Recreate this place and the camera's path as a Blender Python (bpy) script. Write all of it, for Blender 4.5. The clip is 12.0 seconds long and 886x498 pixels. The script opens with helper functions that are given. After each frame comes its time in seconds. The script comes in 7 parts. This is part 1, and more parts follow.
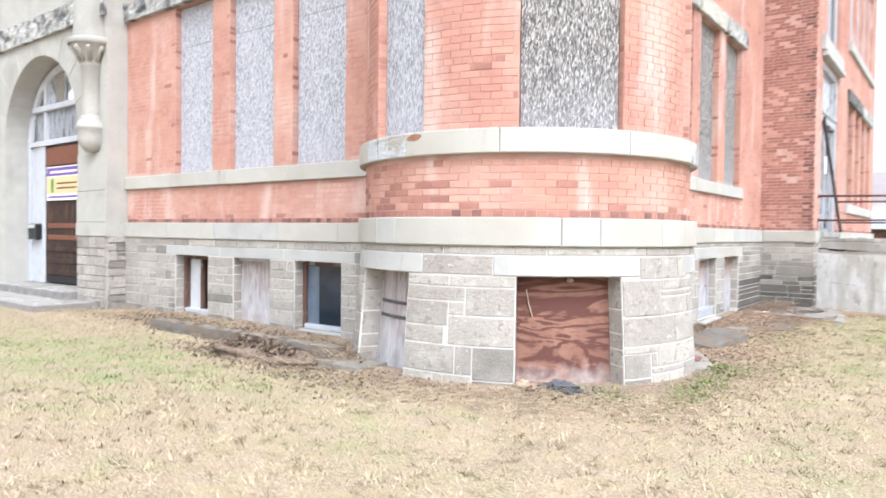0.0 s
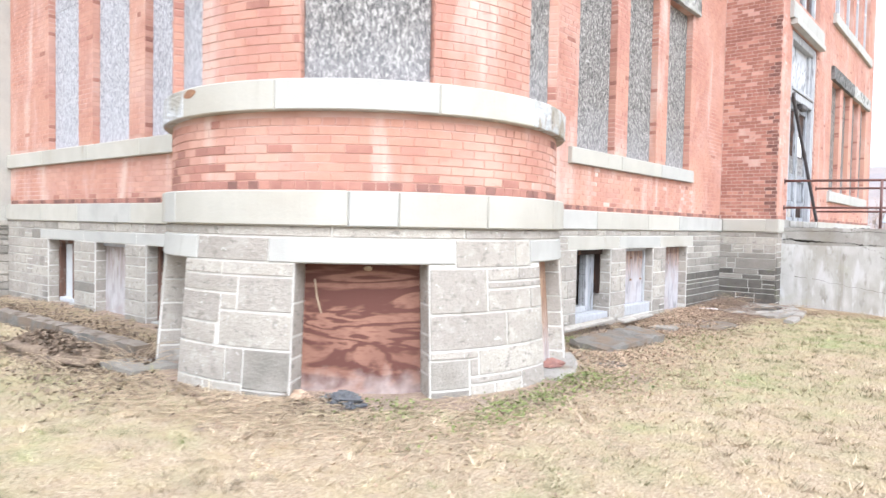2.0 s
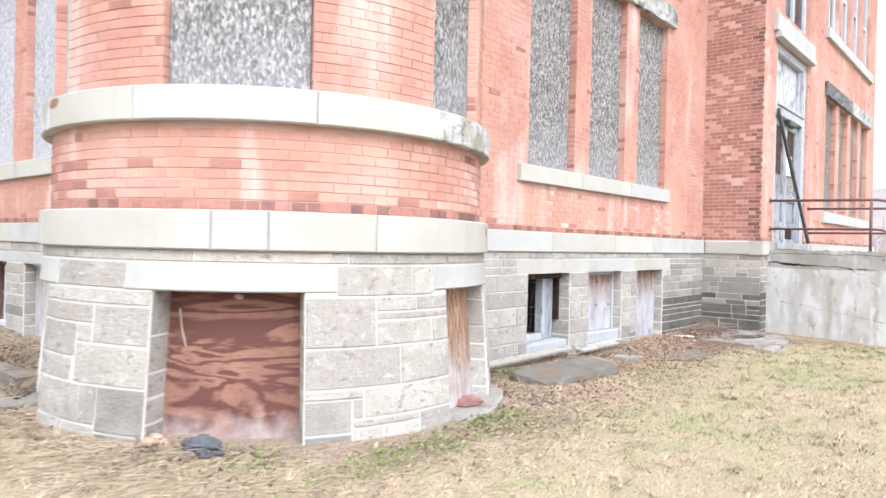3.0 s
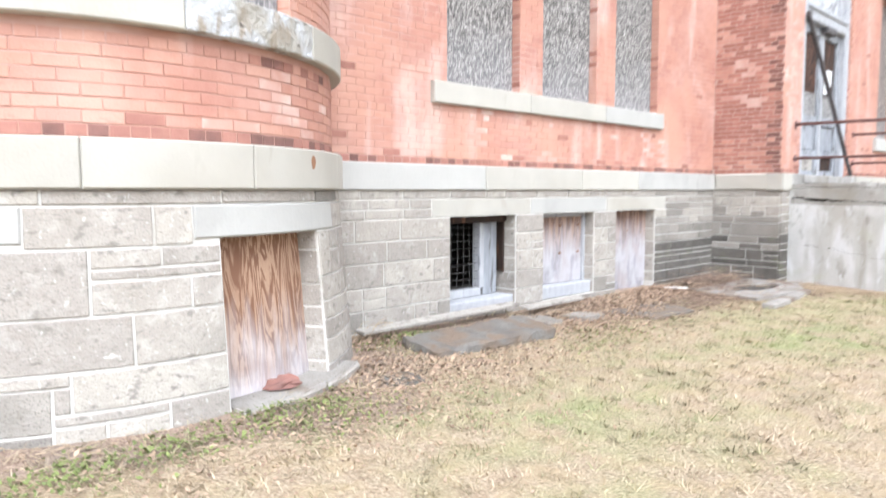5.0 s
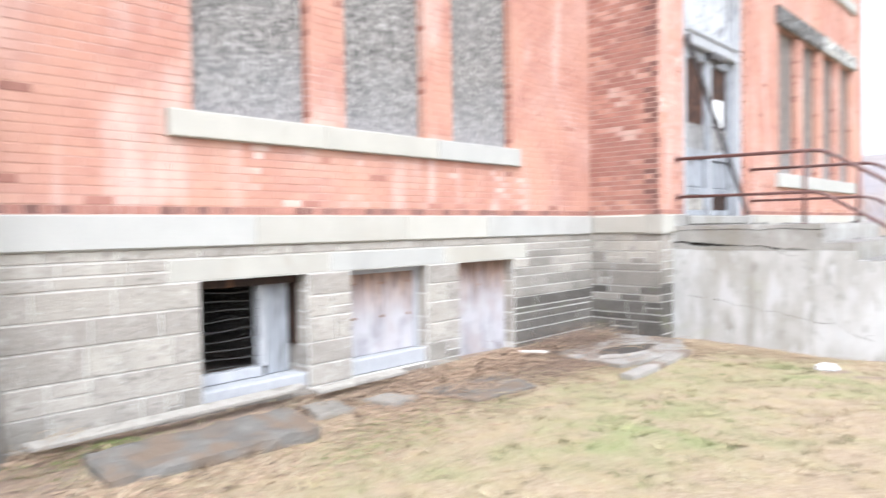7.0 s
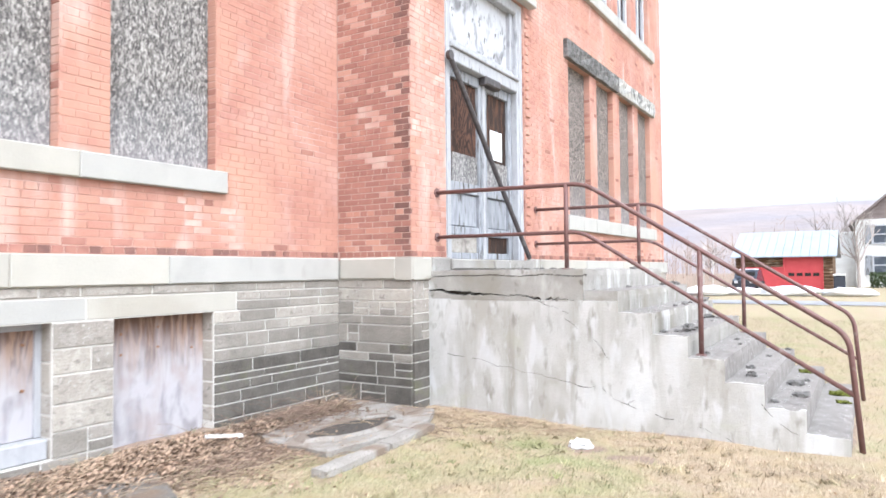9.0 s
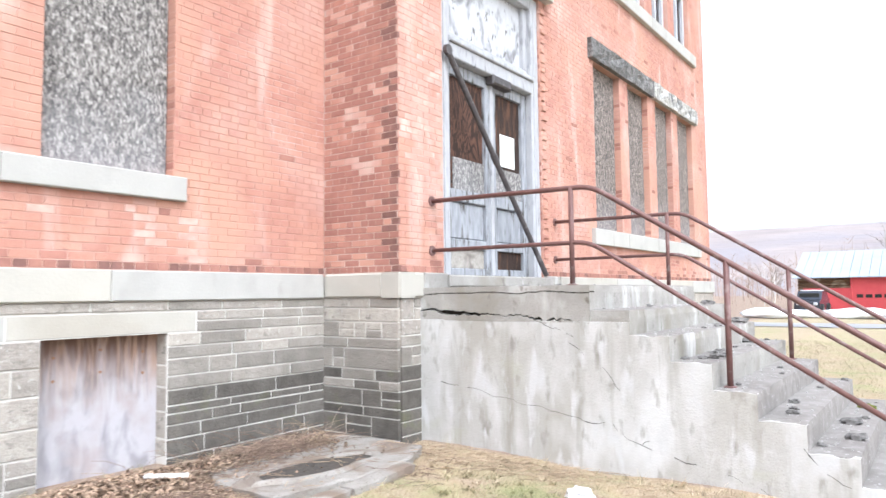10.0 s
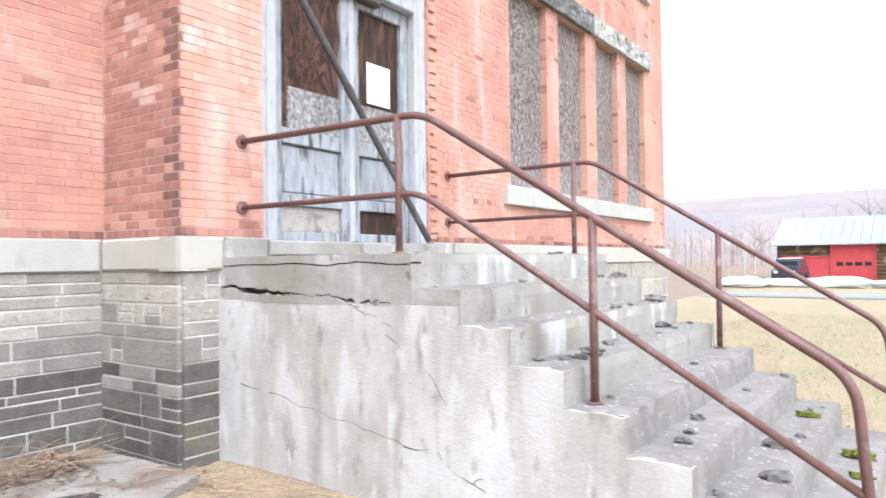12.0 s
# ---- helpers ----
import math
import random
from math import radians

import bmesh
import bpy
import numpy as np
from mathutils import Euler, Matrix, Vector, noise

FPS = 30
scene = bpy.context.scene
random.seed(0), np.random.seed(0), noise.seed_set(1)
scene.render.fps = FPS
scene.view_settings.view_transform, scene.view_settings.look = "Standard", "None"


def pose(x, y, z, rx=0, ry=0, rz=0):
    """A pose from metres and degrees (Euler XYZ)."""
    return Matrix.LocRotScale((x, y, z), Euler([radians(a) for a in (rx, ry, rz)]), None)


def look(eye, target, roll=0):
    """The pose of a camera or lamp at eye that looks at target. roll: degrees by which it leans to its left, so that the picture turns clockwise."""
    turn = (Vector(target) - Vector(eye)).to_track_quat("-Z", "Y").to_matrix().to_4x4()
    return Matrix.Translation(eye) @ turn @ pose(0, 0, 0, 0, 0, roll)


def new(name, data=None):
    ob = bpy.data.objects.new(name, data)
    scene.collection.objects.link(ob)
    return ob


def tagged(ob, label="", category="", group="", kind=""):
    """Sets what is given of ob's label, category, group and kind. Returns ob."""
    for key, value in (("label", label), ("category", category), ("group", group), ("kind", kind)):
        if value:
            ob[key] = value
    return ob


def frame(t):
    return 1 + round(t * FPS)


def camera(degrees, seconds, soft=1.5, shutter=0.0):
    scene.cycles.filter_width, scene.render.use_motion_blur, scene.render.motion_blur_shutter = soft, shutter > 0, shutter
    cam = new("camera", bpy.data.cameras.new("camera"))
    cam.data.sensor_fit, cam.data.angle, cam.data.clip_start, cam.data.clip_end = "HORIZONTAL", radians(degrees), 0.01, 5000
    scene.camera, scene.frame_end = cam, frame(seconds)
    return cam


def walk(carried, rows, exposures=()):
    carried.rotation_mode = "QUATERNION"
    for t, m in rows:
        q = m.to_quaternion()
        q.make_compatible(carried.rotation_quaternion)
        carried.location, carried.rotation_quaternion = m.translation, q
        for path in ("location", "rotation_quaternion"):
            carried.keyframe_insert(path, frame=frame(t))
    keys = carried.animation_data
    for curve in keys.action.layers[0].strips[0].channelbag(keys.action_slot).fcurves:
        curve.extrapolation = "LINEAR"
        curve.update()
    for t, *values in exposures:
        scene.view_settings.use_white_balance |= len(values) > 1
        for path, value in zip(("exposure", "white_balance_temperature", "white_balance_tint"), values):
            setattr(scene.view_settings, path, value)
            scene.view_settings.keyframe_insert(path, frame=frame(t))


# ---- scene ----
cam = camera(65.8, 12.0, shutter=0.5)
PATH = [
    (0, (0.001, 0.045, 1.504), (-1.212, 1.635, 1.457), 0.7),
    (0.5, (0.326, 0.549, 1.489), (-0.991, 2.05, 1.379), 1.0),
    (1, (0.505, 1.086, 1.463), (-0.685, 2.692, 1.402), 1.4),
    (1.5, (0.693, 1.61, 1.438), (-0.538, 3.186, 1.414), 1.0),
    (2, (0.815, 2.211, 1.418), (-0.451, 3.757, 1.347), 1.1),
    (2.5, (0.999, 2.75, 1.434), (-0.286, 4.282, 1.423), 0.5),
    (3, (1.162, 3.263, 1.464), (-0.142, 4.779, 1.449), 1.3),
    (3.2, (1.155, 3.46, 1.461), (-0.119, 5.002, 1.478), 1.1),
    (4.8, (1.416, 5.313, 1.373), (0.019, 6.743, 1.293), 0.3),
    (5, (1.451, 5.536, 1.373), (0.008, 6.911, 1.206), -0.1),
    (5.5, (1.361, 6.064, 1.38), (-0.136, 7.372, 1.157), -1.2),
    (6, (1.354, 6.567, 1.407), (-0.175, 7.841, 1.216), -0.2),
    (6.5, (1.479, 7.16, 1.452), (-0.152, 8.309, 1.321), -0.7),
    (7, (1.582, 7.802, 1.516), (0.213, 9.258, 1.453), -0.9),
    (7.5, (1.702, 8.401, 1.451), (0.559, 10.04, 1.375), -1.0),
    (7.7, (1.729, 8.631, 1.45), (0.646, 10.309, 1.346), -0.5),
    (9.3, (1.735, 10.468, 1.49), (0.68, 12.164, 1.589), -0.4),
    (9.5, (1.782, 10.671, 1.476), (0.652, 12.318, 1.587), -0.8),
    (10, (1.793, 11.231, 1.423), (0.617, 12.843, 1.554), -0.6),
    (10.5, (1.751, 11.796, 1.452), (0.578, 13.411, 1.582), -0.4),
    (11, (1.817, 12.375, 1.445), (0.652, 13.995, 1.587), -0.6),
    (11.5, (1.762, 12.956, 1.444), (0.598, 14.58, 1.535), 0.6),
    (12, (1.869, 13.511, 1.433), (0.714, 15.143, 1.471), -0.7),
]
walk(cam, [(t, look(eye, target, roll)) for t, eye, target, roll in PATH], exposures=[(0, 1.4, 5860, 10), (12, 1.4, 5860, 10)])

# world, sun
ELEV, AZ = radians(52), radians(125)
world = bpy.data.worlds.new("overcast_sky")
scene.world = world
world.use_nodes = True
wn = world.node_tree.nodes
sky = wn.new("ShaderNodeTexSky")
sky.sky_type = "NISHITA"
sky.sun_disc = False
sky.sun_elevation, sky.sun_rotation = ELEV, AZ
sky.air_density, sky.dust_density = 1.5, 4.0
grey = wn.new("ShaderNodeHueSaturation")
grey.inputs["Saturation"].default_value = 0.12
world.node_tree.links.new(sky.outputs[0], grey.inputs["Color"])
world.node_tree.links.new(grey.outputs[0], wn["Background"].inputs[0])
wn["Background"].inputs[1].default_value = 0.15
sun = new("sun", bpy.data.lights.new("sun", "SUN"))
sun.data.energy, sun.data.angle, sun.data.color = 0.8, radians(50), (1.0, 0.98, 0.95)
sun.matrix_world = look((math.sin(AZ) * math.cos(ELEV) * 30, math.cos(AZ) * math.cos(ELEV) * 30, math.sin(ELEV) * 30), (0, 0, 0))


# ---------------------------------------------------------------- materials
def links_of(m):
    nt = m.node_tree
    return nt.nodes, nt.links


def mixer(n, l, fac, a, b, mode="MIX"):
    x = n.new("ShaderNodeMix")
    x.data_type, x.blend_type = "RGBA", mode
    for sock, v in ((x.inputs[0], fac), (x.inputs[6], a), (x.inputs[7], b)):
        if hasattr(v, "is_output"):
            l.new(v, sock)
        elif isinstance(v, (int, float)):
            sock.default_value = v
        else:
            sock.default_value = (*v, 1)
    return x.outputs[2]


def ramp(n, l, value, lo, hi):
    x = n.new("ShaderNodeMapRange")
    x.inputs[1].default_value, x.inputs[2].default_value = lo, hi
    l.new(value, x.inputs[0])
    return x.outputs[0]


def math_node(n, l, op, a, b=0.0):
    x = n.new("ShaderNodeMath")
    x.operation = op
    for sock, v in ((x.inputs[0], a), (x.inputs[1], b)):
        if hasattr(v, "is_output"):
            l.new(v, sock)
        else:
            sock.default_value = v
    return x.outputs[0]


def noise_tex(n, l, pos, scale, detail=4.0, stretch=(1, 1, 1), dist=0.0):
    mp = n.new("ShaderNodeMapping")
    mp.inputs["Scale"].default_value = stretch
    l.new(pos, mp.inputs["Vector"])
    x = n.new("ShaderNodeTexNoise")
    x.inputs["Scale"].default_value, x.inputs["Detail"].default_value, x.inputs["Distortion"].default_value = scale, detail, dist
    l.new(mp.outputs[0], x.inputs["Vector"])
    return x.outputs[0]


def start(name, rough=0.9, metal=0.0, spec=0.3):
    m = bpy.data.materials.new(name)
    m.use_nodes = True
    n, l = links_of(m)
    bsdf = n["Principled BSDF"]
    bsdf.inputs["Roughness"].default_value = rough
    bsdf.inputs["Metallic"].default_value = metal
    bsdf.inputs["Specular IOR Level"].default_value = spec
    pos = n.new("ShaderNodeNewGeometry").outputs["Position"]
    return m, n, l, bsdf, pos


def relief(n, l, bsdf, height, strength, depth):
    b = n.new("ShaderNodeBump")
    b.inputs["Strength"].default_value, b.inputs["Distance"].default_value = strength, depth
    l.new(height, b.inputs["Height"])
    l.new(b.outputs[0], bsdf.inputs["Normal"])


def vary(n, l, col, obj=0.0, island=0.0, hue=0.0):
    """Value changes from piece to piece."""
    hsv = n.new("ShaderNodeHueSaturation")
    l.new(col, hsv.inputs["Color"])
    total = None
    for amount, sock in ((obj, n.new("ShaderNodeObjectInfo").outputs["Random"]), (island, n.new("ShaderNodeNewGeometry").outputs["Random Per Island"])):
        if amount:
            v = math_node(n, l, "MULTIPLY_ADD", sock, amount)
            v.node.inputs[2].default_value = -amount / 2
            total = v if total is None else math_node(n, l, "ADD", total, v)
    if total is not None:
        l.new(math_node(n, l, "ADD", total, 1.0), hsv.inputs["Value"])
        if hue:
            l.new(math_node(n, l, "ADD", math_node(n, l, "MULTIPLY", total, hue), 0.5), hsv.inputs["Hue"])
    return hsv.outputs[0]


def surface(name, c1, c2, scale=12, stain=None, stain_scale=1.2, stain_at=(0.5, 0.7), rough=0.9, bump=0.4, bump_scale=60, depth=0.01,
            obj=0.0, island=0.0, stretch=(1, 1, 1), metal=0.0, stain_stretch=(1, 1, 1), spec=0.3, hue=0.0, fine=None, second=None, more=(), coarse=0.0):
    m, n, l, bsdf, pos = start(name, rough, metal, spec)
    col = mixer(n, l, ramp(n, l, noise_tex(n, l, pos, scale, 6, stretch), 0.3, 0.7), c1, c2)
    if fine:
        col = mixer(n, l, ramp(n, l, noise_tex(n, l, pos, bump_scale * 1.7, 3), 0.56, 0.66), col, fine)
    if stain:
        col = mixer(n, l, ramp(n, l, noise_tex(n, l, pos, stain_scale, 7, stain_stretch, 0.4), *stain_at), col, stain)
    if second:
        col = mixer(n, l, ramp(n, l, noise_tex(n, l, pos, second[1], 9, second[3], 0.15), *second[2]), col, second[0])
    if obj or island:
        col = vary(n, l, col, obj, island, hue)
    for tint, size, at, pull in more:
        col = mixer(n, l, ramp(n, l, noise_tex(n, l, pos, size, 8, pull, 0.3), *at), col, tint)
    l.new(col, bsdf.inputs["Base Color"])
    height = noise_tex(n, l, pos, bump_scale, 5, stretch)
    if coarse:
        height = math_node(n, l, "ADD", height, math_node(n, l, "MULTIPLY", noise_tex(n, l, pos, coarse, 3, (1, 1, 1.25), 0.3), 1.0))
    relief(n, l, bsdf, height, bump, depth)
    return m


BRICK = surface("brick_clay", (0.475, 0.258, 0.202), (0.42, 0.214, 0.165), 7, (0.56, 0.37, 0.31), 0.8, (0.48, 0.74), 0.92, 0.6, 70, 0.005, 0.13, 0.13, hue=0.05, fine=(0.41, 0.2, 0.15), more=(((0.6, 0.47, 0.42), 2.3, (0.56, 0.78), (1, 1, 0.22)), ((0.5, 0.285, 0.215), 0.9, (0.5, 0.72), (1, 1, 1)), ((0.6, 0.47, 0.42), 1.1, (0.6, 0.85), (1.5, 1.5, 0.6)), ((0.34, 0.19, 0.16), 7.0, (0.66, 0.78), (1, 1, 2.5))))
# Dark bricks; on the pier flank this colour also carries shade.
BRICK_DARK = surface("brick_sooty", (0.355, 0.175, 0.138), (0.295, 0.142, 0.115), 12, (0.43, 0.22, 0.17), 3.0, (0.5, 0.7), 0.92, 0.5, 90, 0.004, 0.2, 0.2)
MORTAR_PALE = surface("pale_brick_mortar", (0.52, 0.4, 0.35), (0.46, 0.33, 0.28), 6, (0.4, 0.26, 0.21), 2, (0.5, 0.7), 0.95, 0.4, 150, 0.003)
BRICK_WHITE = surface("brick_limed", (0.52, 0.325, 0.27), (0.5, 0.28, 0.225), 5, (0.58, 0.43, 0.38), 4, (0.48, 0.7), 0.95, 0.5, 90, 0.004, 0.16, 0.16)
MORTAR = surface("brick_mortar", (0.47, 0.29, 0.24), (0.41, 0.222, 0.172), 4, (0.55, 0.4, 0.35), 1.1, (0.5, 0.7), 0.95, 0.4, 150, 0.003, more=(((0.6, 0.47, 0.42), 2.3, (0.56, 0.78), (1, 1, 0.22)), ((0.5, 0.285, 0.215), 0.9, (0.5, 0.72), (1, 1, 1)), ((0.6, 0.47, 0.42), 1.1, (0.6, 0.85), (1.5, 1.5, 0.6)), ((0.34, 0.19, 0.16), 7.0, (0.66, 0.78), (1, 1, 2.5))))
STONE = surface("sandstone_ashlar", (0.335, 0.304, 0.268), (0.4, 0.368, 0.328), 4, (0.275, 0.252, 0.223), 2.0, (0.5, 0.75), 0.95, 0.9, 60, 0.008, 0.26, hue=0.06, fine=(0.28, 0.26, 0.232), second=((0.42, 0.392, 0.355), 9, (0.55, 0.7), (1, 1, 1)), more=(((0.24, 0.222, 0.198), 14, (0.58, 0.68), (1, 1, 1.5)), ((0.47, 0.45, 0.42), 26, (0.62, 0.7), (1, 1, 1))), coarse=24)
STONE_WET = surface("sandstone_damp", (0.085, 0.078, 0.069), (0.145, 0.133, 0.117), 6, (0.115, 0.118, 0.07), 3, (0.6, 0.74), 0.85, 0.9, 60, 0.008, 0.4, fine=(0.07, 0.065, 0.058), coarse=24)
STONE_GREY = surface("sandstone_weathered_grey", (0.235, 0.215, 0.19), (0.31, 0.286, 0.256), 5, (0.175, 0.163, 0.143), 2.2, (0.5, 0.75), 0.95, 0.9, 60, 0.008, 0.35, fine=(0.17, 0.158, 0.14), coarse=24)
STONE_JOINT = surface("lime_pointing", (0.6, 0.582, 0.548), (0.54, 0.522, 0.49), 8, (0.4, 0.38, 0.345), 2.4, (0.52, 0.72), 0.95, 0.5, 90, 0.006)
BELT = surface("sandstone_dressed", (0.45, 0.432, 0.385), (0.405, 0.388, 0.345), 3, (0.37, 0.342, 0.29), 1.3, (0.5, 0.8), 0.9, 0.4, 45, 0.005, 0.1, more=(((0.33, 0.3, 0.25), 5.0, (0.64, 0.8), (1, 1, 0.35)),))
BELT_PALE = surface("bluestone_dressed", (0.435, 0.428, 0.402), (0.395, 0.388, 0.365), 3, (0.33, 0.322, 0.3), 1.6, (0.56, 0.8), 0.9, 0.4, 45, 0.005, 0.1, more=(((0.3, 0.285, 0.255), 5.0, (0.64, 0.8), (1, 1, 0.35)),))
BELT_FLAKED = surface("flaking_lime_coat", (0.53, 0.545, 0.56), (0.45, 0.46, 0.47), 4, (0.36, 0.34, 0.3), 3.2, (0.5, 0.62), 0.95, 0.9, 40, 0.02, more=(((0.3, 0.26, 0.21), 6, (0.6, 0.68), (1, 1, 0.4)), ((0.1, 0.09, 0.085), 11, (0.68, 0.72), (1, 1, 2.0))), coarse=12)
RUST_MARK = surface("iron_stain", (0.22, 0.11, 0.07), (0.3, 0.17, 0.1), 20, rough=0.95)
ROCKFACE = surface("rock_faced_stone", (0.3, 0.3, 0.29), (0.5, 0.49, 0.46), 6, (0.12, 0.12, 0.12), 4, (0.5, 0.65), 0.95, 1.0, 20, 0.05, 0.2)
CONCRETE = surface("weathered_concrete", (0.36, 0.345, 0.32), (0.28, 0.266, 0.245), 4.5, (0.24, 0.222, 0.188), 2.0, (0.5, 0.7), 0.95, 0.6, 60, 0.007, 0.1, stain_stretch=(1, 1, 0.8), fine=(0.25, 0.238, 0.215), second=((0.47, 0.462, 0.445), 4.0, (0.55, 0.68), (1, 1, 0.4)), more=(((0.17, 0.155, 0.135), 9, (0.62, 0.74), (1, 1, 0.8)),), coarse=9)
PARGE = surface("cement_render", (0.49, 0.482, 0.465), (0.43, 0.42, 0.4), 4.5, (0.37, 0.353, 0.317), 1.1, (0.45, 0.68), 0.95, 0.5, 60, 0.005, stain_stretch=(1, 1, 0.5), fine=(0.39, 0.378, 0.35), second=((0.56, 0.558, 0.55), 1.9, (0.48, 0.64), (1, 1, 0.5)), more=(((0.32, 0.303, 0.265), 2.3, (0.54, 0.72), (2.2, 1, 0.3)), ((0.37, 0.367, 0.27), 0.9, (0.58, 0.72), (1, 1, 1.5)), ((0.27, 0.255, 0.225), 6, (0.58, 0.72), (1.4, 1, 0.6)), ((0.52, 0.52, 0.515), 5, (0.55, 0.66), (1.5, 1, 0.5))), coarse=14)
APRON = surface("soiled_concrete", (0.33, 0.312, 0.288), (0.25, 0.233, 0.212), 4, (0.19, 0.15, 0.12), 2.2, (0.5, 0.62), 0.95, 0.8, 50, 0.012, 0.1, fine=(0.17, 0.15, 0.13))
CONCRETE_TOP = surface("concrete_tread", (0.2, 0.184, 0.172), (0.26, 0.243, 0.23), 6, (0.3, 0.28, 0.268), 9, (0.58, 0.68), 0.95, 0.6, 70, 0.006, 0.1, second=((0.4, 0.385, 0.38), 22, (0.64, 0.69), (1, 1, 1)))
SLAB = surface("soiled_slab", (0.125, 0.116, 0.104), (0.185, 0.175, 0.16), 5, (0.17, 0.13, 0.098), 3.0, (0.45, 0.6), 0.95, 0.9, 45, 0.015, 0.2, fine=(0.11, 0.1, 0.09))
PORCH_STONE = surface("grey_porch_sandstone", (0.43, 0.416, 0.375), (0.37, 0.36, 0.328), 3, (0.29, 0.28, 0.252), 1.3, (0.5, 0.75), 0.9, 0.4, 45, 0.008, 0.12, fine=(0.28, 0.27, 0.245))
# Dark blue pane tone; also colours the sheet added behind the basement glass.
DARK_PANE = surface("dark_blue_blind", (0.055, 0.066, 0.085), (0.085, 0.098, 0.12), 3, (0.15, 0.165, 0.19), 1.6, (0.52, 0.7), rough=0.4)
DARK = surface("dark_interior", (0.02, 0.02, 0.02), (0.03, 0.028, 0.025), 3)
CREVICE = surface("crack_dirt", (0.05, 0.045, 0.04), (0.09, 0.08, 0.07), 30)
PEELED = surface("peeled_white_paint", (0.42, 0.425, 0.44), (0.34, 0.347, 0.365), 8, (0.22, 0.225, 0.235), 6, (0.6, 0.72), 0.8, 0.5, 60, 0.004, stretch=(2, 2, 0.7), stain_stretch=(2, 2, 0.6))
PEELED_GREY = surface("weathered_grey_paint", (0.22, 0.23, 0.25), (0.35, 0.365, 0.39), 7, (0.075, 0.068, 0.06), 6, (0.53, 0.66), 0.8, 0.6, 60, 0.004, stretch=(2, 2, 0.6), stain_stretch=(3, 3, 0.45))
PEELED_BLOTCH = surface("blotched_white_paint", (0.5, 0.51, 0.53), (0.44, 0.45, 0.47), 6, (0.2, 0.2, 0.21), 3.2, (0.53, 0.66), 0.8, 0.6, 70, 0.004, stretch=(2, 2, 0.8), stain_stretch=(1.4, 1.4, 0.9), second=((0.12, 0.115, 0.11), 14, (0.63, 0.7), (1, 1, 0.5)))
WHITE = surface("white_paint", (0.5, 0.51, 0.54), (0.44, 0.45, 0.48), 6, (0.3, 0.3, 0.3), 5, (0.62, 0.8), 0.6)
DARKWOOD = surface("dark_old_wood", (0.04, 0.022, 0.016), (0.022, 0.015, 0.012), 14, (0.11, 0.052, 0.03), 5, (0.52, 0.7), 0.75, 0.6, 50, 0.005, stretch=(4, 4, 0.4), stain_stretch=(3, 3, 0.5))
OLDFRAME = surface("stripped_brown_frame", (0.16, 0.085, 0.06), (0.1, 0.06, 0.048), 12, (0.34, 0.31, 0.29), 6, (0.54, 0.66), 0.85, 0.6, 50, 0.004, stretch=(3, 3, 0.5))
REDWOOD = surface("varnished_door_wood", (0.2, 0.075, 0.04), (0.13, 0.05, 0.03), 12, rough=0.6, stretch=(1, 1, 4))
GREYWOOD = surface("silvered_board", (0.42, 0.39, 0.35), (0.3, 0.28, 0.25), 10, (0.2, 0.18, 0.16), 6, (0.55, 0.7), 0.95, 0.7, 60, 0.005, stretch=(1, 4, 4))
OLDBEAM = surface("rotten_timber", (0.17, 0.14, 0.115), (0.24, 0.21, 0.18), 8, (0.1, 0.075, 0.055), 5, (0.5, 0.65), 0.95, 0.8, 40, 0.01)
IRON = surface("rusty_painted_pipe", (0.13, 0.062, 0.056), (0.165, 0.088, 0.08), 16, (0.24, 0.18, 0.17), 9, (0.58, 0.72), 0.55, 0.3, 120, 0.002, spec=0.5)
BLACKPIPE = surface("dark_steel_pipe", (0.045, 0.04, 0.042), (0.09, 0.08, 0.08), 18, (0.16, 0.15, 0.15), 9, (0.6, 0.72), 0.5, 0.3, 120, 0.002, spec=0.5)
PALEBARK = surface("pale_birch_bark", (0.5, 0.47, 0.43), (0.6, 0.57, 0.53), 9, obj=0.2)
WIRE = surface("galvanised_wire", (0.1, 0.095, 0.09), (0.15, 0.145, 0.14), 30, rough=0.6, metal=0.2)
LEAF = surface("dead_leaves", (0.33, 0.23, 0.16), (0.43, 0.32, 0.235), 30, (0.2, 0.13, 0.09), 7, (0.5, 0.68), 0.9, island=0.6)
LEAF_DARK = surface("rotted_leaves", (0.13, 0.095, 0.07), (0.24, 0.18, 0.13), 30, (0.08, 0.06, 0.045), 7, (0.5, 0.68), 0.9, island=0.8)
STRAW = surface("dry_stalks", (0.43, 0.345, 0.245), (0.34, 0.255, 0.175), 20, rough=0.9, island=0.5)
TWIG = surface("dead_twigs", (0.27, 0.195, 0.15), (0.19, 0.135, 0.105), 20, rough=0.9, island=0.7)
ROCK_BLACK = surface("sooty_rock_face", (0.09, 0.088, 0.085), (0.2, 0.195, 0.19), 9, (0.3, 0.295, 0.285), 4, (0.58, 0.68), 0.95, 1.0, 20, 0.05, 0.2)
BRICK_DARKEST = surface("brick_blackened", (0.23, 0.118, 0.098), (0.16, 0.088, 0.076), 12, (0.3, 0.14, 0.11), 3.0, (0.5, 0.7), 0.92, 0.5, 90, 0.004, 0.35, 0.35)
CLOTH = surface("dark_wet_cloth", (0.075, 0.077, 0.085), (0.13, 0.132, 0.14), 20, bump=0.8, bump_scale=40, depth=0.01)
SNOW = surface("old_snow", (0.82, 0.83, 0.85), (0.72, 0.73, 0.75), 4, rough=0.7, bump_scale=20, depth=0.02)
MOSS = surface("moss", (0.16, 0.17, 0.03), (0.1, 0.12, 0.02), 40, bump=1.0, bump_scale=90, depth=0.02)
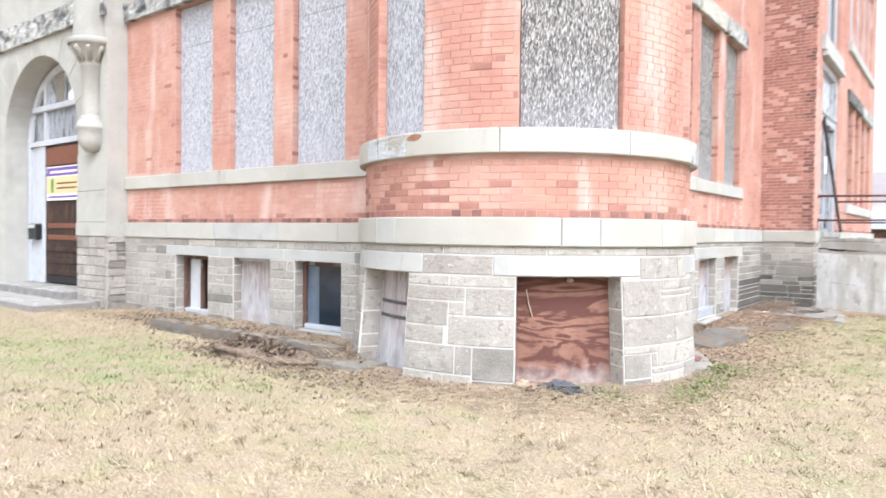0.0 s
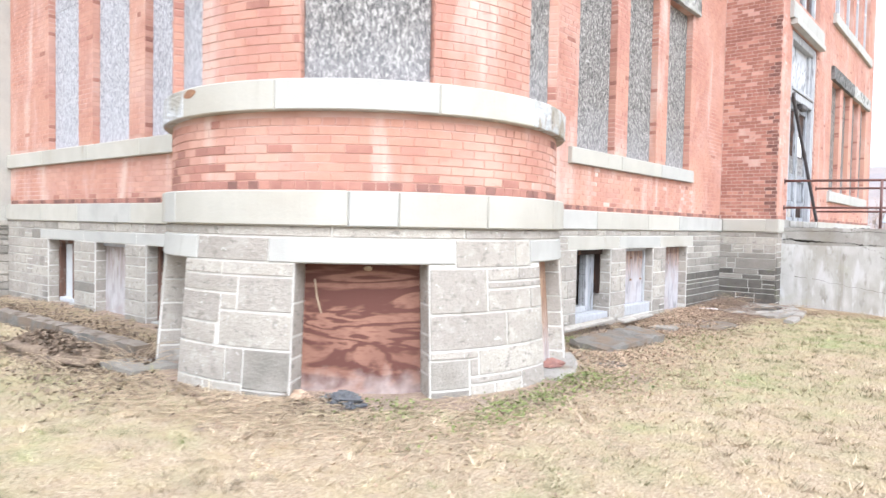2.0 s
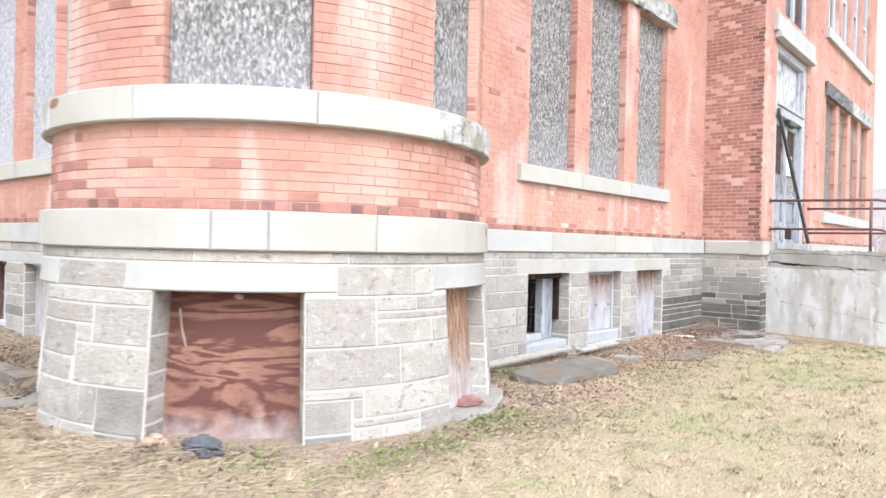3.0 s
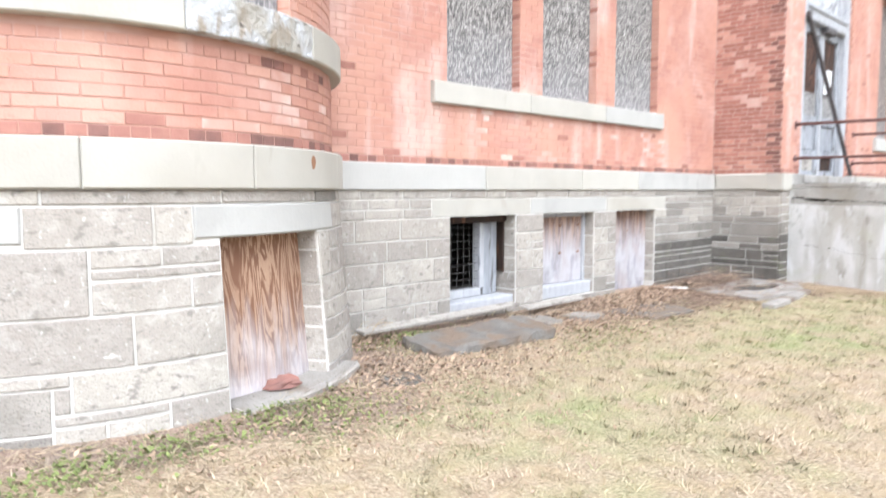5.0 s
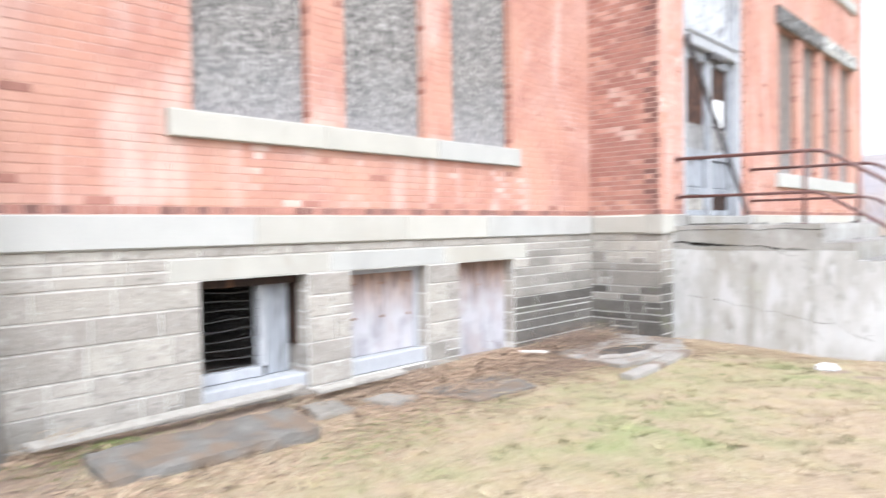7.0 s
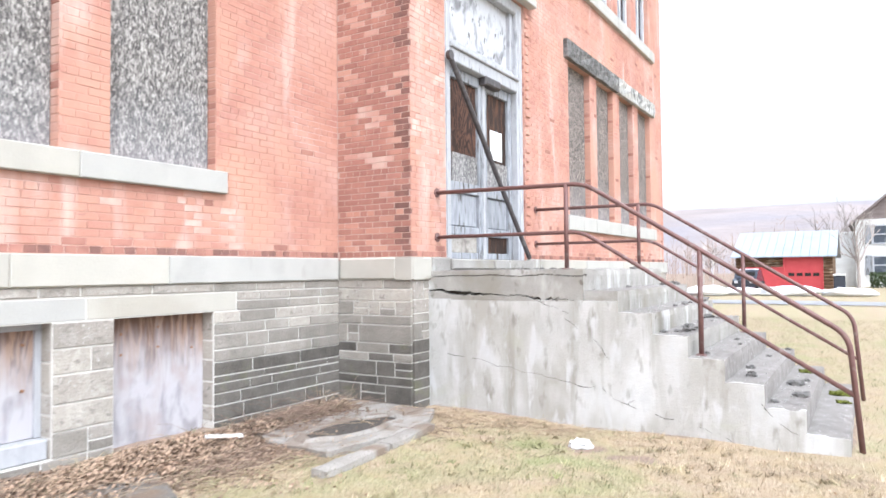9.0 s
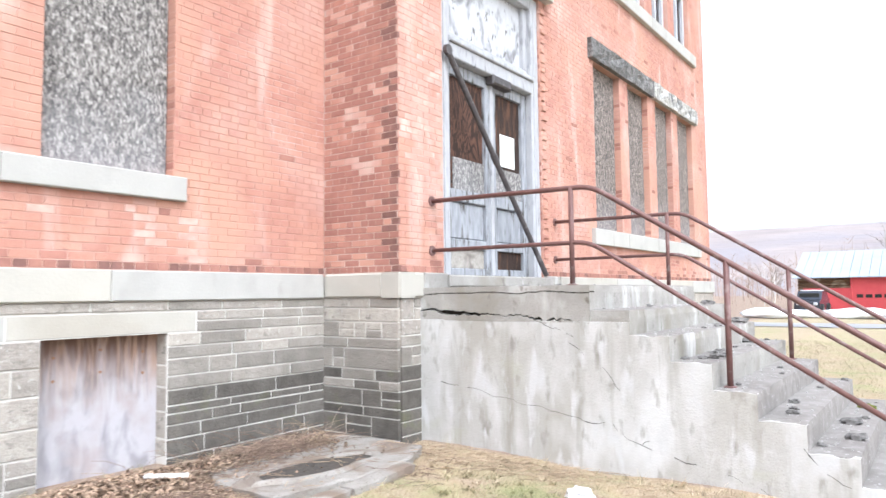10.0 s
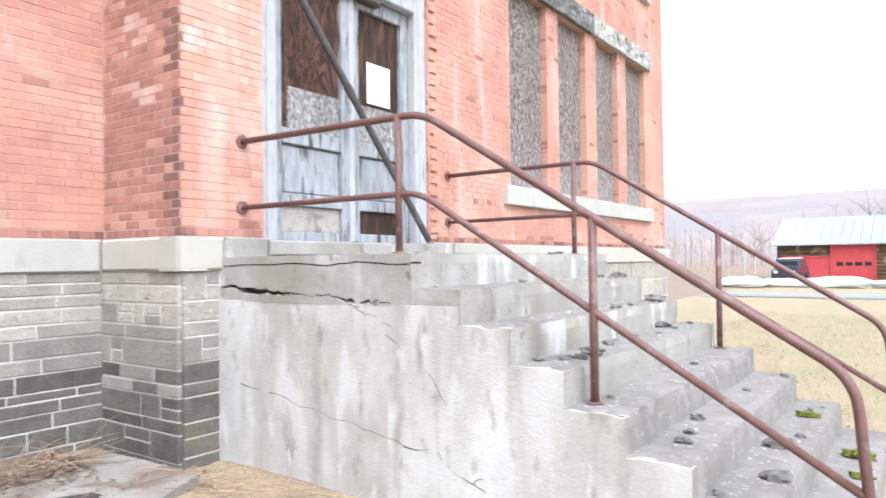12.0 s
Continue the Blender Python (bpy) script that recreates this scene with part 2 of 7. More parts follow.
RUBBLE = surface("dark_rubble", (0.12, 0.115, 0.11), (0.22, 0.21, 0.2), 30, bump=0.8, obj=0.4, island=0.4)
PAPER = surface("white_paper", (0.82, 0.82, 0.82), (0.8, 0.8, 0.8), 10, rough=0.8, bump=0.05)
CURTAIN = surface("pale_curtain", (0.55, 0.56, 0.58), (0.48, 0.49, 0.5), 6)
BARNRED = surface("red_garage_paint", (0.5, 0.075, 0.08), (0.45, 0.06, 0.07), 3, rough=0.6)
BARNLOG = surface("dark_log_wall", (0.09, 0.05, 0.03), (0.2, 0.13, 0.08), 3, (0.34, 0.28, 0.2), 1.5, (0.58, 0.7), stretch=(0.4, 0.4, 4), obj=0.3)
TINROOF = surface("pale_metal_roof", (0.3, 0.345, 0.4), (0.35, 0.39, 0.44), 0.5, rough=0.55, spec=0.3, bump=0.1)
BARK = surface("bare_bark", (0.27, 0.235, 0.215), (0.38, 0.34, 0.315), 9, obj=0.3, island=0.3)
BRUSH = surface("bare_brush", (0.3, 0.22, 0.18), (0.4, 0.32, 0.27), 2, obj=0.3, island=0.5)
# Distance haze is put into the hill's pale greyish colours.
HILL = surface("leafless_wooded_hill", (0.25, 0.215, 0.21), (0.34, 0.295, 0.285), 0.02, (0.26, 0.24, 0.255), 0.008, (0.45, 0.6), 1.0, 0.6, 0.15, 3.0, stretch=(1, 1, 0.5))
ROAD = surface("wet_asphalt", (0.24, 0.24, 0.25), (0.3, 0.3, 0.31), 0.6, rough=0.6)
CARPAINT = surface("dark_car_paint", (0.03, 0.035, 0.05), (0.04, 0.045, 0.06), 3, rough=0.25, spec=0.6, bump=0)
RUBBER = surface("black_rubber", (0.02, 0.02, 0.02), (0.03, 0.03, 0.03), 10)
SIGN_VIOLET = surface("violet_print", (0.16, 0.09, 0.3), (0.19, 0.11, 0.33), 5, bump=0)
SIGN_YELLOW = surface("yellow_print", (0.62, 0.5, 0.28), (0.58, 0.47, 0.26), 5, bump=0)
SIGN_GREEN = surface("green_print", (0.1, 0.25, 0.06), (0.12, 0.28, 0.07), 5, bump=0)
ROOFING = surface("roof_felt", (0.12, 0.12, 0.12), (0.16, 0.16, 0.16), 2)
MAILBOX = surface("black_enamel", (0.02, 0.02, 0.022), (0.03, 0.03, 0.032), 5, rough=0.4)


def glass_material(name, tint):
    m, n, l, bsdf, pos = start(name, 0.06, 0.0, 0.5)
    bsdf.inputs["Base Color"].default_value = (*tint, 1)
    bsdf.inputs["Transmission Weight"].default_value = 1.0
    bsdf.inputs["IOR"].default_value = 1.45
    return m


GLASS = glass_material("window_glass", (0.42, 0.52, 0.66))


def osb_material(name, dark, mid, light, lift):
    """Weathered strand board: overlapping flakes, paler and bluer where rain washes the foot of the board."""
    m, n, l, bsdf, pos = start(name, 0.9)
    warp = n.new("ShaderNodeTexNoise")
    warp.inputs["Scale"].default_value = 18
    l.new(pos, warp.inputs["Vector"])
    add = n.new("ShaderNodeVectorMath")
    add.operation = "MULTIPLY_ADD"
    l.new(warp.outputs["Color"], add.inputs[0])
    add.inputs[1].default_value = (0.025, 0.025, 0.025)
    l.new(pos, add.inputs[2])
    vals = []
    for sc, rot in ((96, 0.3), (64, -0.7)):
        mp = n.new("ShaderNodeMapping")
        mp.inputs["Scale"].default_value = (1.0, 1.0, 0.36)
        mp.inputs["Rotation"].default_value = (rot * 0.5, rot * 0.5, 0.4)
        l.new(add.outputs[0], mp.inputs["Vector"])
        v = n.new("ShaderNodeTexVoronoi")
        v.inputs["Scale"].default_value = sc
        l.new(mp.outputs[0], v.inputs["Vector"])
        sep = n.new("ShaderNodeSeparateColor")
        l.new(v.outputs["Color"], sep.inputs[0])
        vals.append(sep.outputs[0])
    both = math_node(n, l, "MULTIPLY", math_node(n, l, "ADD", vals[0], vals[1]), 0.5)
    cr = n.new("ShaderNodeValToRGB")
    cr.color_ramp.elements[0].position, cr.color_ramp.elements[0].color = 0.18, (*dark, 1)
    cr.color_ramp.elements[1].position, cr.color_ramp.elements[1].color = 0.85, (*light, 1)
    cr.color_ramp.elements.new(0.5).color = (*mid, 1)
    l.new(both, cr.inputs[0])
    sepz = n.new("ShaderNodeSeparateXYZ")
    l.new(pos, sepz.inputs[0])
    big = noise_tex(n, l, pos, 2.5, 5)
    low = math_node(n, l, "ADD", sepz.outputs[2], math_node(n, l, "MULTIPLY", big, -1.0))
    wash = ramp(n, l, low, 2.75, 1.95)
    col = mixer(n, l, math_node(n, l, "MULTIPLY", wash, 0.32), cr.outputs[0], lift)
    col = mixer(n, l, ramp(n, l, noise_tex(n, l, pos, 120, 2), 0.3, 0.7), col, mixer(n, l, 0.18, col, (0.5, 0.5, 0.52)))
    l.new(col, bsdf.inputs["Base Color"])
    relief(n, l, bsdf, both, 0.7, 0.006)
    return m


OSB = osb_material("strand_board_brown_grey", (0.03, 0.026, 0.022), (0.15, 0.138, 0.125), (0.44, 0.415, 0.385), (0.36, 0.37, 0.4))
OSB_BROWN = osb_material("strand_board_brown", (0.022, 0.016, 0.013), (0.11, 0.088, 0.072), (0.39, 0.33, 0.285), (0.32, 0.325, 0.35))
OSB_PALE = osb_material("strand_board_pale", (0.2, 0.2, 0.215), (0.37, 0.37, 0.4), (0.55, 0.55, 0.58), (0.42, 0.43, 0.475))


def plywood_material(name, pale, dark, stretch, rings, foot, foot_z, foot_span):
    """Rotary-cut plywood: contour figure; the foot of the sheet bleached and flaking."""
    m, n, l, bsdf, pos = start(name, 0.8)
    f = noise_tex(n, l, pos, 1.6, 4, stretch, 0.8)
    band = math_node(n, l, "FRACT", math_node(n, l, "MULTIPLY", f, rings))
    tri = math_node(n, l, "ABSOLUTE", math_node(n, l, "SUBTRACT", band, 0.5))
    col = mixer(n, l, ramp(n, l, tri, 0.16, 0.36), pale, dark)
    col = mixer(n, l, ramp(n, l, noise_tex(n, l, pos, 1.9, 4), 0.35, 0.7), col, mixer(n, l, 0.6, col, dark))
    grain = noise_tex(n, l, pos, 30, 5, stretch)
    col = mixer(n, l, ramp(n, l, grain, 0.5, 0.75), col, mixer(n, l, 0.5, col, dark))
    sepz = n.new("ShaderNodeSeparateXYZ")
    l.new(pos, sepz.inputs[0])
    edge = math_node(n, l, "ADD", sepz.outputs[2], math_node(n, l, "MULTIPLY", noise_tex(n, l, pos, 9, 5, (2.4, 2.4, 0.3) if stretch[2] < 1 else (1, 1, 1)), foot_span))
    worn = ramp(n, l, edge, foot_z + foot_span, foot_z)
    blot = noise_tex(n, l, pos, 7, 7, (1, 1, 0.5), 0.3)
    pale = mixer(n, l, ramp(n, l, blot, 0.48, 0.68), foot, tuple(0.62 * v for v in foot))
    pale = mixer(n, l, ramp(n, l, noise_tex(n, l, pos, 3, 5), 0.5, 0.7), pale, (0.36, 0.31, 0.3))
    col = mixer(n, l, worn, col, pale)
    l.new(col, bsdf.inputs["Base Color"])
    relief(n, l, bsdf, grain, 0.4, 0.004)
    return m


PLY_RED = plywood_material("red_stained_plywood", (0.29, 0.155, 0.11), (0.105, 0.043, 0.033), (0.5, 0.5, 1.9), 8, (0.52, 0.45, 0.42), 0.12, 0.36)
PLY_GOLD = plywood_material("golden_weathered_plywood", (0.48, 0.325, 0.225), (0.2, 0.105, 0.065), (7.0, 7.0, 0.9), 7, (0.56, 0.54, 0.56), 0.34, 0.75)
PLY_WASHED = plywood_material("washed_out_plywood", (0.36, 0.24, 0.175), (0.16, 0.1, 0.078), (4.5, 4.5, 0.7), 5, (0.43, 0.415, 0.435), 0.78, 0.5)
PLY_PEEL = plywood_material("flaking_white_plywood", (0.42, 0.39, 0.38), (0.27, 0.22, 0.2), (4, 4, 0.6), 5, (0.5, 0.49, 0.5), 0.5, 0.9)
PLY_DARK = plywood_material("dark_figured_plywood", (0.13, 0.062, 0.04), (0.028, 0.016, 0.012), (2.5, 2.5, 0.6), 12, (0.12, 0.06, 0.038), 0.0, 0.1)


def ground_material():
    m, n, l, bsdf, pos = start("dry_lawn_soil", 0.95)
    at = n.new("ShaderNodeAttribute")
    at.attribute_name = "soil"
    at2 = n.new("ShaderNodeAttribute")
    at2.attribute_name = "green"
    fine = noise_tex(n, l, pos, 55, 5)
    mid = noise_tex(n, l, pos, 5, 6)
    dry = mixer(n, l, ramp(n, l, fine, 0.32, 0.68), (0.27, 0.2, 0.135), (0.47, 0.385, 0.28))
    dry = mixer(n, l, ramp(n, l, mid, 0.45, 0.75), dry, (0.4, 0.315, 0.195))
    grn = mixer(n, l, ramp(n, l, fine, 0.32, 0.68), (0.21, 0.23, 0.1), (0.36, 0.36, 0.2))
    soil = mixer(n, l, ramp(n, l, fine, 0.35, 0.65), (0.2, 0.14, 0.105), (0.37, 0.275, 0.21))
    soil = mixer(n, l, ramp(n, l, mid, 0.4, 0.7), soil, (0.26, 0.205, 0.165))
    gmask = math_node(n, l, "MULTIPLY", at2.outputs["Fac"], ramp(n, l, noise_tex(n, l, pos, 3, 5), 0.35, 0.6))
    col = mixer(n, l, gmask, dry, grn)
    smask = ramp(n, l, math_node(n, l, "ADD", at.outputs["Fac"], math_node(n, l, "MULTIPLY", mid, 0.6)), 0.7, 0.95)
    col = mixer(n, l, smask, col, soil)
    l.new(col, bsdf.inputs["Base Color"])
    relief(n, l, bsdf, noise_tex(n, l, pos, 40, 6), 0.9, 0.03)
    return m


GROUND = ground_material()


def blade_material():
    m, n, l, bsdf, pos = start("grass_blades", 0.85)
    g = n.new("ShaderNodeNewGeometry").outputs["Random Per Island"]
    at2 = n.new("ShaderNodeAttribute")
    at2.attribute_name = "green"
    dry = mixer(n, l, g, (0.24, 0.17, 0.1), (0.61, 0.505, 0.375))
    grn = mixer(n, l, g, (0.125, 0.155, 0.05), (0.36, 0.375, 0.19))
    col = mixer(n, l, at2.outputs["Fac"], dry, grn)
    at3 = n.new("ShaderNodeAttribute")
    at3.attribute_name = "tone"
    hsv = n.new("ShaderNodeHueSaturation")
    l.new(col, hsv.inputs["Color"])
    l.new(at3.outputs["Fac"], hsv.inputs["Value"])
    col = hsv.outputs[0]
    l.new(col, bsdf.inputs["Base Color"])
    return m


BLADES = blade_material()


# ---------------------------------------------------------------- mesh helpers
class Shape:
    """Collects faces for one mesh."""

    def __init__(self):
        self.v, self.f, self.mi = [], [], []

    def quad(self, a, b, c, d, mi=0):
        k = len(self.v)
        self.v += [tuple(a), tuple(b), tuple(c), tuple(d)]
        self.f.append((k, k + 1, k + 2, k + 3))
        self.mi.append(mi)

    def poly(self, pts, mi=0):
        k = len(self.v)
        self.v += [tuple(p) for p in pts]
        self.f.append(tuple(range(k, k + len(pts))))
        self.mi.append(mi)

    def box(self, x0, y0, z0, x1, y1, z1, b=0.006, mi=0, m=None):
        """A box with chamfered edges."""
        b = min(b, (x1 - x0) * 0.45, (y1 - y0) * 0.45, (z1 - z0) * 0.45)
        k = len(self.v)
        lo, hi = (x0, y0, z0), (x1, y1, z1)
        idx = {}
        for c in range(8):
            sg = [(c >> a) & 1 for a in range(3)]
            for ax in range(3):
                p = []
                for a in range(3):
                    e = hi[a] if sg[a] else lo[a]
                    p.append(e if a == ax else e + (-b if sg[a] else b))
                q = Vector(p)
                if m is not None:
                    q = m @ q
                idx[(c, ax)] = len(self.v)
                self.v.append(tuple(q))

        def add(loop, want):
            p = [Vector(self.v[i]) for i in loop]
            nrm = (p[1] - p[0]).cross(p[2] - p[0])
            if m is not None:
                want = m.to_3x3() @ want
            self.f.append(tuple(loop) if nrm.dot(want) > 0 else tuple(reversed(loop)))
            self.mi.append(mi)

        sign = lambda c: Vector([1 if (c >> a) & 1 else -1 for a in range(3)])
        for ax in range(3):
            o1, o2 = [a for a in range(3) if a != ax]
            for s in (0, 1):
                base = s << ax
                loop = [idx[(base | (i << o1) | (j << o2), ax)] for i, j in ((0, 0), (1, 0), (1, 1), (0, 1))]
                w = Vector((0, 0, 0))
                w[ax] = 1 if s else -1
                add(loop, w)
            for i in (0, 1):
                for j in (0, 1):
                    c0 = (i << o1) | (j << o2)
                    c1 = c0 | (1 << ax)
                    w = Vector((0, 0, 0))
                    w[o1], w[o2] = (1 if i else -1), (1 if j else -1)
                    add([idx[(c0, o1)], idx[(c1, o1)], idx[(c1, o2)], idx[(c0, o2)]], w)
        for c in range(8):
            add([idx[(c, 0)], idx[(c, 1)], idx[(c, 2)]], sign(c))
        return self

    def tube(self, pts, r, n=10, mi=0, caps=True, taper=None):
        """A round bar through the points."""
        pts = [Vector(p) for p in pts]
        rings = []
        for i, p in enumerate(pts):
            d = (pts[min(i + 1, len(pts) - 1)] - pts[max(i - 1, 0)]).normalized()
            u = d.cross(Vector((0.31, 0.22, 0.93))).normalized() if abs(d.z) < 0.9 else d.cross(Vector((1, 0.1, 0))).normalized()
            w = d.cross(u)
            rr = r if taper is None else r + (taper - r) * i / max(1, len(pts) - 1)
            k = len(self.v)
            for j in range(n):
                a = 2 * math.pi * j / n
                self.v.append(tuple(p + rr * (math.cos(a) * u + math.sin(a) * w)))
            rings.append(k)
        for k0, k1 in zip(rings, rings[1:]):
            for j in range(n):
                self.f.append((k0 + j, k0 + (j + 1) % n, k1 + (j + 1) % n, k1 + j))
                self.mi.append(mi)
        if caps:
            self.f.append(tuple(rings[0] + j for j in reversed(range(n))))
            self.f.append(tuple(rings[-1] + j for j in range(n)))
            self.mi += [mi, mi]
        return self

    def lathe(self, cx, cy, profile, n=24, mi=0, a0=0.0, a1=2 * math.pi):
        """Turned about the upright through (cx, cy); profile rows of radius, height from the foot up."""
        ks = []
        full = abs(a1 - a0 - 2 * math.pi) < 1e-6
        m = n if full else n + 1
        for r, z in profile:
            ks.append(len(self.v))
            for j in range(m):
                a = a0 + (a1 - a0) * j / n
                self.v.append((cx + r * math.cos(a), cy + r * math.sin(a), z))
        for k0, k1 in zip(ks, ks[1:]):
            for j in range(n):
                jj = (j + 1) % m
                self.f.append((k0 + j, k0 + jj, k1 + jj, k1 + j))
                self.mi.append(mi)
        return self

    def mesh(self, name, mats, smooth=False):
        me = bpy.data.meshes.new(name)
        me.from_pydata(self.v, [], self.f)
        for m in mats if isinstance(mats, (list, tuple)) else [mats]:
            me.materials.append(m)
        if any(self.mi):
            me.polygons.foreach_set("material_index", self.mi)
        if smooth:
            me.polygons.foreach_set("use_smooth", [True] * len(self.f))
        me.update()
        return me


def part(name, shape, material, parent, label="", smooth=False):
    ob = new(name, shape.mesh(name, material, smooth) if isinstance(shape, Shape) else shape)
    ob.parent = parent
    return tagged(ob, label) if label else ob


def thing(name, label, category, group="", kind=""):
    return tagged(new(name), label, category, group, kind)


def setting(name, shape, material, label, category, smooth=False):
    return tagged(new(name, shape.mesh(name, material, smooth)), label, category, kind="structure")


# ---------------------------------------------------------------- wall faces: s along, z up, d outwards
class Face:
    def __init__(self, at, curve=0.0):
        self.at, self.step = at, curve

    def cuts(self, s0, s1):
        n = max(1, math.ceil((s1 - s0) / self.step)) if self.step else 1
        return [s0 + (s1 - s0) * i / n for i in range(n + 1)]

    def frame_at(self, s, z, d=0.0):
        p = Vector(self.at(s, z, d))
        return p, (Vector(self.at(s + 0.01, z, d)) - p).normalized(), Vector((0, 0, 1)), (Vector(self.at(s, z, d + 0.1)) - p).normalized()


XB, YA, XD, YP = -3.63, 6.575, -2.57, 16.47        # stone faces: side wall, entrance wall, rear wing, pier flank
CX, CY = -4.22, 7.155                              # corner tower's axis
BR = 1.9                                           # tower radius by which s is counted
TH = 0.4


def tower_radius(z):
    return 1.905 + max(0.0, 1.38 - z) * 0.075


SIDE = Face(lambda s, z, d: (XB + d, s, z))
ENTRY = Face(lambda s, z, d: (s, YA - d, z))
REAR = Face(lambda s, z, d: (XD + d, s, z))
FLANK = Face(lambda s, z, d: (s, YP - d, z))
TOWER = Face(lambda s, z, d: (CX + (tower_radius(z) + d) * math.cos(s / BR), CY + (tower_radius(z) + d) * math.sin(s / BR), z), 0.1)
arc = lambda deg: radians(deg) * BR
BRICK_IN = -0.03                                   # brickwork stands this far behind the stone base


def shell(face, s0, s1, z0, z1, openings, d=0.0, thick=TH):
    """A wall with real thickness and holes: openings are (s0, s1, z0, z1)."""
    sh = Shape()
    ss = {s0, s1}
    zs = {z0, z1}
    for a, b, c, e in openings:
        ss |= {min(max(a, s0), s1), min(max(b, s0), s1)}
        zs |= {min(max(c, z0), z1), min(max(e, z0), z1)}
    if face.step and z0 < 1.38 < z1:
        zs.add(1.38)
    ss, zs = sorted(ss), sorted(zs)
    fine = []
    for a, b in zip(ss, ss[1:]):
        fine += face.cuts(a, b)[:-1]
    fine.append(ss[-1])
    if face.step:
        zz = []
        for a, b in zip(zs, zs[1:]):
            n = max(1, round((b - a) / 0.4))
            zz += [a + (b - a) * i / n for i in range(n)]
        zs = zz + [zs[-1]]
    P = face.at
    hole = lambda s, z: any(a < s < b and c < z < e for a, b, c, e in openings)
    for a, b in zip(fine, fine[1:]):
        for c, e in zip(zs, zs[1:]):
            if hole((a + b) / 2, (c + e) / 2):
                continue
            sh.quad(P(a, c, d), P(b, c, d), P(b, e, d), P(a, e, d))
            sh.quad(P(b, c, d - thick), P(a, c, d - thick), P(a, e, d - thick), P(b, e, d - thick))
    for a, b, c, e in openings:
        if b < s0 or a > s1 or e < z0 or c > z1:
            continue
        cl, el = max(c, z0), min(e, z1)
        D = d - thick
        sh.quad(P(a, cl, d), P(a, el, d), P(a, el, D), P(a, cl, D))
        sh.quad(P(b, el, d), P(b, cl, d), P(b, cl, D), P(b, el, D))
        cu = face.cuts(a, b)
        for p, q in zip(cu, cu[1:]):
            if c >= z0:
                sh.quad(P(q, c, d), P(p, c, d), P(p, c, D), P(q, c, D))
            if e <= z1:
                sh.quad(P(p, e, d), P(q, e, d), P(q, e, D), P(p, e, D))
    for p, q in zip(fine, fine[1:]):
        sh.quad(P(p, z1, d), P(q, z1, d), P(q, z1, d - thick), P(p, z1, d - thick))
    sh.quad(P(s0, z0, d), P(s0, z1, d), P(s0, z1, d - thick), P(s0, z0, d - thick))
    sh.quad(P(s1, z1, d), P(s1, z0, d), P(s1, z0, d - thick), P(s1, z1, d - thick))
    return sh


def slab(sh, face, s0, s1, z0, z1, d0, d1, b=0.006, ns=1, nz=1, rough=0.0, seed=0.0, mi=0):
    """One dressed or rough block: front grid with worn edges, and its four sides."""
    if face.step:
        ns = max(ns, math.ceil((s1 - s0) / 0.12))
    b = min(b, (s1 - s0) * 0.3, (z1 - z0) * 0.3)
    S = [s0] + [s0 + b + (s1 - s0 - 2 * b) * i / ns for i in range(ns + 1)] + [s1]
    Z = [z0] + [z0 + b + (z1 - z0 - 2 * b) * i / nz for i in range(nz + 1)] + [z1]
    k = len(sh.v)
    w = len(S)
    for j, z in enumerate(Z):
        for i, s in enumerate(S):
            rim = i in (0, w - 1) or j in (0, len(Z) - 1)
            d = d1 - b if rim else d1
            if rough and not rim:
                d += rough * (noise.noise(Vector((s * 7 + seed, z * 7, seed))) + 0.6 * noise.noise(Vector((s * 19, z * 19 + seed, 3 + seed))))
            ds = dz = 0.0
            if rough and rim:
                ds = 0.25 * b * noise.noise(Vector((s * 11, z * 17, seed)))
                dz = 0.25 * b * noise.noise(Vector((s * 13, z * 9, seed + 5)))
            sh.v.append(face.at(s + ds, z + dz, d))
    for j in range(len(Z) - 1):
        for i in range(w - 1):
            a = k + j * w + i
            sh.f.append((a, a + 1, a + w + 1, a + w))
            sh.mi.append(mi)
    kb = len(sh.v)
    ring = [(i, 0) for i in range(w)] + [(w - 1, j) for j in range(1, len(Z))] + [(i, len(Z) - 1) for i in range(w - 2, -1, -1)] + [(0, j) for j in range(len(Z) - 2, 0, -1)]
    for i, j in ring:
        sh.v.append(face.at(S[i], Z[j], d0))
    n = len(ring)
    for q in range(n):
        i, j = ring[q]
        i2, j2 = ring[(q + 1) % n]
        sh.f.append((kb + q, kb + (q + 1) % n, k + j2 * w + i2, k + j * w + i))
        sh.mi.append(mi)
    return sh


def gaps(s0, s1, z0, z1, openings):
    """The free stretches of a course between openings."""
    free = [(s0, s1)]
    for a, b, c, e in openings:
        if e > z0 + 0.004 and c < z1 - 0.004:
            free = [t for p, q in free for t in ((p, min(q, a)), (max(p, b), q)) if t[1] - t[0] > 0.03]
    return free


# ---------------------------------------------------------------- openings
A_UP = [(-10.8, -9.72), (-9.27, -8.19), (-7.77, -6.69)]
A_LOW = [(-10.72, -9.77), (-9.1, -8.2), (-7.66, -6.7)]
B_UP = [(10.47, 11.62), (12.03, 13.14), (13.57, 14.68)]
B_LOW = [(10.47, 11.52), (12.02, 13.08), (13.59, 14.62)]
T_UP = [(arc(-115.5), arc(-91)), (arc(-61), arc(-29.7)), (arc(1), arc(25.5))]
T_LOW = [(arc(-122), arc(-94.5)), (arc(-61), arc(-30.7)), (arc(5), arc(31.5))]
D_UP = [(21.4, 22.5), (22.88, 23.9), (24.32, 25.3), (25.7, 26.72)]
DOOR = (17.27, 19.58, 1.62, 5.5)
BELT0, BELT1 = 1.39, 1.64
HEAD = 5.28
TOP = 10.0
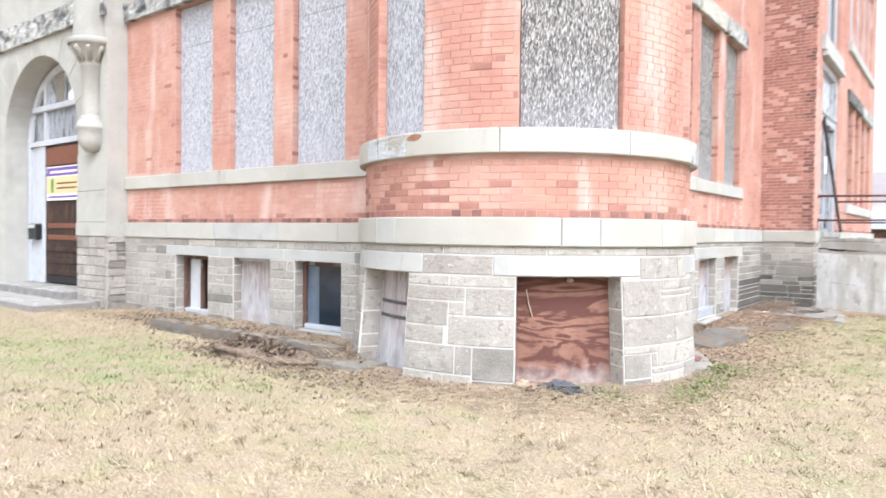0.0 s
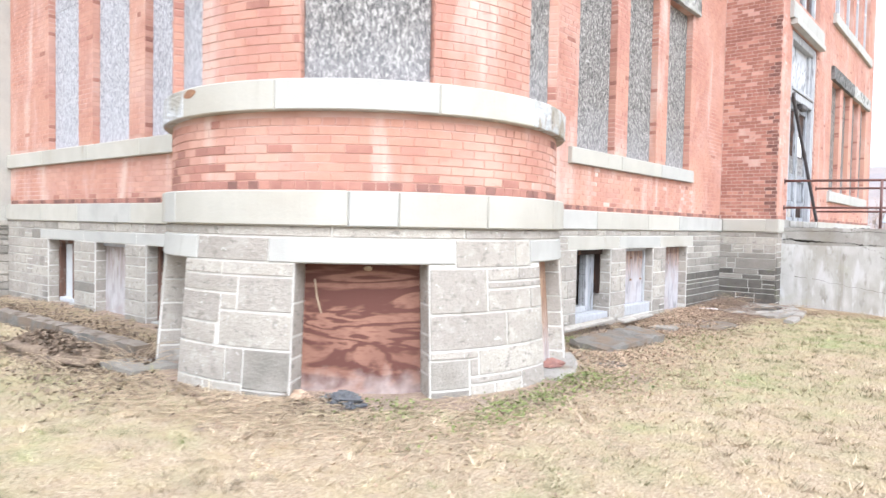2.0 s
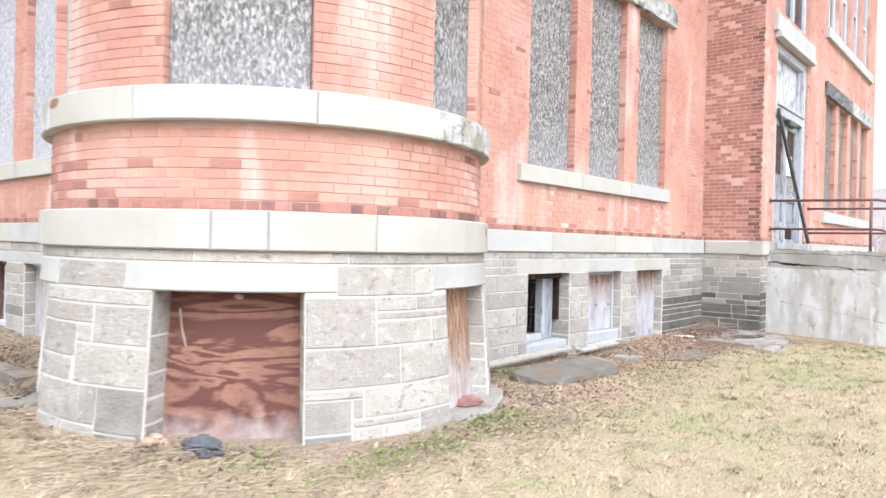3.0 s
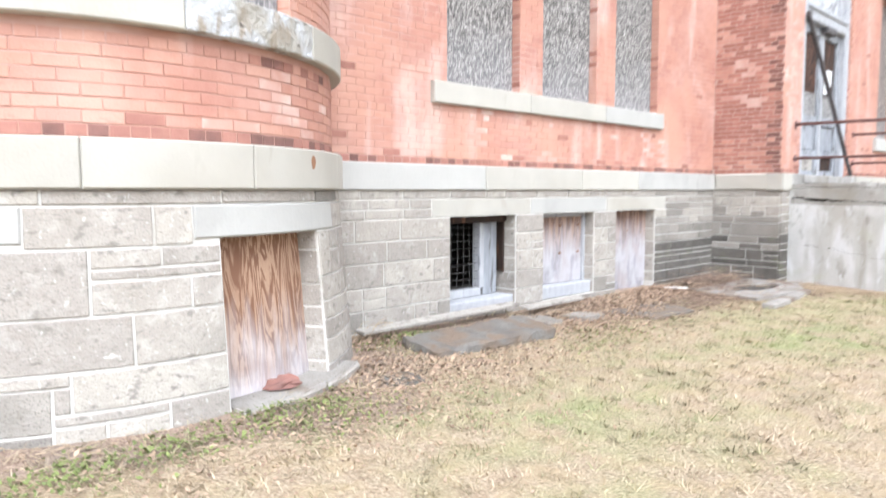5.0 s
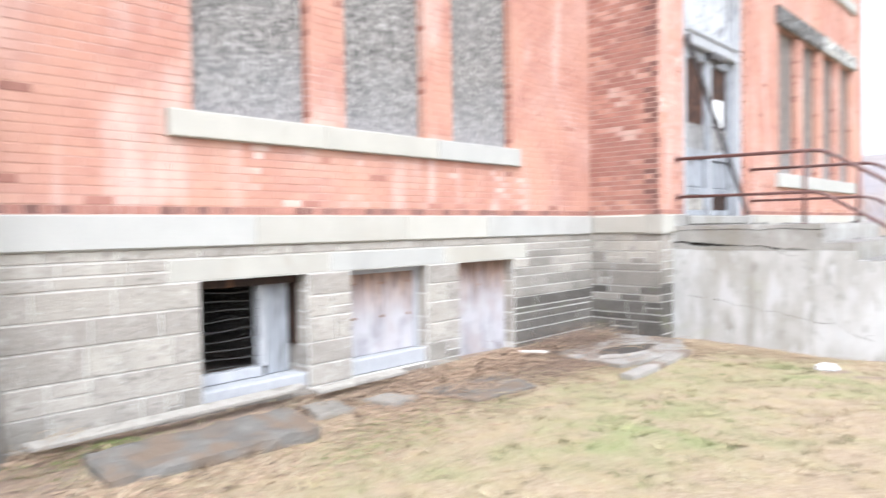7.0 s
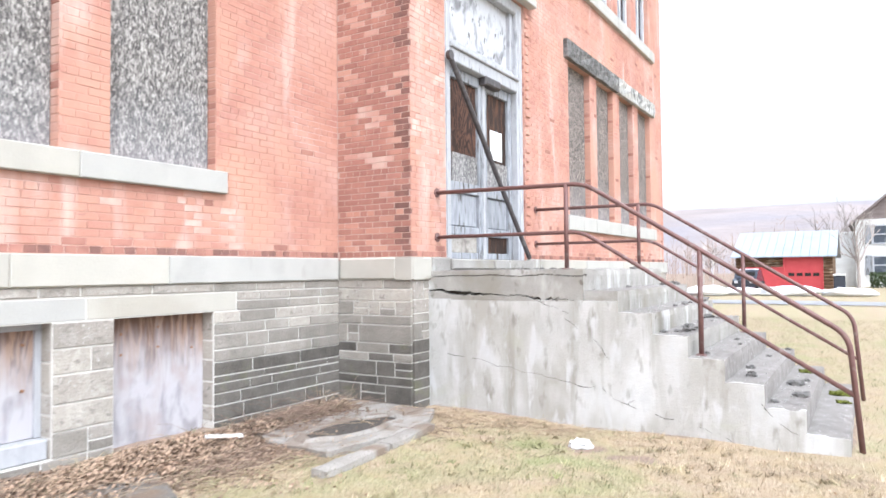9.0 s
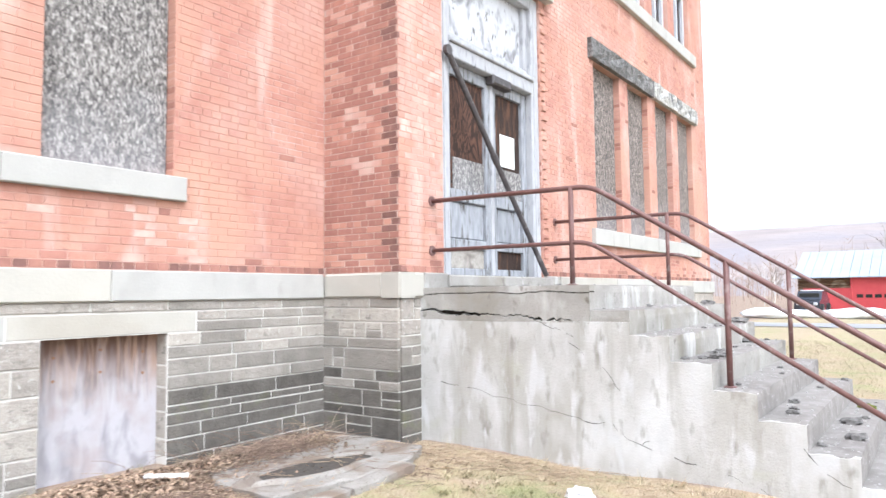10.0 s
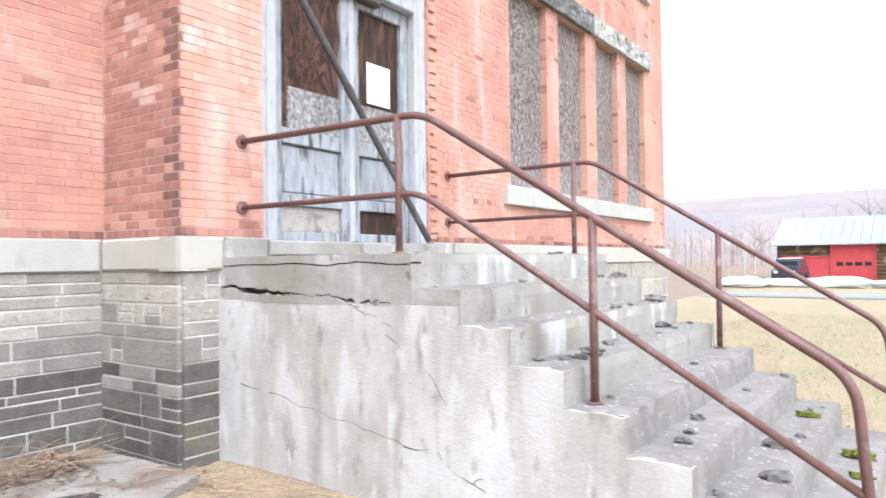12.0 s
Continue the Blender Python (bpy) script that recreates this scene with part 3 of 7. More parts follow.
A_END, B_END = -5.94, 8.9            # where the straight walls run into the tower
ARCX, ARCZ, ARCR = -15.22, 3.3, 1.72  # entrance arch


def rect_list(pairs, z0, z1):
    return [(a, b, z0, z1) for a, b in pairs]


rng = random.Random(7)
WALLS = {}
# stone base walls (lime-pointed backing; the stones stand on it)
A_LOWR = rect_list(A_LOW, 0.0, 1.08)
B_LOWR = rect_list(B_LOW[:2], 0.06, 1.11) + [(*B_LOW[2], -0.3, 1.11)]
T_LOWR = rect_list(T_LOW, 0.02, 1.11)
D_BASE = [(25.6, 26.3, 0.5, 1.05)]
T0, T1 = arc(-166), arc(76)
for key, face, s0, s1, holes, label in (
        ("entrance", ENTRY, -12.4, A_END, A_LOWR, "lime-pointed sandstone basement wall beside the arched entrance"),
        ("side", SIDE, B_END, YP, B_LOWR, "lime-pointed sandstone basement wall along the lawn"),
        ("tower", TOWER, T0, T1, T_LOWR, "rounded sandstone basement wall of the corner tower"),
        ("flank", FLANK, XB - 0.3, XD - 0.014, [], "damp sandstone base of the projecting brick pier"),
        ("rear", REAR, YP + 0.03, 27.85, D_BASE, "sandstone base of the rear wing behind the steps")):
    WALLS[key + "_base"] = setting("wall_" + key + "_base", shell(face, s0, s1, -0.4, BELT1 - 0.02, holes, 0.008), STONE_JOINT, label, "wall")
A_UPR = rect_list(A_UP, 2.46, HEAD)
B_UPR = rect_list(B_UP, 2.485, HEAD)
T_UPR = rect_list(T_UP, 2.485, HEAD)
D_UPR = rect_list(D_UP, 2.43, 5.14) + rect_list(D_UP, 6.75, 9.3) + [DOOR, (17.75, 19.7, 6.1, 9.0)]
for key, face, s0, s1, holes, label in (
        ("entrance", ENTRY, -12.4, A_END, A_UPR, "orange-red brick wall with boarded windows"),
        ("side", SIDE, B_END, YP + 0.03, B_UPR, "orange-red brick wall with lime streaks and boarded windows"),
        ("tower", TOWER, T0, T1, T_UPR, "rounded orange-red brick wall of the corner tower"),
        ("flank", FLANK, XB - 0.3, XD - 0.04, [], "dark red brick flank of the projecting pier"),
        ("rear", REAR, YP + 0.06, 27.85, D_UPR, "orange-red brick wall of the rear wing")):
    WALLS[key] = setting("wall_" + key + "_brick", shell(face, s0, s1, BELT1 - 0.03, TOP, holes, BRICK_IN - 0.0035), MORTAR_PALE if key == "flank" else MORTAR, label, "wall")
sh = Shape()
sh.box(-25, 6.6, -0.4, -24.6, 27.8, TOP).box(-25, 27.45, -0.4, XD - 0.45, 27.85, TOP)
sh.box(-24.6, 6.6, -0.4, -18.2, 7.0, TOP)
setting("wall_back", sh, MORTAR, "plain brick walls closing the building", "wall")
sh = Shape().box(-25.3, 6.3, TOP, XD + 0.3, 28.1, TOP + 0.25)
sh.lathe(CX, CY, [(0.01, TOP + 0.25), (2.1, TOP + 0.25), (2.1, TOP), (0.01, TOP)], 40)
setting("roof", sh, ROOFING, "flat dark roof slab of the school building", "roof")
sh = Shape().box(-24.5, 7.0, -0.35, -4.1, 27.4, -0.3).box(-24.5, 7.1, 1.3, -4.1, 27.4, 1.36).box(-4.1, 17.0, 1.3, -3.0, 27.4, 1.36)
setting("floor", sh, DARK, "dark interior floors of the building", "floor")
sh = Shape().box(-8, 9.5, -0.3, -7.9, 16, TOP).box(-8, 8.5, 1.36, -3.9, 8.6, TOP)
setting("wall_inner", sh, DARK, "dark partition inside the building", "wall")


# ---------------------------------------------------------------- belt and sill courses, block by block
def course(name, wall, face, joints, z0, z1, d0, d1, mats, label, holes=(), b=0.009, rough=0.0, nz=1, ns=2, gap=0.0018):
    out = []
    for i, (a, c) in enumerate(zip(joints, joints[1:])):
        m = mats[i % len(mats)]
        out.append(part(name, slab(Shape(), face, a + gap, c - gap, z0, z1, d0, d1, b, ns, nz, rough, i * 3.7), m, wall, label if i == 0 else ""))
    return out


course("belt_stone", WALLS["entrance_base"], ENTRY, [-12.38, -10.9, -9.6, -8.0, -6.75, -5.95], 1.36, 1.62, -0.2, 0.045, [BELT, BELT, BELT_PALE], "cream dressed sandstone belt block")
course("belt_stone", WALLS["side_base"], SIDE, [8.9, 10.98, 12.75, 14.1, YP - 0.045], BELT0, BELT1 + 0.005, -0.2, 0.045, [BELT_PALE, BELT, BELT], "cream dressed sandstone belt block")
course("belt_stone", WALLS["flank_base"], FLANK, [XB + 0.047, -2.76, XD + 0.045], BELT0, BELT1 + 0.005, -0.2, 0.045, [BELT], "", b=0.02)
course("belt_stone", WALLS["rear_base"], REAR, [YP - 0.045, 16.83], BELT0, BELT1 + 0.005, -0.2, 0.045, [BELT], "", b=0.02)
course("belt_stone", WALLS["rear_base"], REAR, [19.97, 22.0, 24.2, 26.2, 27.9], BELT0, BELT1 + 0.005, -0.2, 0.045, [BELT, BELT_PALE], "")
course("belt_stone", WALLS["tower_base"], TOWER, [arc(a) for a in (-163, -125, -110, -100, -49, -38, -16, 12, 45, 73)], BELT0, BELT1 + 0.015, -0.2, 0.055,
       [BELT, BELT, BELT_PALE, BELT, BELT_PALE, BELT, BELT, BELT, BELT], "curved cream sandstone belt block")
course("sill_stone", WALLS["entrance"], ENTRY, [-12.38, -10.9, -9.3, -7.8, -6.0], 2.23, 2.455, -0.2, 0.03, [BELT], "long cream sandstone window sill")
course("sill_stone", WALLS["side"], SIDE, [10.24, 11.75, 13.28, 14.78], 2.265, 2.48, -0.2, 0.03, [BELT, BELT, BELT_PALE], "long cream sandstone window sill")
course("sill_stone", WALLS["rear"], REAR, [21.2, 22.6, 24.1, 26.95], 2.17, 2.425, -0.2, 0.04, [BELT_PALE], "pale stone window sill")
course("sill_stone", WALLS["rear"], REAR, [21.2, 24.1, 27.0], 6.5, 6.745, -0.2, 0.05, [BELT_PALE], "")
course("sill_stone", WALLS["tower"], TOWER, [arc(a) for a in (-163, -118, -96, -66, -29, 0)], 2.25, 2.48, -0.2, 0.05,
       [BELT, BELT_FLAKED, BELT, BELT_PALE, BELT], "curved cream sandstone sill block")
course("sill_stone", WALLS["tower"], TOWER, [arc(0), arc(30)], 2.25, 2.48, -0.2, 0.05, [BELT_FLAKED], "curved sill block with flaking white coat", rough=0.012, nz=5, ns=16)
course("sill_stone", WALLS["tower"], TOWER, [arc(30), arc(73)], 2.25, 2.48, -0.2, 0.05, [BELT], "")
# lintels of the basement windows
LB = BELT_PALE
course("lintel", WALLS["entrance_base"], ENTRY, [-11.0, -9.45, -7.9, -6.45], 1.082, 1.235, -0.25, 0.012, [LB], "pale stone lintel")
course("lintel", WALLS["side_base"], SIDE, [10.21, 11.78, 13.35, 14.9], 1.112, 1.297, -0.25, 0.012, [BELT, LB, BELT], "pale stone lintel")
for a0, a1 in ((-131, -89.5), (-67.3, -24.2), (0.4, 40)):
    course("lintel", WALLS["tower_base"], TOWER, [arc(a0), arc(a1)], 1.112, 1.3, -0.25, 0.022, [LB], "pale curved stone lintel")
# rock-faced heads of the upper windows
course("window_head", WALLS["side"], SIDE, [10.2, 11.8, 13.35, 14.9], HEAD + 0.003, HEAD + 0.33, -0.2, 0.04, [ROCKFACE, BELT], "rough pale stone window head", rough=0.03, nz=4, ns=8)
course("window_head", WALLS["entrance"], ENTRY, [-12.38, -10.9, -9.5, -7.98, -6.0], HEAD + 0.003, HEAD + 0.36, -0.2, 0.06, [ROCKFACE], "rough rock-faced stone window head", rough=0.04, nz=4, ns=9)
course("window_head", WALLS["rear"], REAR, [21.2, 22.68, 24.1, 25.5, 26.95], 5.145, 5.47, -0.2, 0.05, [ROCK_BLACK, ROCK_BLACK, ROCKFACE, ROCKFACE], "blackened rough stone window head", rough=0.04, nz=4, ns=7)
course("door_hood", WALLS["rear"], REAR, [17.1, 19.8], 5.51, 5.62, -0.2, 0.1, [BELT_PALE], "stone hood over the double door")
course("door_hood", WALLS["rear"], REAR, [17.0, 19.9], 5.625, 5.95, -0.2, 0.05, [BELT_PALE], "")
course("window_head", WALLS["tower"], TOWER, [arc(a) for a in (-130, -86, -66, -25, -4, 30)], HEAD + 0.003, HEAD + 0.33, -0.2, 0.04, [BELT], "")


# ---------------------------------------------------------------- basement ashlar, stone by stone
def lay_stone(wall, face, p, q, u, v, d, material, r, seed, g=0.0075):
    """One quarry-faced stone bedded in the pointing."""
    ns, nz = min(12, max(4, round((q - p) / 0.06))), min(6, max(3, round((v - u) / 0.05)))
    part("stone", slab(Shape(), face, p + g, q - g, u + g, v - g, -0.06, d + r.uniform(0.015, 0.02), 0.005, ns, nz, 0.0032, seed), material, wall)


def ashlar(wall, face, s0, s1, z0, z1, holes, sizes, lengths, seed, wet=0.0, d=0.0):
    r = random.Random(seed)
    marks = sorted({z0, z1} | {e for h in holes for e in h[2:] if z0 < e < z1})
    rows = []
    for lo, hi in zip(marks, marks[1:]):
        z = lo
        while z < hi - 0.02:
            h = r.uniform(*sizes)
            if hi - z - h < sizes[0] * 0.8:
                h = hi - z
            rows.append((z, z + h))
            z += h
    k = 0
    for za, zb in rows:
        for a, b in gaps(s0, s1, za, zb, holes):
            s = a
            while s < b - 0.01:
                w = r.uniform(*lengths)
                if b - s - w < lengths[0] * 0.6:
                    w = b - s
                cells = [(s, s + w, za, zb)]
                if w > 0.3 and zb - za > 0.15 and r.random() < 0.28:
                    zm = za + (zb - za) * r.uniform(0.4, 0.6)
                    sm = s + w * r.uniform(0.4, 0.65)
                    cells = [(s, sm, za, zb), (sm, s + w, za, zm), (sm, s + w, zm, zb)]
                for p, q, u, v in cells:
                    g = r.uniform(0.006, 0.008)
                    if q - p < 0.04 or v - u < 0.03:
                        continue
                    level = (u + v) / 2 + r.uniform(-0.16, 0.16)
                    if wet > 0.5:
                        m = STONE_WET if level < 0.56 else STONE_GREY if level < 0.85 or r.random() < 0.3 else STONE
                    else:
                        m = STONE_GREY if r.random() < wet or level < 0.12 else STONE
                    lay_stone(wall, face, p, q, u, v, d, m, r, k * 1.7 + seed, g)
                    k += 1
                s += w


T_HEADS = [(arc(a), arc(b), 1.11, 1.302) for a, b in ((-131, -89.5), (-67.3, -24.2), (0.4, 40))]
ashlar(WALLS["tower_base"], TOWER, arc(-163), arc(-122), -0.12, BELT0, T_HEADS, (0.12, 0.26), (0.4, 0.8), 3, 0.06)
ashlar(WALLS["tower_base"], TOWER, arc(31.5), arc(73), -0.12, BELT0, T_HEADS, (0.12, 0.26), (0.4, 0.8), 4, 0.06)
ashlar(WALLS["tower_base"], TOWER, arc(-122), arc(31.5), 1.304, BELT0, [], (0.08, 0.09), (0.9, 1.5), 13, 0.0)
# the two broad tower piers, stone by stone: from and to in degrees, from and to in height
PIER_ENTRY = ((-89.5, -67.3, 1.11, 1.302), (-94.5, -80, 1.0, 1.11), (-80, -61, 1.0, 1.11), (-94.5, -75, 0.86, 1.0), (-75, -61, 0.73, 1.0), (-94.5, -80, 0.62, 0.86), (-80, -75, 0.73, 0.86),
              (-94.5, -81, 0.45, 0.62), (-80, -61, 0.45, 0.73), (-94.5, -77.5, 0.18, 0.45), (-77.5, -72.5, 0.18, 0.45), (-72.5, -61, 0.14, 0.45), (-94.5, -84, -0.12, 0.18), (-84, -72.5, -0.12, 0.18), (-72.5, -61, -0.12, 0.14))
PIER_LAWN = ((-24.2, -6, 1.08, 1.302), (-6, 0.4, 1.08, 1.302), (-30.7, -15.5, 0.73, 1.08), (-15.5, -5, 0.97, 1.08), (-5, 5, 0.97, 1.08), (-15.5, 5, 0.91, 0.97), (-15.5, -0.5, 0.73, 0.91), (-0.5, 5, 0.73, 0.91),
             (-30.7, -9.7, 0.45, 0.73), (-9.7, 5, 0.45, 0.73), (-30.7, -18.5, 0.38, 0.45), (-30.7, -21, 0.15, 0.38), (-21, -18.5, 0.24, 0.38), (-18.5, 5, 0.24, 0.45), (-21, -5, 0.18, 0.24))
r = random.Random(44)
for k, (a, b, lo, hi) in enumerate(PIER_ENTRY + PIER_LAWN + ((-30.7, -21, -0.12, 0.15), (-21, -14, -0.12, 0.18), (-14, -5, -0.12, 0.18), (-5, 5, -0.12, 0.24))):
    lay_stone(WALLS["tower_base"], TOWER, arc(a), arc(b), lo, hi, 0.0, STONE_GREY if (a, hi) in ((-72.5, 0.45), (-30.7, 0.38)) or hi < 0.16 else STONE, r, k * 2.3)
ashlar(WALLS["side_base"], SIDE, B_END, 14.62, -0.05, BELT0, B_LOWR + [(10.21, 14.9, 1.11, 1.3)], (0.09, 0.24), (0.3, 0.75), 5, 0.06)
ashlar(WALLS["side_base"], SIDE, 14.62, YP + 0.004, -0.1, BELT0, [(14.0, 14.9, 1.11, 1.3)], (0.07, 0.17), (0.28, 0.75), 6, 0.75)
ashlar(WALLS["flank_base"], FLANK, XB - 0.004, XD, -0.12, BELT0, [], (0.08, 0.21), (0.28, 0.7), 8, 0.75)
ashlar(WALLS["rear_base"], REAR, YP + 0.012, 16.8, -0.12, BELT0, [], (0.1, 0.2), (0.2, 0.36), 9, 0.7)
ashlar(WALLS["rear_base"], REAR, 20.0, 27.85, -0.2, BELT0, D_BASE, (0.18, 0.28), (0.4, 0.8), 10, 0.05)
ashlar(WALLS["entrance_base"], ENTRY, -12.38, A_END - 0.02, -0.05, 1.36, A_LOWR + [(-11.0, -6.45, 1.08, 1.237)], (0.1, 0.2), (0.25, 0.6), 11, 0.06)

# ---------------------------------------------------------------- brickwork
COURSE, LONG, SHORT, JOINT = 0.0685, 0.208, 0.104, 0.0085


def unit_brick(seed):
    """Unit brick: length and height 1, front at 0."""
    r = random.Random(seed)
    sh = Shape()
    e = lambda: r.uniform(-0.012, 0.012)
    x, z = 0.5, 0.5
    k = [(-x, -z, -0.03), (x, -z, -0.03), (x, z, -0.03), (-x, z, -0.03)]
    m = [(-x, -z, -0.004), (x, -z, -0.004), (x, z, -0.004), (-x, z, -0.004)]
    f = [(-x * 0.98 + e(), -z * 0.94 + e() * 2, r.uniform(-0.001, 0.001)), (x * 0.98 + e(), -z * 0.94 + e() * 2, 0), (x * 0.98 + e(), z * 0.94 + e() * 2, r.uniform(-0.0015, 0.001)), (-x * 0.98 + e(), z * 0.94 + e() * 2, 0)]
    sh.v = k + m + f
    sh.f = [(8, 9, 10, 11)]
    for i in range(4):
        j = (i + 1) % 4
        sh.f += [(i, j, 4 + j, 4 + i), (4 + i, 4 + j, 8 + j, 8 + i)]
    sh.mi = [0] * len(sh.f)
    return sh


UNITS = {m.name: [unit_brick(i).mesh("brick", m) for i in range(5)] for m in (BRICK, BRICK_DARK, BRICK_WHITE, BRICK_DARKEST)}


def brickwork(wall, face, s0, s1, z0, z1, holes, near, kind, cap=300):
    """Courses of bricks; those in the stretch 'near' are bricks of their own, the rest one joined mass."""
    r = random.Random(round(abs(s0) * 100) + 1)
    rest = Shape()
    made, mats = 0, [BRICK, BRICK_DARK, BRICK_WHITE, BRICK_DARKEST]
    n = int((z1 - z0) / COURSE)
    for c in range(n):
        za = z0 + c * COURSE
        zb = za + COURSE
        head = c % 7 == 0
        L = SHORT if head else LONG
        for a, b in gaps(s0, s1, za, zb, holes):
            off = (0.25 if head else (0.5 if c % 2 else 0.0)) * L
            i0 = math.floor((a - s0 - off) / L)
            i = i0
            while True:
                p, q = max(a, s0 + off + i * L), min(b, s0 + off + (i + 1) * L)
                if s0 + off + i * L >= b:
                    break
                i += 1
                if q - p < 0.03:
                    continue
                mi = kind(r, (p + q) / 2, (za + zb) / 2, c)
                pos, ds, dz, dd = face.frame_at((p + q) / 2, (za + zb) / 2, BRICK_IN + r.uniform(-0.0015, 0.002))
                w, h = q - p - JOINT, COURSE - JOINT
                mat = Matrix(((ds.x * w, dz.x * h, dd.x, pos.x), (ds.y * w, dz.y * h, dd.y, pos.y), (ds.z * w, dz.z * h, dd.z, pos.z), (0, 0, 0, 1)))
                me = UNITS[mats[mi].name][r.randrange(5)]
                if made < cap and near[0] < (p + q) / 2 < near[1] and near[2] < za < near[3]:
                    ob = new("brick", me)
                    ob.parent = wall
                    ob.matrix_world = mat
                    made += 1
                else:
                    k = len(rest.v)
                    rest.v += [tuple(mat @ v.co) for v in me.vertices]
                    for pg in me.polygons:
                        rest.f.append(tuple(k + t for t in pg.vertices))
                        rest.mi.append(mi)
    tagged(part("brickwork", rest, mats, wall), kind="stuff")


def common_kind(r, s, z, c):
    if c == 0:
        return r.choice((3, 3, 1, 1, 1))
    if c == 1 and r.random() < 0.14:
        return 1
    return 1 if r.random() < 0.008 else 0


def side_kind(r, s, z, c):
    streak = noise.noise(Vector((s * 2.6, z * 0.5, 4.0)))
    if 10.2 < s < 15.0 and z < 2.27 and streak > 0.12 and r.random() < 0.45 and c > 0:
        return 2
    return common_kind(r, s, z, c)


def tower_kind(r, s, z, c):
    a = math.degrees(s / BR)
    patch = noise.noise(Vector((s * 2.2, z * 2.6, 9.0)))
    if z < 2.25 and a < -84 and patch > -0.05 and r.random() < 0.5:
        return 1
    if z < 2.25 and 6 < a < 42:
        # Top courses at this end are mostly darker bricks, just under the sill.
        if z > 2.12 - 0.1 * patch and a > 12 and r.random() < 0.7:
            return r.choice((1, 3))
        if patch + 0.5 * noise.noise(Vector((s * 5, z, 1.0))) > -0.1 and c and r.random() < 0.6:
            return 2
    # Three in ten bricks are darker in the course below the sill.
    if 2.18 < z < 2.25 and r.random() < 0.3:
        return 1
    return common_kind(r, s, z, c)


def flank_kind(r, s, z, c):
    w = (s + 3.6) / 1.0
    if w > 0.8 and r.random() < 0.55 + 0.5 * noise.noise(Vector((s * 2, z * 2.2, 6))):
        return 3
    # Darker bricks carry the flank's shade in their colour, beside truly dark ones.
    return 1 if r.random() < 0.72 + 0.5 * max(0.0, w - 0.45 + 0.5 * noise.noise(Vector((s * 3, z * 1.7, 2)))) else common_kind(r, s, z, c)


def rear_kind(r, s, z, c):
    if s < 17.26 and noise.noise(Vector((s * 2.5, z * 1.1, 3.0))) + 0.5 * math.exp(-((z - 3.2) / 0.5) ** 2) > 0.15 and c and r.random() < 0.6:
        return 2
    return common_kind(r, s, z, c)


brickwork(WALLS["side"], SIDE, B_END, YP + 0.03, BELT1 + 0.01, 6.6, B_UPR + [(10.24, 14.78, 2.265, 2.485), (10.2, 14.9, HEAD, HEAD + 0.335)], (9.0, 15.5, 1.6, 2.26), side_kind)
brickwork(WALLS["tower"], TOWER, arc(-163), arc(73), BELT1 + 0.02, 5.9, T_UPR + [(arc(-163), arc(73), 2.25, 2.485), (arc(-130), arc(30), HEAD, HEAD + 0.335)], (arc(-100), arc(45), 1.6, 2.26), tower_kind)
brickwork(WALLS["flank"], FLANK, XB - 0.03, XD - 0.03, BELT1 + 0.01, 7.5, [], (-3.7, -2.5, 1.6, 6), flank_kind)
brickwork(WALLS["rear"], REAR, YP + 0.03, 27.85, BELT1 + 0.01, 9.6, D_UPR + [(21.2, 26.95, 2.17, 2.43), (21.2, 27.0, 6.5, 6.75), (21.2, 26.95, 5.14, 5.475), (17.0, 19.9, 5.5, 5.95)], (16.4, 20.5, 1.6, 5.4), rear_kind)
brickwork(WALLS["entrance"], ENTRY, -12.38, A_END, 1.625, 5.9, A_UPR + [(-12.4, -6.0, 2.23, 2.46), (-12.4, -6.0, HEAD, HEAD + 0.365)], (-9.3, -6.0, 1.6, 2.26), common_kind)


# ---------------------------------------------------------------- window reveals
def jambs(face, a, b, depth, d):
    """The two reveal faces of an opening as faces of their own."""
    left = Face(lambda s, z, o, a=a, f=face, d=d: f.at(a + o, z, d - s))
    right = Face(lambda s, z, o, b=b, f=face, d=d: f.at(b - o, z, d + s))
    return (left, 0.0, depth), (right, -depth, 0.0)


def reveal_bricks(wall, face, a, b, z0, z1, depth):
    sh = Shape()
    r = random.Random(round(a * 91))
    for f, s0, s1 in jambs(face, a, b, depth, BRICK_IN):
        n = int((z1 - z0) / COURSE)
        for c in range(n):
            za = z0 + c * COURSE
            slab(sh, f, s0 + 0.004, s1 - 0.006, za + 0.005, za + COURSE - 0.006, -0.02, 0.002 + r.uniform(0, 0.003), 0.004, mi=1 if r.random() < 0.12 else 0)
    tagged(part("reveal_bricks", sh, [BRICK, BRICK_DARK], wall), kind="stuff")


def reveal_stones(wall, face, a, b, z0, z1, depth):
    r = random.Random(round(a * 77))
    for f, s0, s1 in jambs(face, a, b, depth, 0.0):
        z = z0
        while z < z1 - 0.03:
            h = r.uniform(0.14, 0.26)
            if z1 - z - h < 0.1:
                h = z1 - z
            part("stone", slab(Shape(), f, s0 + 0.006, s1 - 0.004, z + 0.006, z + h - 0.006, -0.03, 0.003 + r.uniform(0, 0.004), 0.006, 2, 2, 0.003, z * 9), STONE, wall)
            z += h


for wall, face, pairs, z0 in (("entrance", ENTRY, A_UP, 2.46), ("side", SIDE, B_UP, 2.485), ("tower", TOWER, T_UP, 2.485), ("rear", REAR, D_UP, 2.43), ("rear", REAR, [DOOR[:2]], 1.66)):
    for a, b in pairs:
        reveal_bricks(WALLS[wall], face, a, b, z0, HEAD if wall != "rear" else 5.14, 0.16)
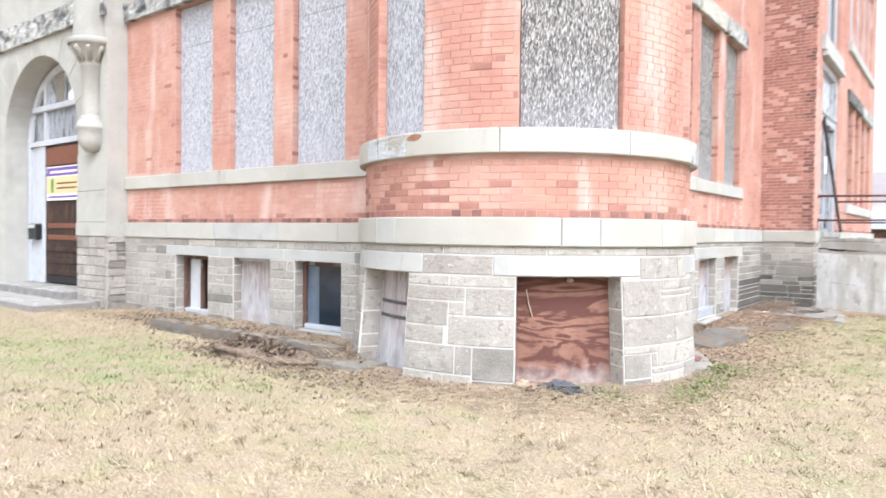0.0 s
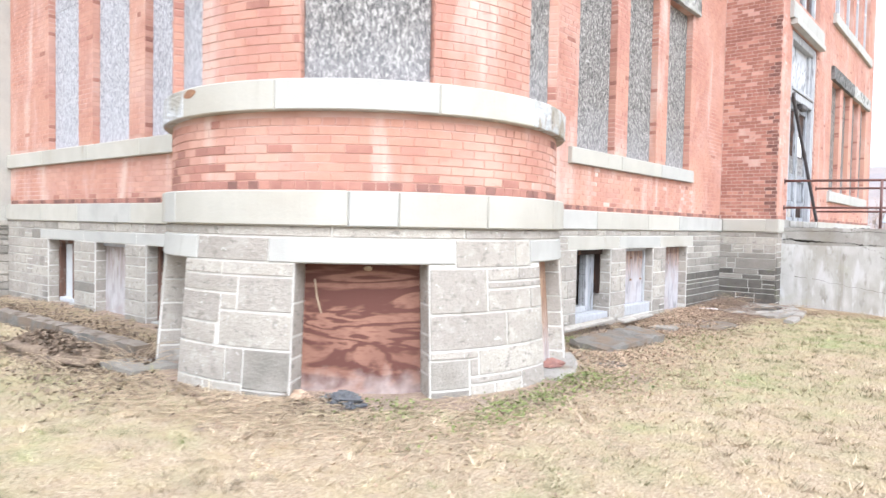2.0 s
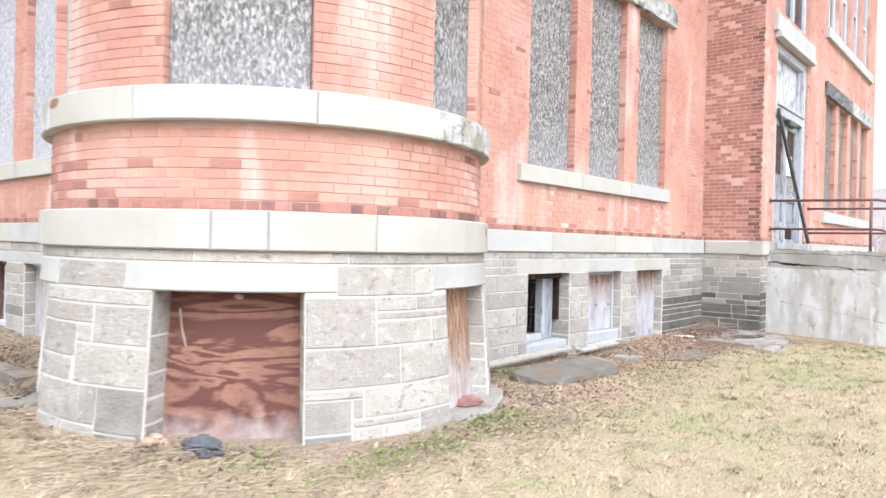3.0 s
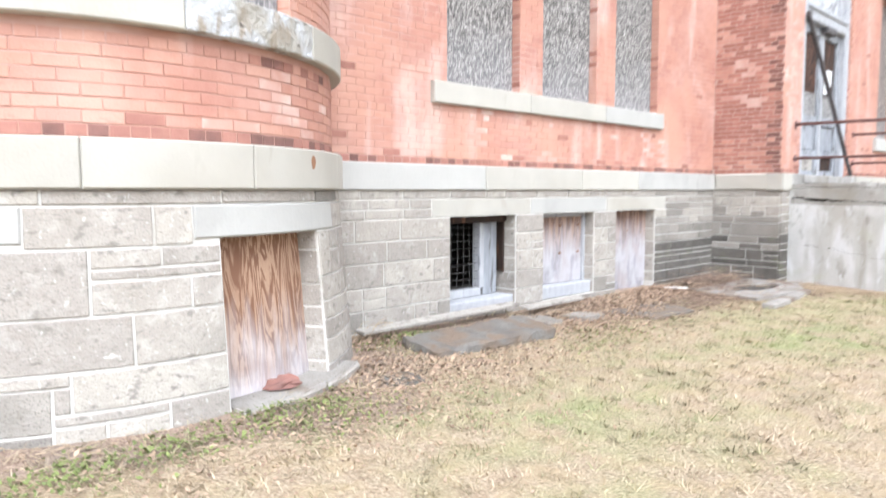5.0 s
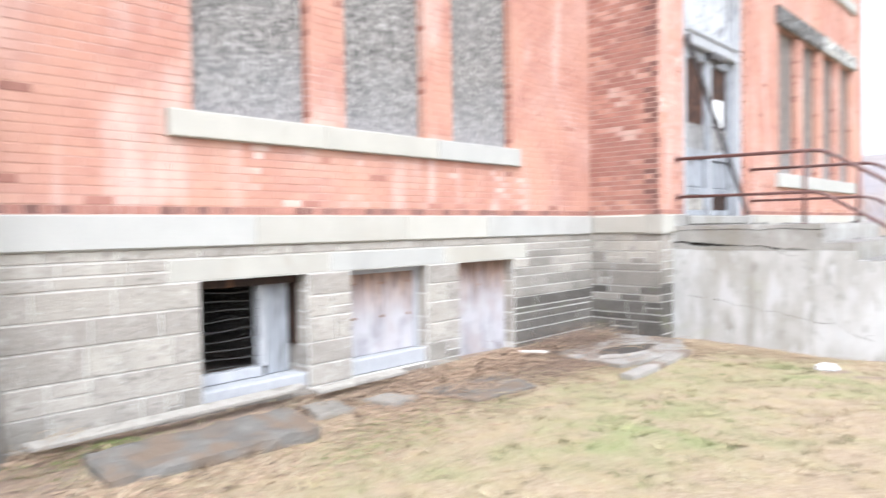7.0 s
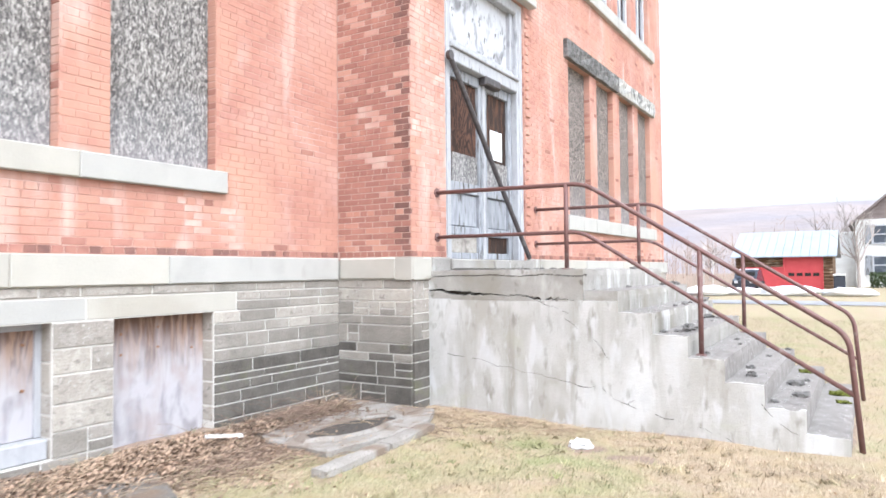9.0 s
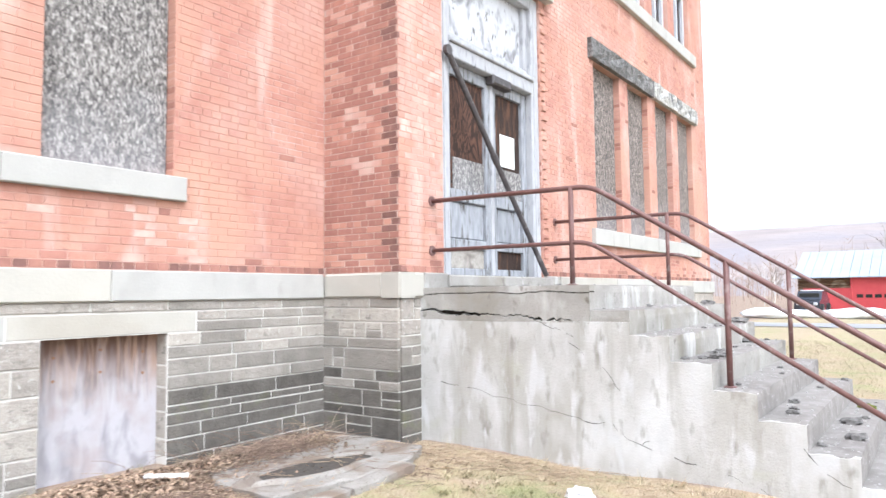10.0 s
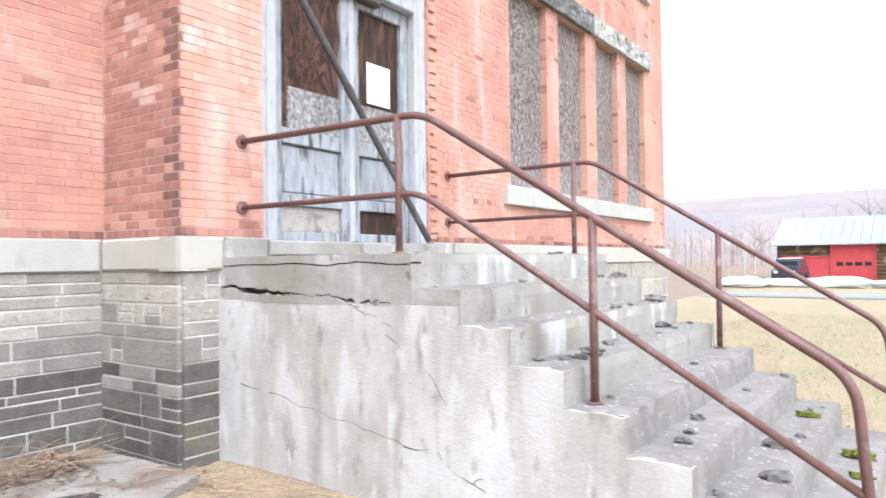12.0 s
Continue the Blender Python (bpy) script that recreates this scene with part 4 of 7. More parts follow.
for wall, face, pairs, z0, z1 in (("entrance_base", ENTRY, A_LOW, 0.0, 1.08), ("side_base", SIDE, B_LOW, 0.06, 1.11), ("tower_base", TOWER, T_LOW, 0.02, 1.11)):
    for a, b in pairs:
        reveal_stones(WALLS[wall], face, a, b, z0, z1, 0.3)


for lo, hi in ((16.84, DOOR[0] - 0.004), (DOOR[1] + 0.004, 19.96)):
    part("threshold_block", slab(Shape(), REAR, lo, hi, 1.46, 1.648, -0.05, 0.03, 0.012, 4, 2, 0.006, lo), CONCRETE, WALLS["rear_base"], "rough concrete infill beside the door")
sh = Shape()
r = random.Random(61)
for c in range(54):
    z = 1.68 + c * COURSE
    slab(sh, REAR, DOOR[1] + 0.004, DOOR[1] + r.uniform(0.08, 0.17), z + 0.006, z + COURSE - 0.006, -0.06, BRICK_IN + (r.uniform(0.018, 0.034) if c % 2 else r.uniform(0.0, 0.008)), 0.008)
tagged(part("toothed_bricks", sh, BRICK, WALLS["rear"], "rough toothed brick edge beside the door"), kind="stuff")


# ---------------------------------------------------------------- boarded upper windows
def boarded_window(face, a, b, z0, z1, d, board, label, edge=PEELED_GREY, seams=()):
    t = thing("boarded_window", label, "window", "boarded windows")
    f = Shape()
    w = 0.045
    for p, q in ((a + 0.004, a + w), (b - w, b - 0.004)):
        slab(f, face, p, q, z0 + 0.002, z1 - 0.004, d - 0.08, d - 0.012, 0.004)
    slab(f, face, a + w, b - w, z1 - w, z1 - 0.004, d - 0.08, d - 0.012, 0.004)
    slab(f, face, a + w, b - w, z0 + 0.002, z0 + w, d - 0.08, d - 0.012, 0.004)
    part("window_frame", f, edge, t)
    cut = [z0 + 0.004, *seams, z1 - 0.006]
    for lo, hi in zip(cut, cut[1:]):
        part("board", slab(Shape(), face, a + 0.012, b - 0.012, lo + 0.002, hi - 0.002, d - 0.011, d, 0.003, 3, 2), board, t)
    return t


for i, (a, b) in enumerate(A_UP):
    boarded_window(ENTRY, a, b, 2.46, HEAD, -0.13, OSB_PALE, "tall window boarded with pale weathered strand board in brick", seams=(4.6,))
for i, (a, b) in enumerate(B_UP):
    boarded_window(SIDE, a, b, 2.485, HEAD, -0.14, OSB, "tall window boarded with grey-brown strand board above the lawn", seams=(4.7,))
boarded_window(TOWER, *T_UP[0], 2.485, HEAD, -0.12, OSB_PALE, "narrow tower window boarded with pale strand board")
boarded_window(TOWER, *T_UP[1], 2.485, HEAD, -0.1, OSB, "wide tower window boarded with weathered grey strand board")
boarded_window(TOWER, *T_UP[2], 2.485, HEAD, -0.12, OSB, "narrow tower window boarded with dark strand board")
for a, b in D_UP:
    boarded_window(REAR, a, b, 2.43, 5.14, -0.14, OSB_BROWN, "tall rear-wing window boarded with brown strand board")


def sash_window(face, a, b, z0, z1, d, label):
    t = thing("sash_window", label, "window", "upper windows")
    f = Shape()
    w = 0.09
    for p, q in ((a + 0.004, a + w), (b - w, b - 0.004), ((a + b) / 2 - 0.03, (a + b) / 2 + 0.03)):
        slab(f, face, p, q, z0 + 0.003, z1 - 0.004, d - 0.1, d, 0.006)
    for z in (z0 + 0.003, (z0 + z1) / 2 - 0.04, z1 - 0.09):
        slab(f, face, a + w, b - w, z, z + 0.08, d - 0.1, d - 0.006, 0.006)
    frame_ob = part("window_frame", f, WHITE, t, "white painted sash frame")
    part("pane", slab(Shape(), face, a + w, b - w, z0 + 0.05, z1 - 0.05, d - 0.07, d - 0.06, 0.001), GLASS, frame_ob)
    return t


for a, b in D_UP:
    sash_window(REAR, a, b, 6.75, 9.3, -0.12, "white-framed upper sash window of the rear wing")
sash_window(REAR, 17.75, 19.7, 6.1, 9.0, -0.12, "white-framed window above the stone door hood")


# ---------------------------------------------------------------- basement windows
def board_fill(name, face, a, b, z0, z1, d, material, label, frame_mat=None):
    t = thing(name, label, "boarded window", "basement windows")
    part("board", slab(Shape(), face, a + 0.004, b - 0.004, z0, z1, d - 0.014, d, 0.004, 4, 4), material, t)
    if frame_mat:
        f = Shape()
        slab(f, face, a + 0.003, b - 0.003, z1 - 0.05, z1 - 0.003, d - 0.05, d + 0.03, 0.005)
        slab(f, face, b - 0.055, b - 0.003, z0, z1 - 0.05, d - 0.05, d + 0.03, 0.005)
        part("window_frame", f, frame_mat, t)
    return t


t = board_fill("basement_board", TOWER, *T_LOW[1], 0.03, 1.1, -0.2, PLY_RED, "red-brown plywood sheet closing the tower's wide basement window")
sh = Shape()
sh.tube([TOWER.at(arc(-58), 0.98, -0.185), TOWER.at(arc(-57.2), 0.84, -0.18), TOWER.at(arc(-56), 0.72, -0.18)], 0.006, 6)
part("splinter", sh, STRAW, t)
t = board_fill("basement_board", TOWER, *T_LOW[2], 0.1, 1.1, -0.14, PLY_GOLD, "golden plywood flaking to white at its foot in the tower", None)
t = thing("basement_shutter", "pale plank shutter with dark iron straps in the tower", "shutter", "basement windows")
a, b = T_LOW[0]
for i in range(5):
    part("plank", slab(Shape(), TOWER, a + 0.01 + (b - a - 0.02) * i / 5, a + 0.006 + (b - a - 0.02) * (i + 1) / 5, 0.06, 1.1, -0.22, -0.2 + 0.003 * (i % 2), 0.005), PLY_PEEL, t)
for z in (0.6, 0.75):
    part("strap", slab(Shape(), TOWER, a + 0.1, b - 0.03, z, z + 0.035, -0.2, -0.188, 0.003), BLACKPIPE, t)
board_fill("basement_board", ENTRY, *A_LOW[1], 0.0, 1.075, -0.14, PLY_PEEL, "flaking white-painted board in the basement window", WHITE)
board_fill("basement_board", SIDE, *B_LOW[1], 0.22, 1.105, -0.16, PLY_WASHED, "washed-out plywood over the middle basement window", PEELED)
board_fill("basement_board", SIDE, *B_LOW[2], -0.12, 1.105, -0.14, PLY_WASHED, "washed-out plywood stained brown at its head", None)
t = thing("window_ledge", "white-painted wooden ledge under the middle basement window", "window ledge")
part("ledge_board", slab(Shape(), SIDE, B_LOW[1][0] + 0.005, B_LOW[1][1] - 0.005, 0.065, 0.215, -0.2, -0.03, 0.01), PEELED, t)


def casement(face, a, b, z0, z1, d, label, pane_mat, mull=(), frame_mat=WHITE):
    t = thing("basement_window", label, "window", "basement windows")
    f = Shape()
    w = 0.06
    slab(f, face, a + 0.004, a + w, z0, z1 - 0.004, d - 0.09, d, 0.006)
    slab(f, face, b - w, b - 0.004, z0, z1 - 0.004, d - 0.09, d, 0.006)
    slab(f, face, a + w, b - w, z1 - w, z1 - 0.004, d - 0.09, d, 0.006)
    slab(f, face, a + w, b - w, z0, z0 + w, d - 0.09, d, 0.006)
    for s in mull:
        slab(f, face, s - 0.022, s + 0.022, z0 + w, z1 - w, d - 0.08, d - 0.008, 0.005)
    fr = part("window_frame", f, frame_mat, t, "frame stripped to brown wood")
    part("bottom_rail", slab(Shape(), face, a + w, b - w, z0 + 0.002, z0 + w + 0.012, d - 0.07, d + 0.012, 0.006), WHITE, fr, "white painted bottom rail")
    if pane_mat:
        part("pane", slab(Shape(), face, a + w, b - w, z0 + w, z1 - w, d - 0.05, d - 0.044, 0.001), pane_mat, fr)
    part("window_sill", slab(Shape(), face, a + 0.006, b - 0.006, z0 - 0.075, z0 - 0.003, d - 0.12, d + 0.09, 0.01), BELT_PALE, t, "pale sloping sill board")
    return t


t = casement(ENTRY, *A_LOW[2], 0.1, 1.075, -0.15, "dark-glazed basement window in a stripped brown frame", GLASS, (), OLDFRAME)
# Dark sheet added behind the glass so that the pane looks dark blue.
part("blind", slab(Shape(), ENTRY, -7.62, -6.74, 0.12, 1.05, -0.235, -0.22, 0.004), DARK_PANE, t, "dark blue blind")
part("curtain", slab(Shape(), ENTRY, -7.6, -7.36, 0.12, 1.0, -0.217, -0.205, 0.004, 8, 2, 0.02, 3.0), CURTAIN, t, "grey net curtain behind the glass")
t = casement(ENTRY, *A_LOW[0], 0.1, 1.075, -0.15, "basement window with a drawn pale curtain and no glass", None, (-10.22,), OLDFRAME)
part("slats", slab(Shape(), ENTRY, -10.19, -9.83, 0.17, 1.0, -0.26, -0.245, 0.004), DARKWOOD, t, "dark louvred panel")
part("curtain", slab(Shape(), ENTRY, -10.62, -10.22, 0.16, 1.0, -0.24, -0.22, 0.004, 8, 2, 0.02, 1.0), CURTAIN, t, "pale drawn curtain")

t = thing("basement_window", "broken basement window with wire mesh and a grey board", "window", "basement windows")
a, b = B_LOW[0]
f = Shape()
slab(f, SIDE, a + 0.004, b - 0.004, 1.03, 1.106, -0.3, -0.13, 0.006)
slab(f, SIDE, b - 0.03, b - 0.004, 0.45, 1.03, -0.3, -0.16, 0.006)
part("window_frame", f, DARKWOOD, t, "dark brown stripped frame")
f = Shape()
slab(f, SIDE, a + 0.004, a + 0.05, 0.2, 1.03, -0.3, -0.2, 0.006)
slab(f, SIDE, a + 0.05, 11.16, 0.2, 0.29, -0.3, -0.2, 0.006)
slab(f, SIDE, 11.13, 11.2, 0.29, 1.03, -0.3, -0.19, 0.006)
part("inner_frame", f, PEELED, t)
part("side_board", slab(Shape(), SIDE, 11.2, b - 0.06, 0.2, 1.03, -0.26, -0.235, 0.004, 2, 3), PEELED_GREY, t, "grey weathered board")
part("window_sill", slab(Shape(), SIDE, a + 0.005, b - 0.005, 0.065, 0.195, -0.3, -0.02, 0.012, 2, 1), PEELED, t)
f = Shape()
for i in range(7):
    y = a + 0.06 + i * 0.09
    f.tube([SIDE.at(y + 0.006 * math.sin(z * 9 + i), z, -0.215 + 0.012 * math.sin(z * 5 + i)) for z in (0.29, 0.45, 0.6, 0.78, 0.92, 1.03)], 0.0022, 4, caps=False)
for j in range(9):
    z = 0.32 + j * 0.083
    f.tube([SIDE.at(y, z + 0.012 * math.sin(y * 6 + j), -0.213) for y in (a + 0.05, a + 0.2, a + 0.35, a + 0.5, 11.13)], 0.0022, 4, caps=False)
tagged(part("wire_mesh", f, WIRE, t, "sagging wire netting"), kind="stuff")
t = thing("basement_window", "small dark basement opening of the rear wing", "window", "basement windows")
# No frame: a solid near-black slab stands for the shade inside the opening.
part("window_frame", slab(Shape(), REAR, 25.61, 26.29, 0.5, 1.045, -0.3, -0.25, 0.005), DARK, t)

# ---------------------------------------------------------------- rear double door
t = thing("double_door", "weathered grey double door with dark boarded panes, barred shut", "door")
f = Shape()
y0, y1 = DOOR[0], DOOR[1]
for p, q in ((y0 + 0.005, y0 + 0.18), (y1 - 0.2, y1 - 0.005)):
    slab(f, REAR, p, q, 1.63, 5.49, -0.3, -0.06, 0.01, 1, 6)
    slab(f, REAR, p + 0.05, q - 0.05, 1.63, 5.4, -0.1, -0.045, 0.006)
slab(f, REAR, y0 + 0.18, y1 - 0.2, 4.13, 4.3, -0.3, -0.05, 0.012)
slab(f, REAR, y0 + 0.16, y1 - 0.18, 4.3, 4.36, -0.3, -0.02, 0.012)
slab(f, REAR, y0 + 0.18, y1 - 0.2, 5.32, 5.49, -0.3, -0.06, 0.012)
part("door_frame", f, PEELED, t, "peeling white door frame")
f = Shape()
slab(f, REAR, y0 + 0.18, y1 - 0.2, 4.36, 4.46, -0.28, -0.12, 0.01)
slab(f, REAR, y0 + 0.18, y0 + 0.28, 4.46, 5.32, -0.28, -0.12, 0.01)
slab(f, REAR, y1 - 0.3, y1 - 0.2, 4.46, 5.32, -0.28, -0.12, 0.01)
part("transom_frame", f, PEELED, t)
part("transom_panel", slab(Shape(), REAR, y0 + 0.28, y1 - 0.3, 4.46, 5.32, -0.26, -0.18, 0.005, 4, 4, 0.004), PEELED_BLOTCH, t, "peeling white transom panel")
L0, LM, L1 = y0 + 0.19, 18.46, y1 - 0.21
for k, (p, q) in enumerate(((L0, LM - 0.004), (LM + 0.004, L1))):
    f = Shape()
    st = 0.12
    slab(f, REAR, p, p + st, 1.635, 4.12, -0.24, -0.15, 0.008, 1, 5)
    slab(f, REAR, q - st, q, 1.635, 4.12, -0.24, -0.15, 0.008, 1, 5)
    for lo, hi in ((1.635, 1.72), (1.95, 2.06), (2.5, 2.64), (3.98, 4.12)):
        slab(f, REAR, p + st, q - st, lo, hi, -0.24, -0.152, 0.008)
    leaf = part("door_leaf", f, PEELED_GREY, t, "grey flaking door leaf")
    part("lower_panel", slab(Shape(), REAR, p + st + 0.01, q - st - 0.01, 1.72, 1.95, -0.22, -0.19, 0.006, 2, 2), DARKWOOD if k else GREYWOOD, leaf, "panel stripped to brown wood")
    part("middle_panel", slab(Shape(), REAR, p + st + 0.01, q - st - 0.01, 2.06, 2.5, -0.22, -0.185, 0.02, 2, 2), PEELED_GREY, leaf)
    part("pane_board", slab(Shape(), REAR, p + st + 0.004, q - st - 0.004, 2.64, 3.98, -0.225, -0.195, 0.003, 2, 2), PLY_DARK if k == 0 else DARKWOOD, leaf, "dark plywood where the pane was")
    part("patch_board", slab(Shape(), REAR, p + st + (0.09 if k == 0 else 0.0), q - st + (0.0 if k == 0 else 0.02), 2.6, 3.02, -0.19, -0.178, 0.003), OSB, leaf, "grey strand board patch")
part("meeting_bead", slab(Shape(), REAR, LM - 0.035, LM + 0.035, 1.64, 4.12, -0.16, -0.125, 0.01), PEELED, t)
part("closer_box", slab(Shape(), REAR, LM - 0.1, LM + 0.35, 4.03, 4.15, -0.2, -0.03, 0.02), BLACKPIPE, t, "dark door closer box")
part("door_sill", slab(Shape(), REAR, y0, y1, 1.5, 1.63, -0.3, 0.06, 0.015, 4, 1, 0.006), CONCRETE, t, "grey stone threshold")
t = thing("notice", "blank white paper notice pinned to the dark door", "notice")
part("sheet", slab(Shape(), REAR, 18.74, 19.1, 3.06, 3.48, -0.19, -0.183, 0.001), PAPER, t)
t = thing("door_bar", "dark steel pipe braced diagonally across the double door", "door bar")
f = Shape().tube([(XD + 0.0, 17.36, 4.12), (XD + 0.06, 18.3, 2.95), (XD + 0.12, 19.36, 1.66)], 0.034, 12)
part("pipe", f, BLACKPIPE, t)
f = Shape()
f.tube([(XD - 0.005, 17.31, 4.14), (XD + 0.045, 17.31, 4.14)], 0.06, 12)
part("end_plate", f, BLACKPIPE, t)
part("collar", Shape().tube([(XD + 0.052, 18.19, 3.09), (XD + 0.062, 18.26, 2.99)], 0.042, 12), BLACKPIPE, t)

# ---------------------------------------------------------------- concrete steps
SY0, SY1 = 16.815, 19.93
NOSE = [(-0.7, 1.49), (-0.35, 1.275), (-0.02, 1.067), (0.305, 0.862), (0.625, 0.66), (0.95, 0.46), (1.275, 0.26), (1.6, 0.06)]
steps = thing("concrete_steps", "cracked weathered concrete steps with an eroded landing", "steps")


def jag(x, seed, amp):
    return amp * (noise.noise(Vector((x * 3.1, seed, 0))) + 0.5 * noise.noise(Vector((x * 11, seed, 2))))


def rough_block(x0, x1, y0, y1, z0, z1, seed, amp=0.008, cell=0.07, top_mat=True):
    """A worn concrete block: subdivided faces, edges rounded and chipped."""
    sh = Shape()
    lo, hi = Vector((x0, y0, z0)), Vector((x1, y1, z1))

    def wear(p):
        v = Vector(p)
        near = sum(1 for a in range(3) if min(v[a] - lo[a], hi[a] - v[a]) < 0.004)
        c = (lo + hi) / 2
        chip = max(0.0, noise.noise(Vector((v.x * 6 + seed, v.y * 6, v.z * 6))) + 0.15)
        if near >= 2:
            out = Vector([(1 if v[a] > c[a] else -1) if min(v[a] - lo[a], hi[a] - v[a]) < 0.004 else 0 for a in range(3)])
            v -= out * (0.006 + 0.03 * chip * chip)
        v += Vector((noise.noise(v * 9), noise.noise(v * 9 + Vector((7, 0, 0))), noise.noise(v * 9 + Vector((0, 7, 0))))) * amp
        return tuple(v)

    size = hi - lo
    for ax in range(3):
        o1, o2 = [(1, 2), (2, 0), (0, 1)][ax]
        n1, n2 = max(1, round(size[o1] / cell)), max(1, round(size[o2] / cell))
        for s in (0, 1):
            if ax == 2 and s == 0:
                continue
            k = len(sh.v)
            for j in range(n2 + 1):
                for i in range(n1 + 1):
                    p = [0, 0, 0]
                    p[ax] = hi[ax] if s else lo[ax]
                    p[o1] = lo[o1] + size[o1] * i / n1
                    p[o2] = lo[o2] + size[o2] * j / n2
                    sh.v.append(wear(p))
            for j in range(n2):
                for i in range(n1):
                    a = k + j * (n1 + 1) + i
                    q = (a, a + 1, a + n1 + 2, a + n1 + 1)
                    sh.f.append(q if s else q[::-1])
                    sh.mi.append(1 if ax == 2 and top_mat else 0)
    return sh


XW = XD - 0.02
for i, (nx, nz) in enumerate(NOSE):
    if i == 0:
        continue
    px = NOSE[i - 1][0] - 0.04
    part("step", rough_block(px, nx, SY0, SY1, -0.35, nz, i * 3.0, 0.003), [CONCRETE_TOP if i > 3 else CONCRETE, CONCRETE_TOP], steps)
def step_top(x):
    z = NOSE[-1][1]
    for nx, nz in reversed(NOSE):
        if x <= nx:
            z = nz
    return z


def side_plate(y0, y1, cap):
    """The rendered side face of the flight, following the steps, with a crumbling upper rim."""
    sh = Shape()
    cuts = sorted({XW, NOSE[-1][0]} | {e for nx, nz in NOSE for e in (nx - 0.0005, nx + 0.0005)} | {XW + 0.045 * i for i in range(1, 93) if XW + 0.045 * i < NOSE[-1][0] - 0.01})
    top = lambda x, m: min(cap, step_top(m) - 0.004 - 0.02 * max(0.0, noise.noise(Vector((x * 9, 3.0, 1.0))) + 0.1))
    off = lambda x, z: 0.006 * noise.noise(Vector((x * 2.2, z * 2.2, 8.0)))
    for xa, xb in zip(cuts, cuts[1:]):
        m = (xa + xb) / 2
        ta, tb = top(xa, m), top(xb, m)
        n = 8
        for k in range(n):
            za0, za1 = -0.35 + (ta + 0.35) * k / n, -0.35 + (ta + 0.35) * (k + 1) / n
            zb0, zb1 = -0.35 + (tb + 0.35) * k / n, -0.35 + (tb + 0.35) * (k + 1) / n
            sh.quad((xa, y0 + off(xa, za0), za0), (xb, y0 + off(xb, zb0), zb0), (xb, y0 + off(xb, zb1), zb1), (xa, y0 + off(xa, za1), za1))
        sh.quad((xa, y0 + off(xa, ta), ta), (xb, y0 + off(xb, tb), tb), (xb, y1, tb), (xa, y1, ta))
    return sh


part("stair_wall", side_plate(SY0 - 0.016, SY0 + 0.06, 1.17), PARGE, steps, "stained grey rendered side wall of the steps")
part("core", rough_block(XW, NOSE[0][0] - 0.035, SY0 + 0.02, SY1 - 0.004, -0.35, 1.15, 31.0, 0.004, 0.2), [CONCRETE, CONCRETE], steps)
# landing slab, split from the wall below by a jagged crack
sh = Shape()
n = 110


def crack(x):
    wide = 0.001 + 0.04 * max(0.0, 1 - abs(x + 2.2) / 0.55) + 0.03 * max(0.0, 1 - abs(x + 1.15) / 0.2)
    mid = 1.262 - 0.045 * (x + 2.6) + jag(x, 5.0, 0.05) + 0.02 * noise.noise(Vector((x * 23, 0, 4))) + 0.012 * noise.noise(Vector((x * 61, 0, 9)))
    return mid - wide / 2 - 0.007, mid + wide / 2 + jag(x, 8.0, 0.012)


def strip(sh, bottom, top, y, mi=0):
    for i in range(n):
        xa, xb = XW + (NOSE[0][0] - XW) * i / n, XW + (NOSE[0][0] - XW) * (i + 1) / n
        sh.quad((xa, y, bottom(xa)), (xb, y, bottom(xb)), (xb, y, top(xb)), (xa, y, top(xa)), mi)
        sh.quad((xa, y, top(xa)), (xb, y, top(xb)), (xb, y + 0.09, top(xb)), (xa, y + 0.09, top(xa)), mi)
        sh.quad((xb, y, bottom(xb)), (xa, y, bottom(xa)), (xa, y + 0.09, bottom(xa)), (xb, y + 0.09, bottom(xb)), mi)


strip(sh, lambda x: 1.16, lambda x: crack(x)[0], SY0 - 0.018)
strip(sh, lambda x: crack(x)[1], lambda x: 1.425 + jag(x, 3.0, 0.02) + 0.008 * noise.noise(Vector((x * 40, 0, 7))), SY0 - 0.01)
strip(sh, lambda x: 1.434 + jag(x, 3.0, 0.02), lambda x: 1.49 - abs(jag(x, 15.0, 0.01)), SY0 - 0.014)
for lo, hi in ((1.16, crack(NOSE[0][0])[0]), (crack(NOSE[0][0])[1], 1.425), (1.436, 1.49)):
    sh.quad((NOSE[0][0], SY0 - 0.016, lo), (NOSE[0][0], SY0 + 0.095, lo), (NOSE[0][0], SY0 + 0.095, hi), (NOSE[0][0], SY0 - 0.016, hi))
sh.quad((XW, SY0 + 0.085, 1.15), (NOSE[0][0], SY0 + 0.085, 1.15), (NOSE[0][0], SY0 + 0.085, 1.48), (XW, SY0 + 0.085, 1.48), 1)
part("crack_edge", sh, [CONCRETE, CREVICE], steps, "broken landing edge over a dark crack")
part("landing", rough_block(XW, NOSE[0][0], SY0 + 0.09, SY1, 1.1, 1.492, 12.0, 0.003), [CONCRETE, CONCRETE_TOP], steps, "eroded concrete landing")
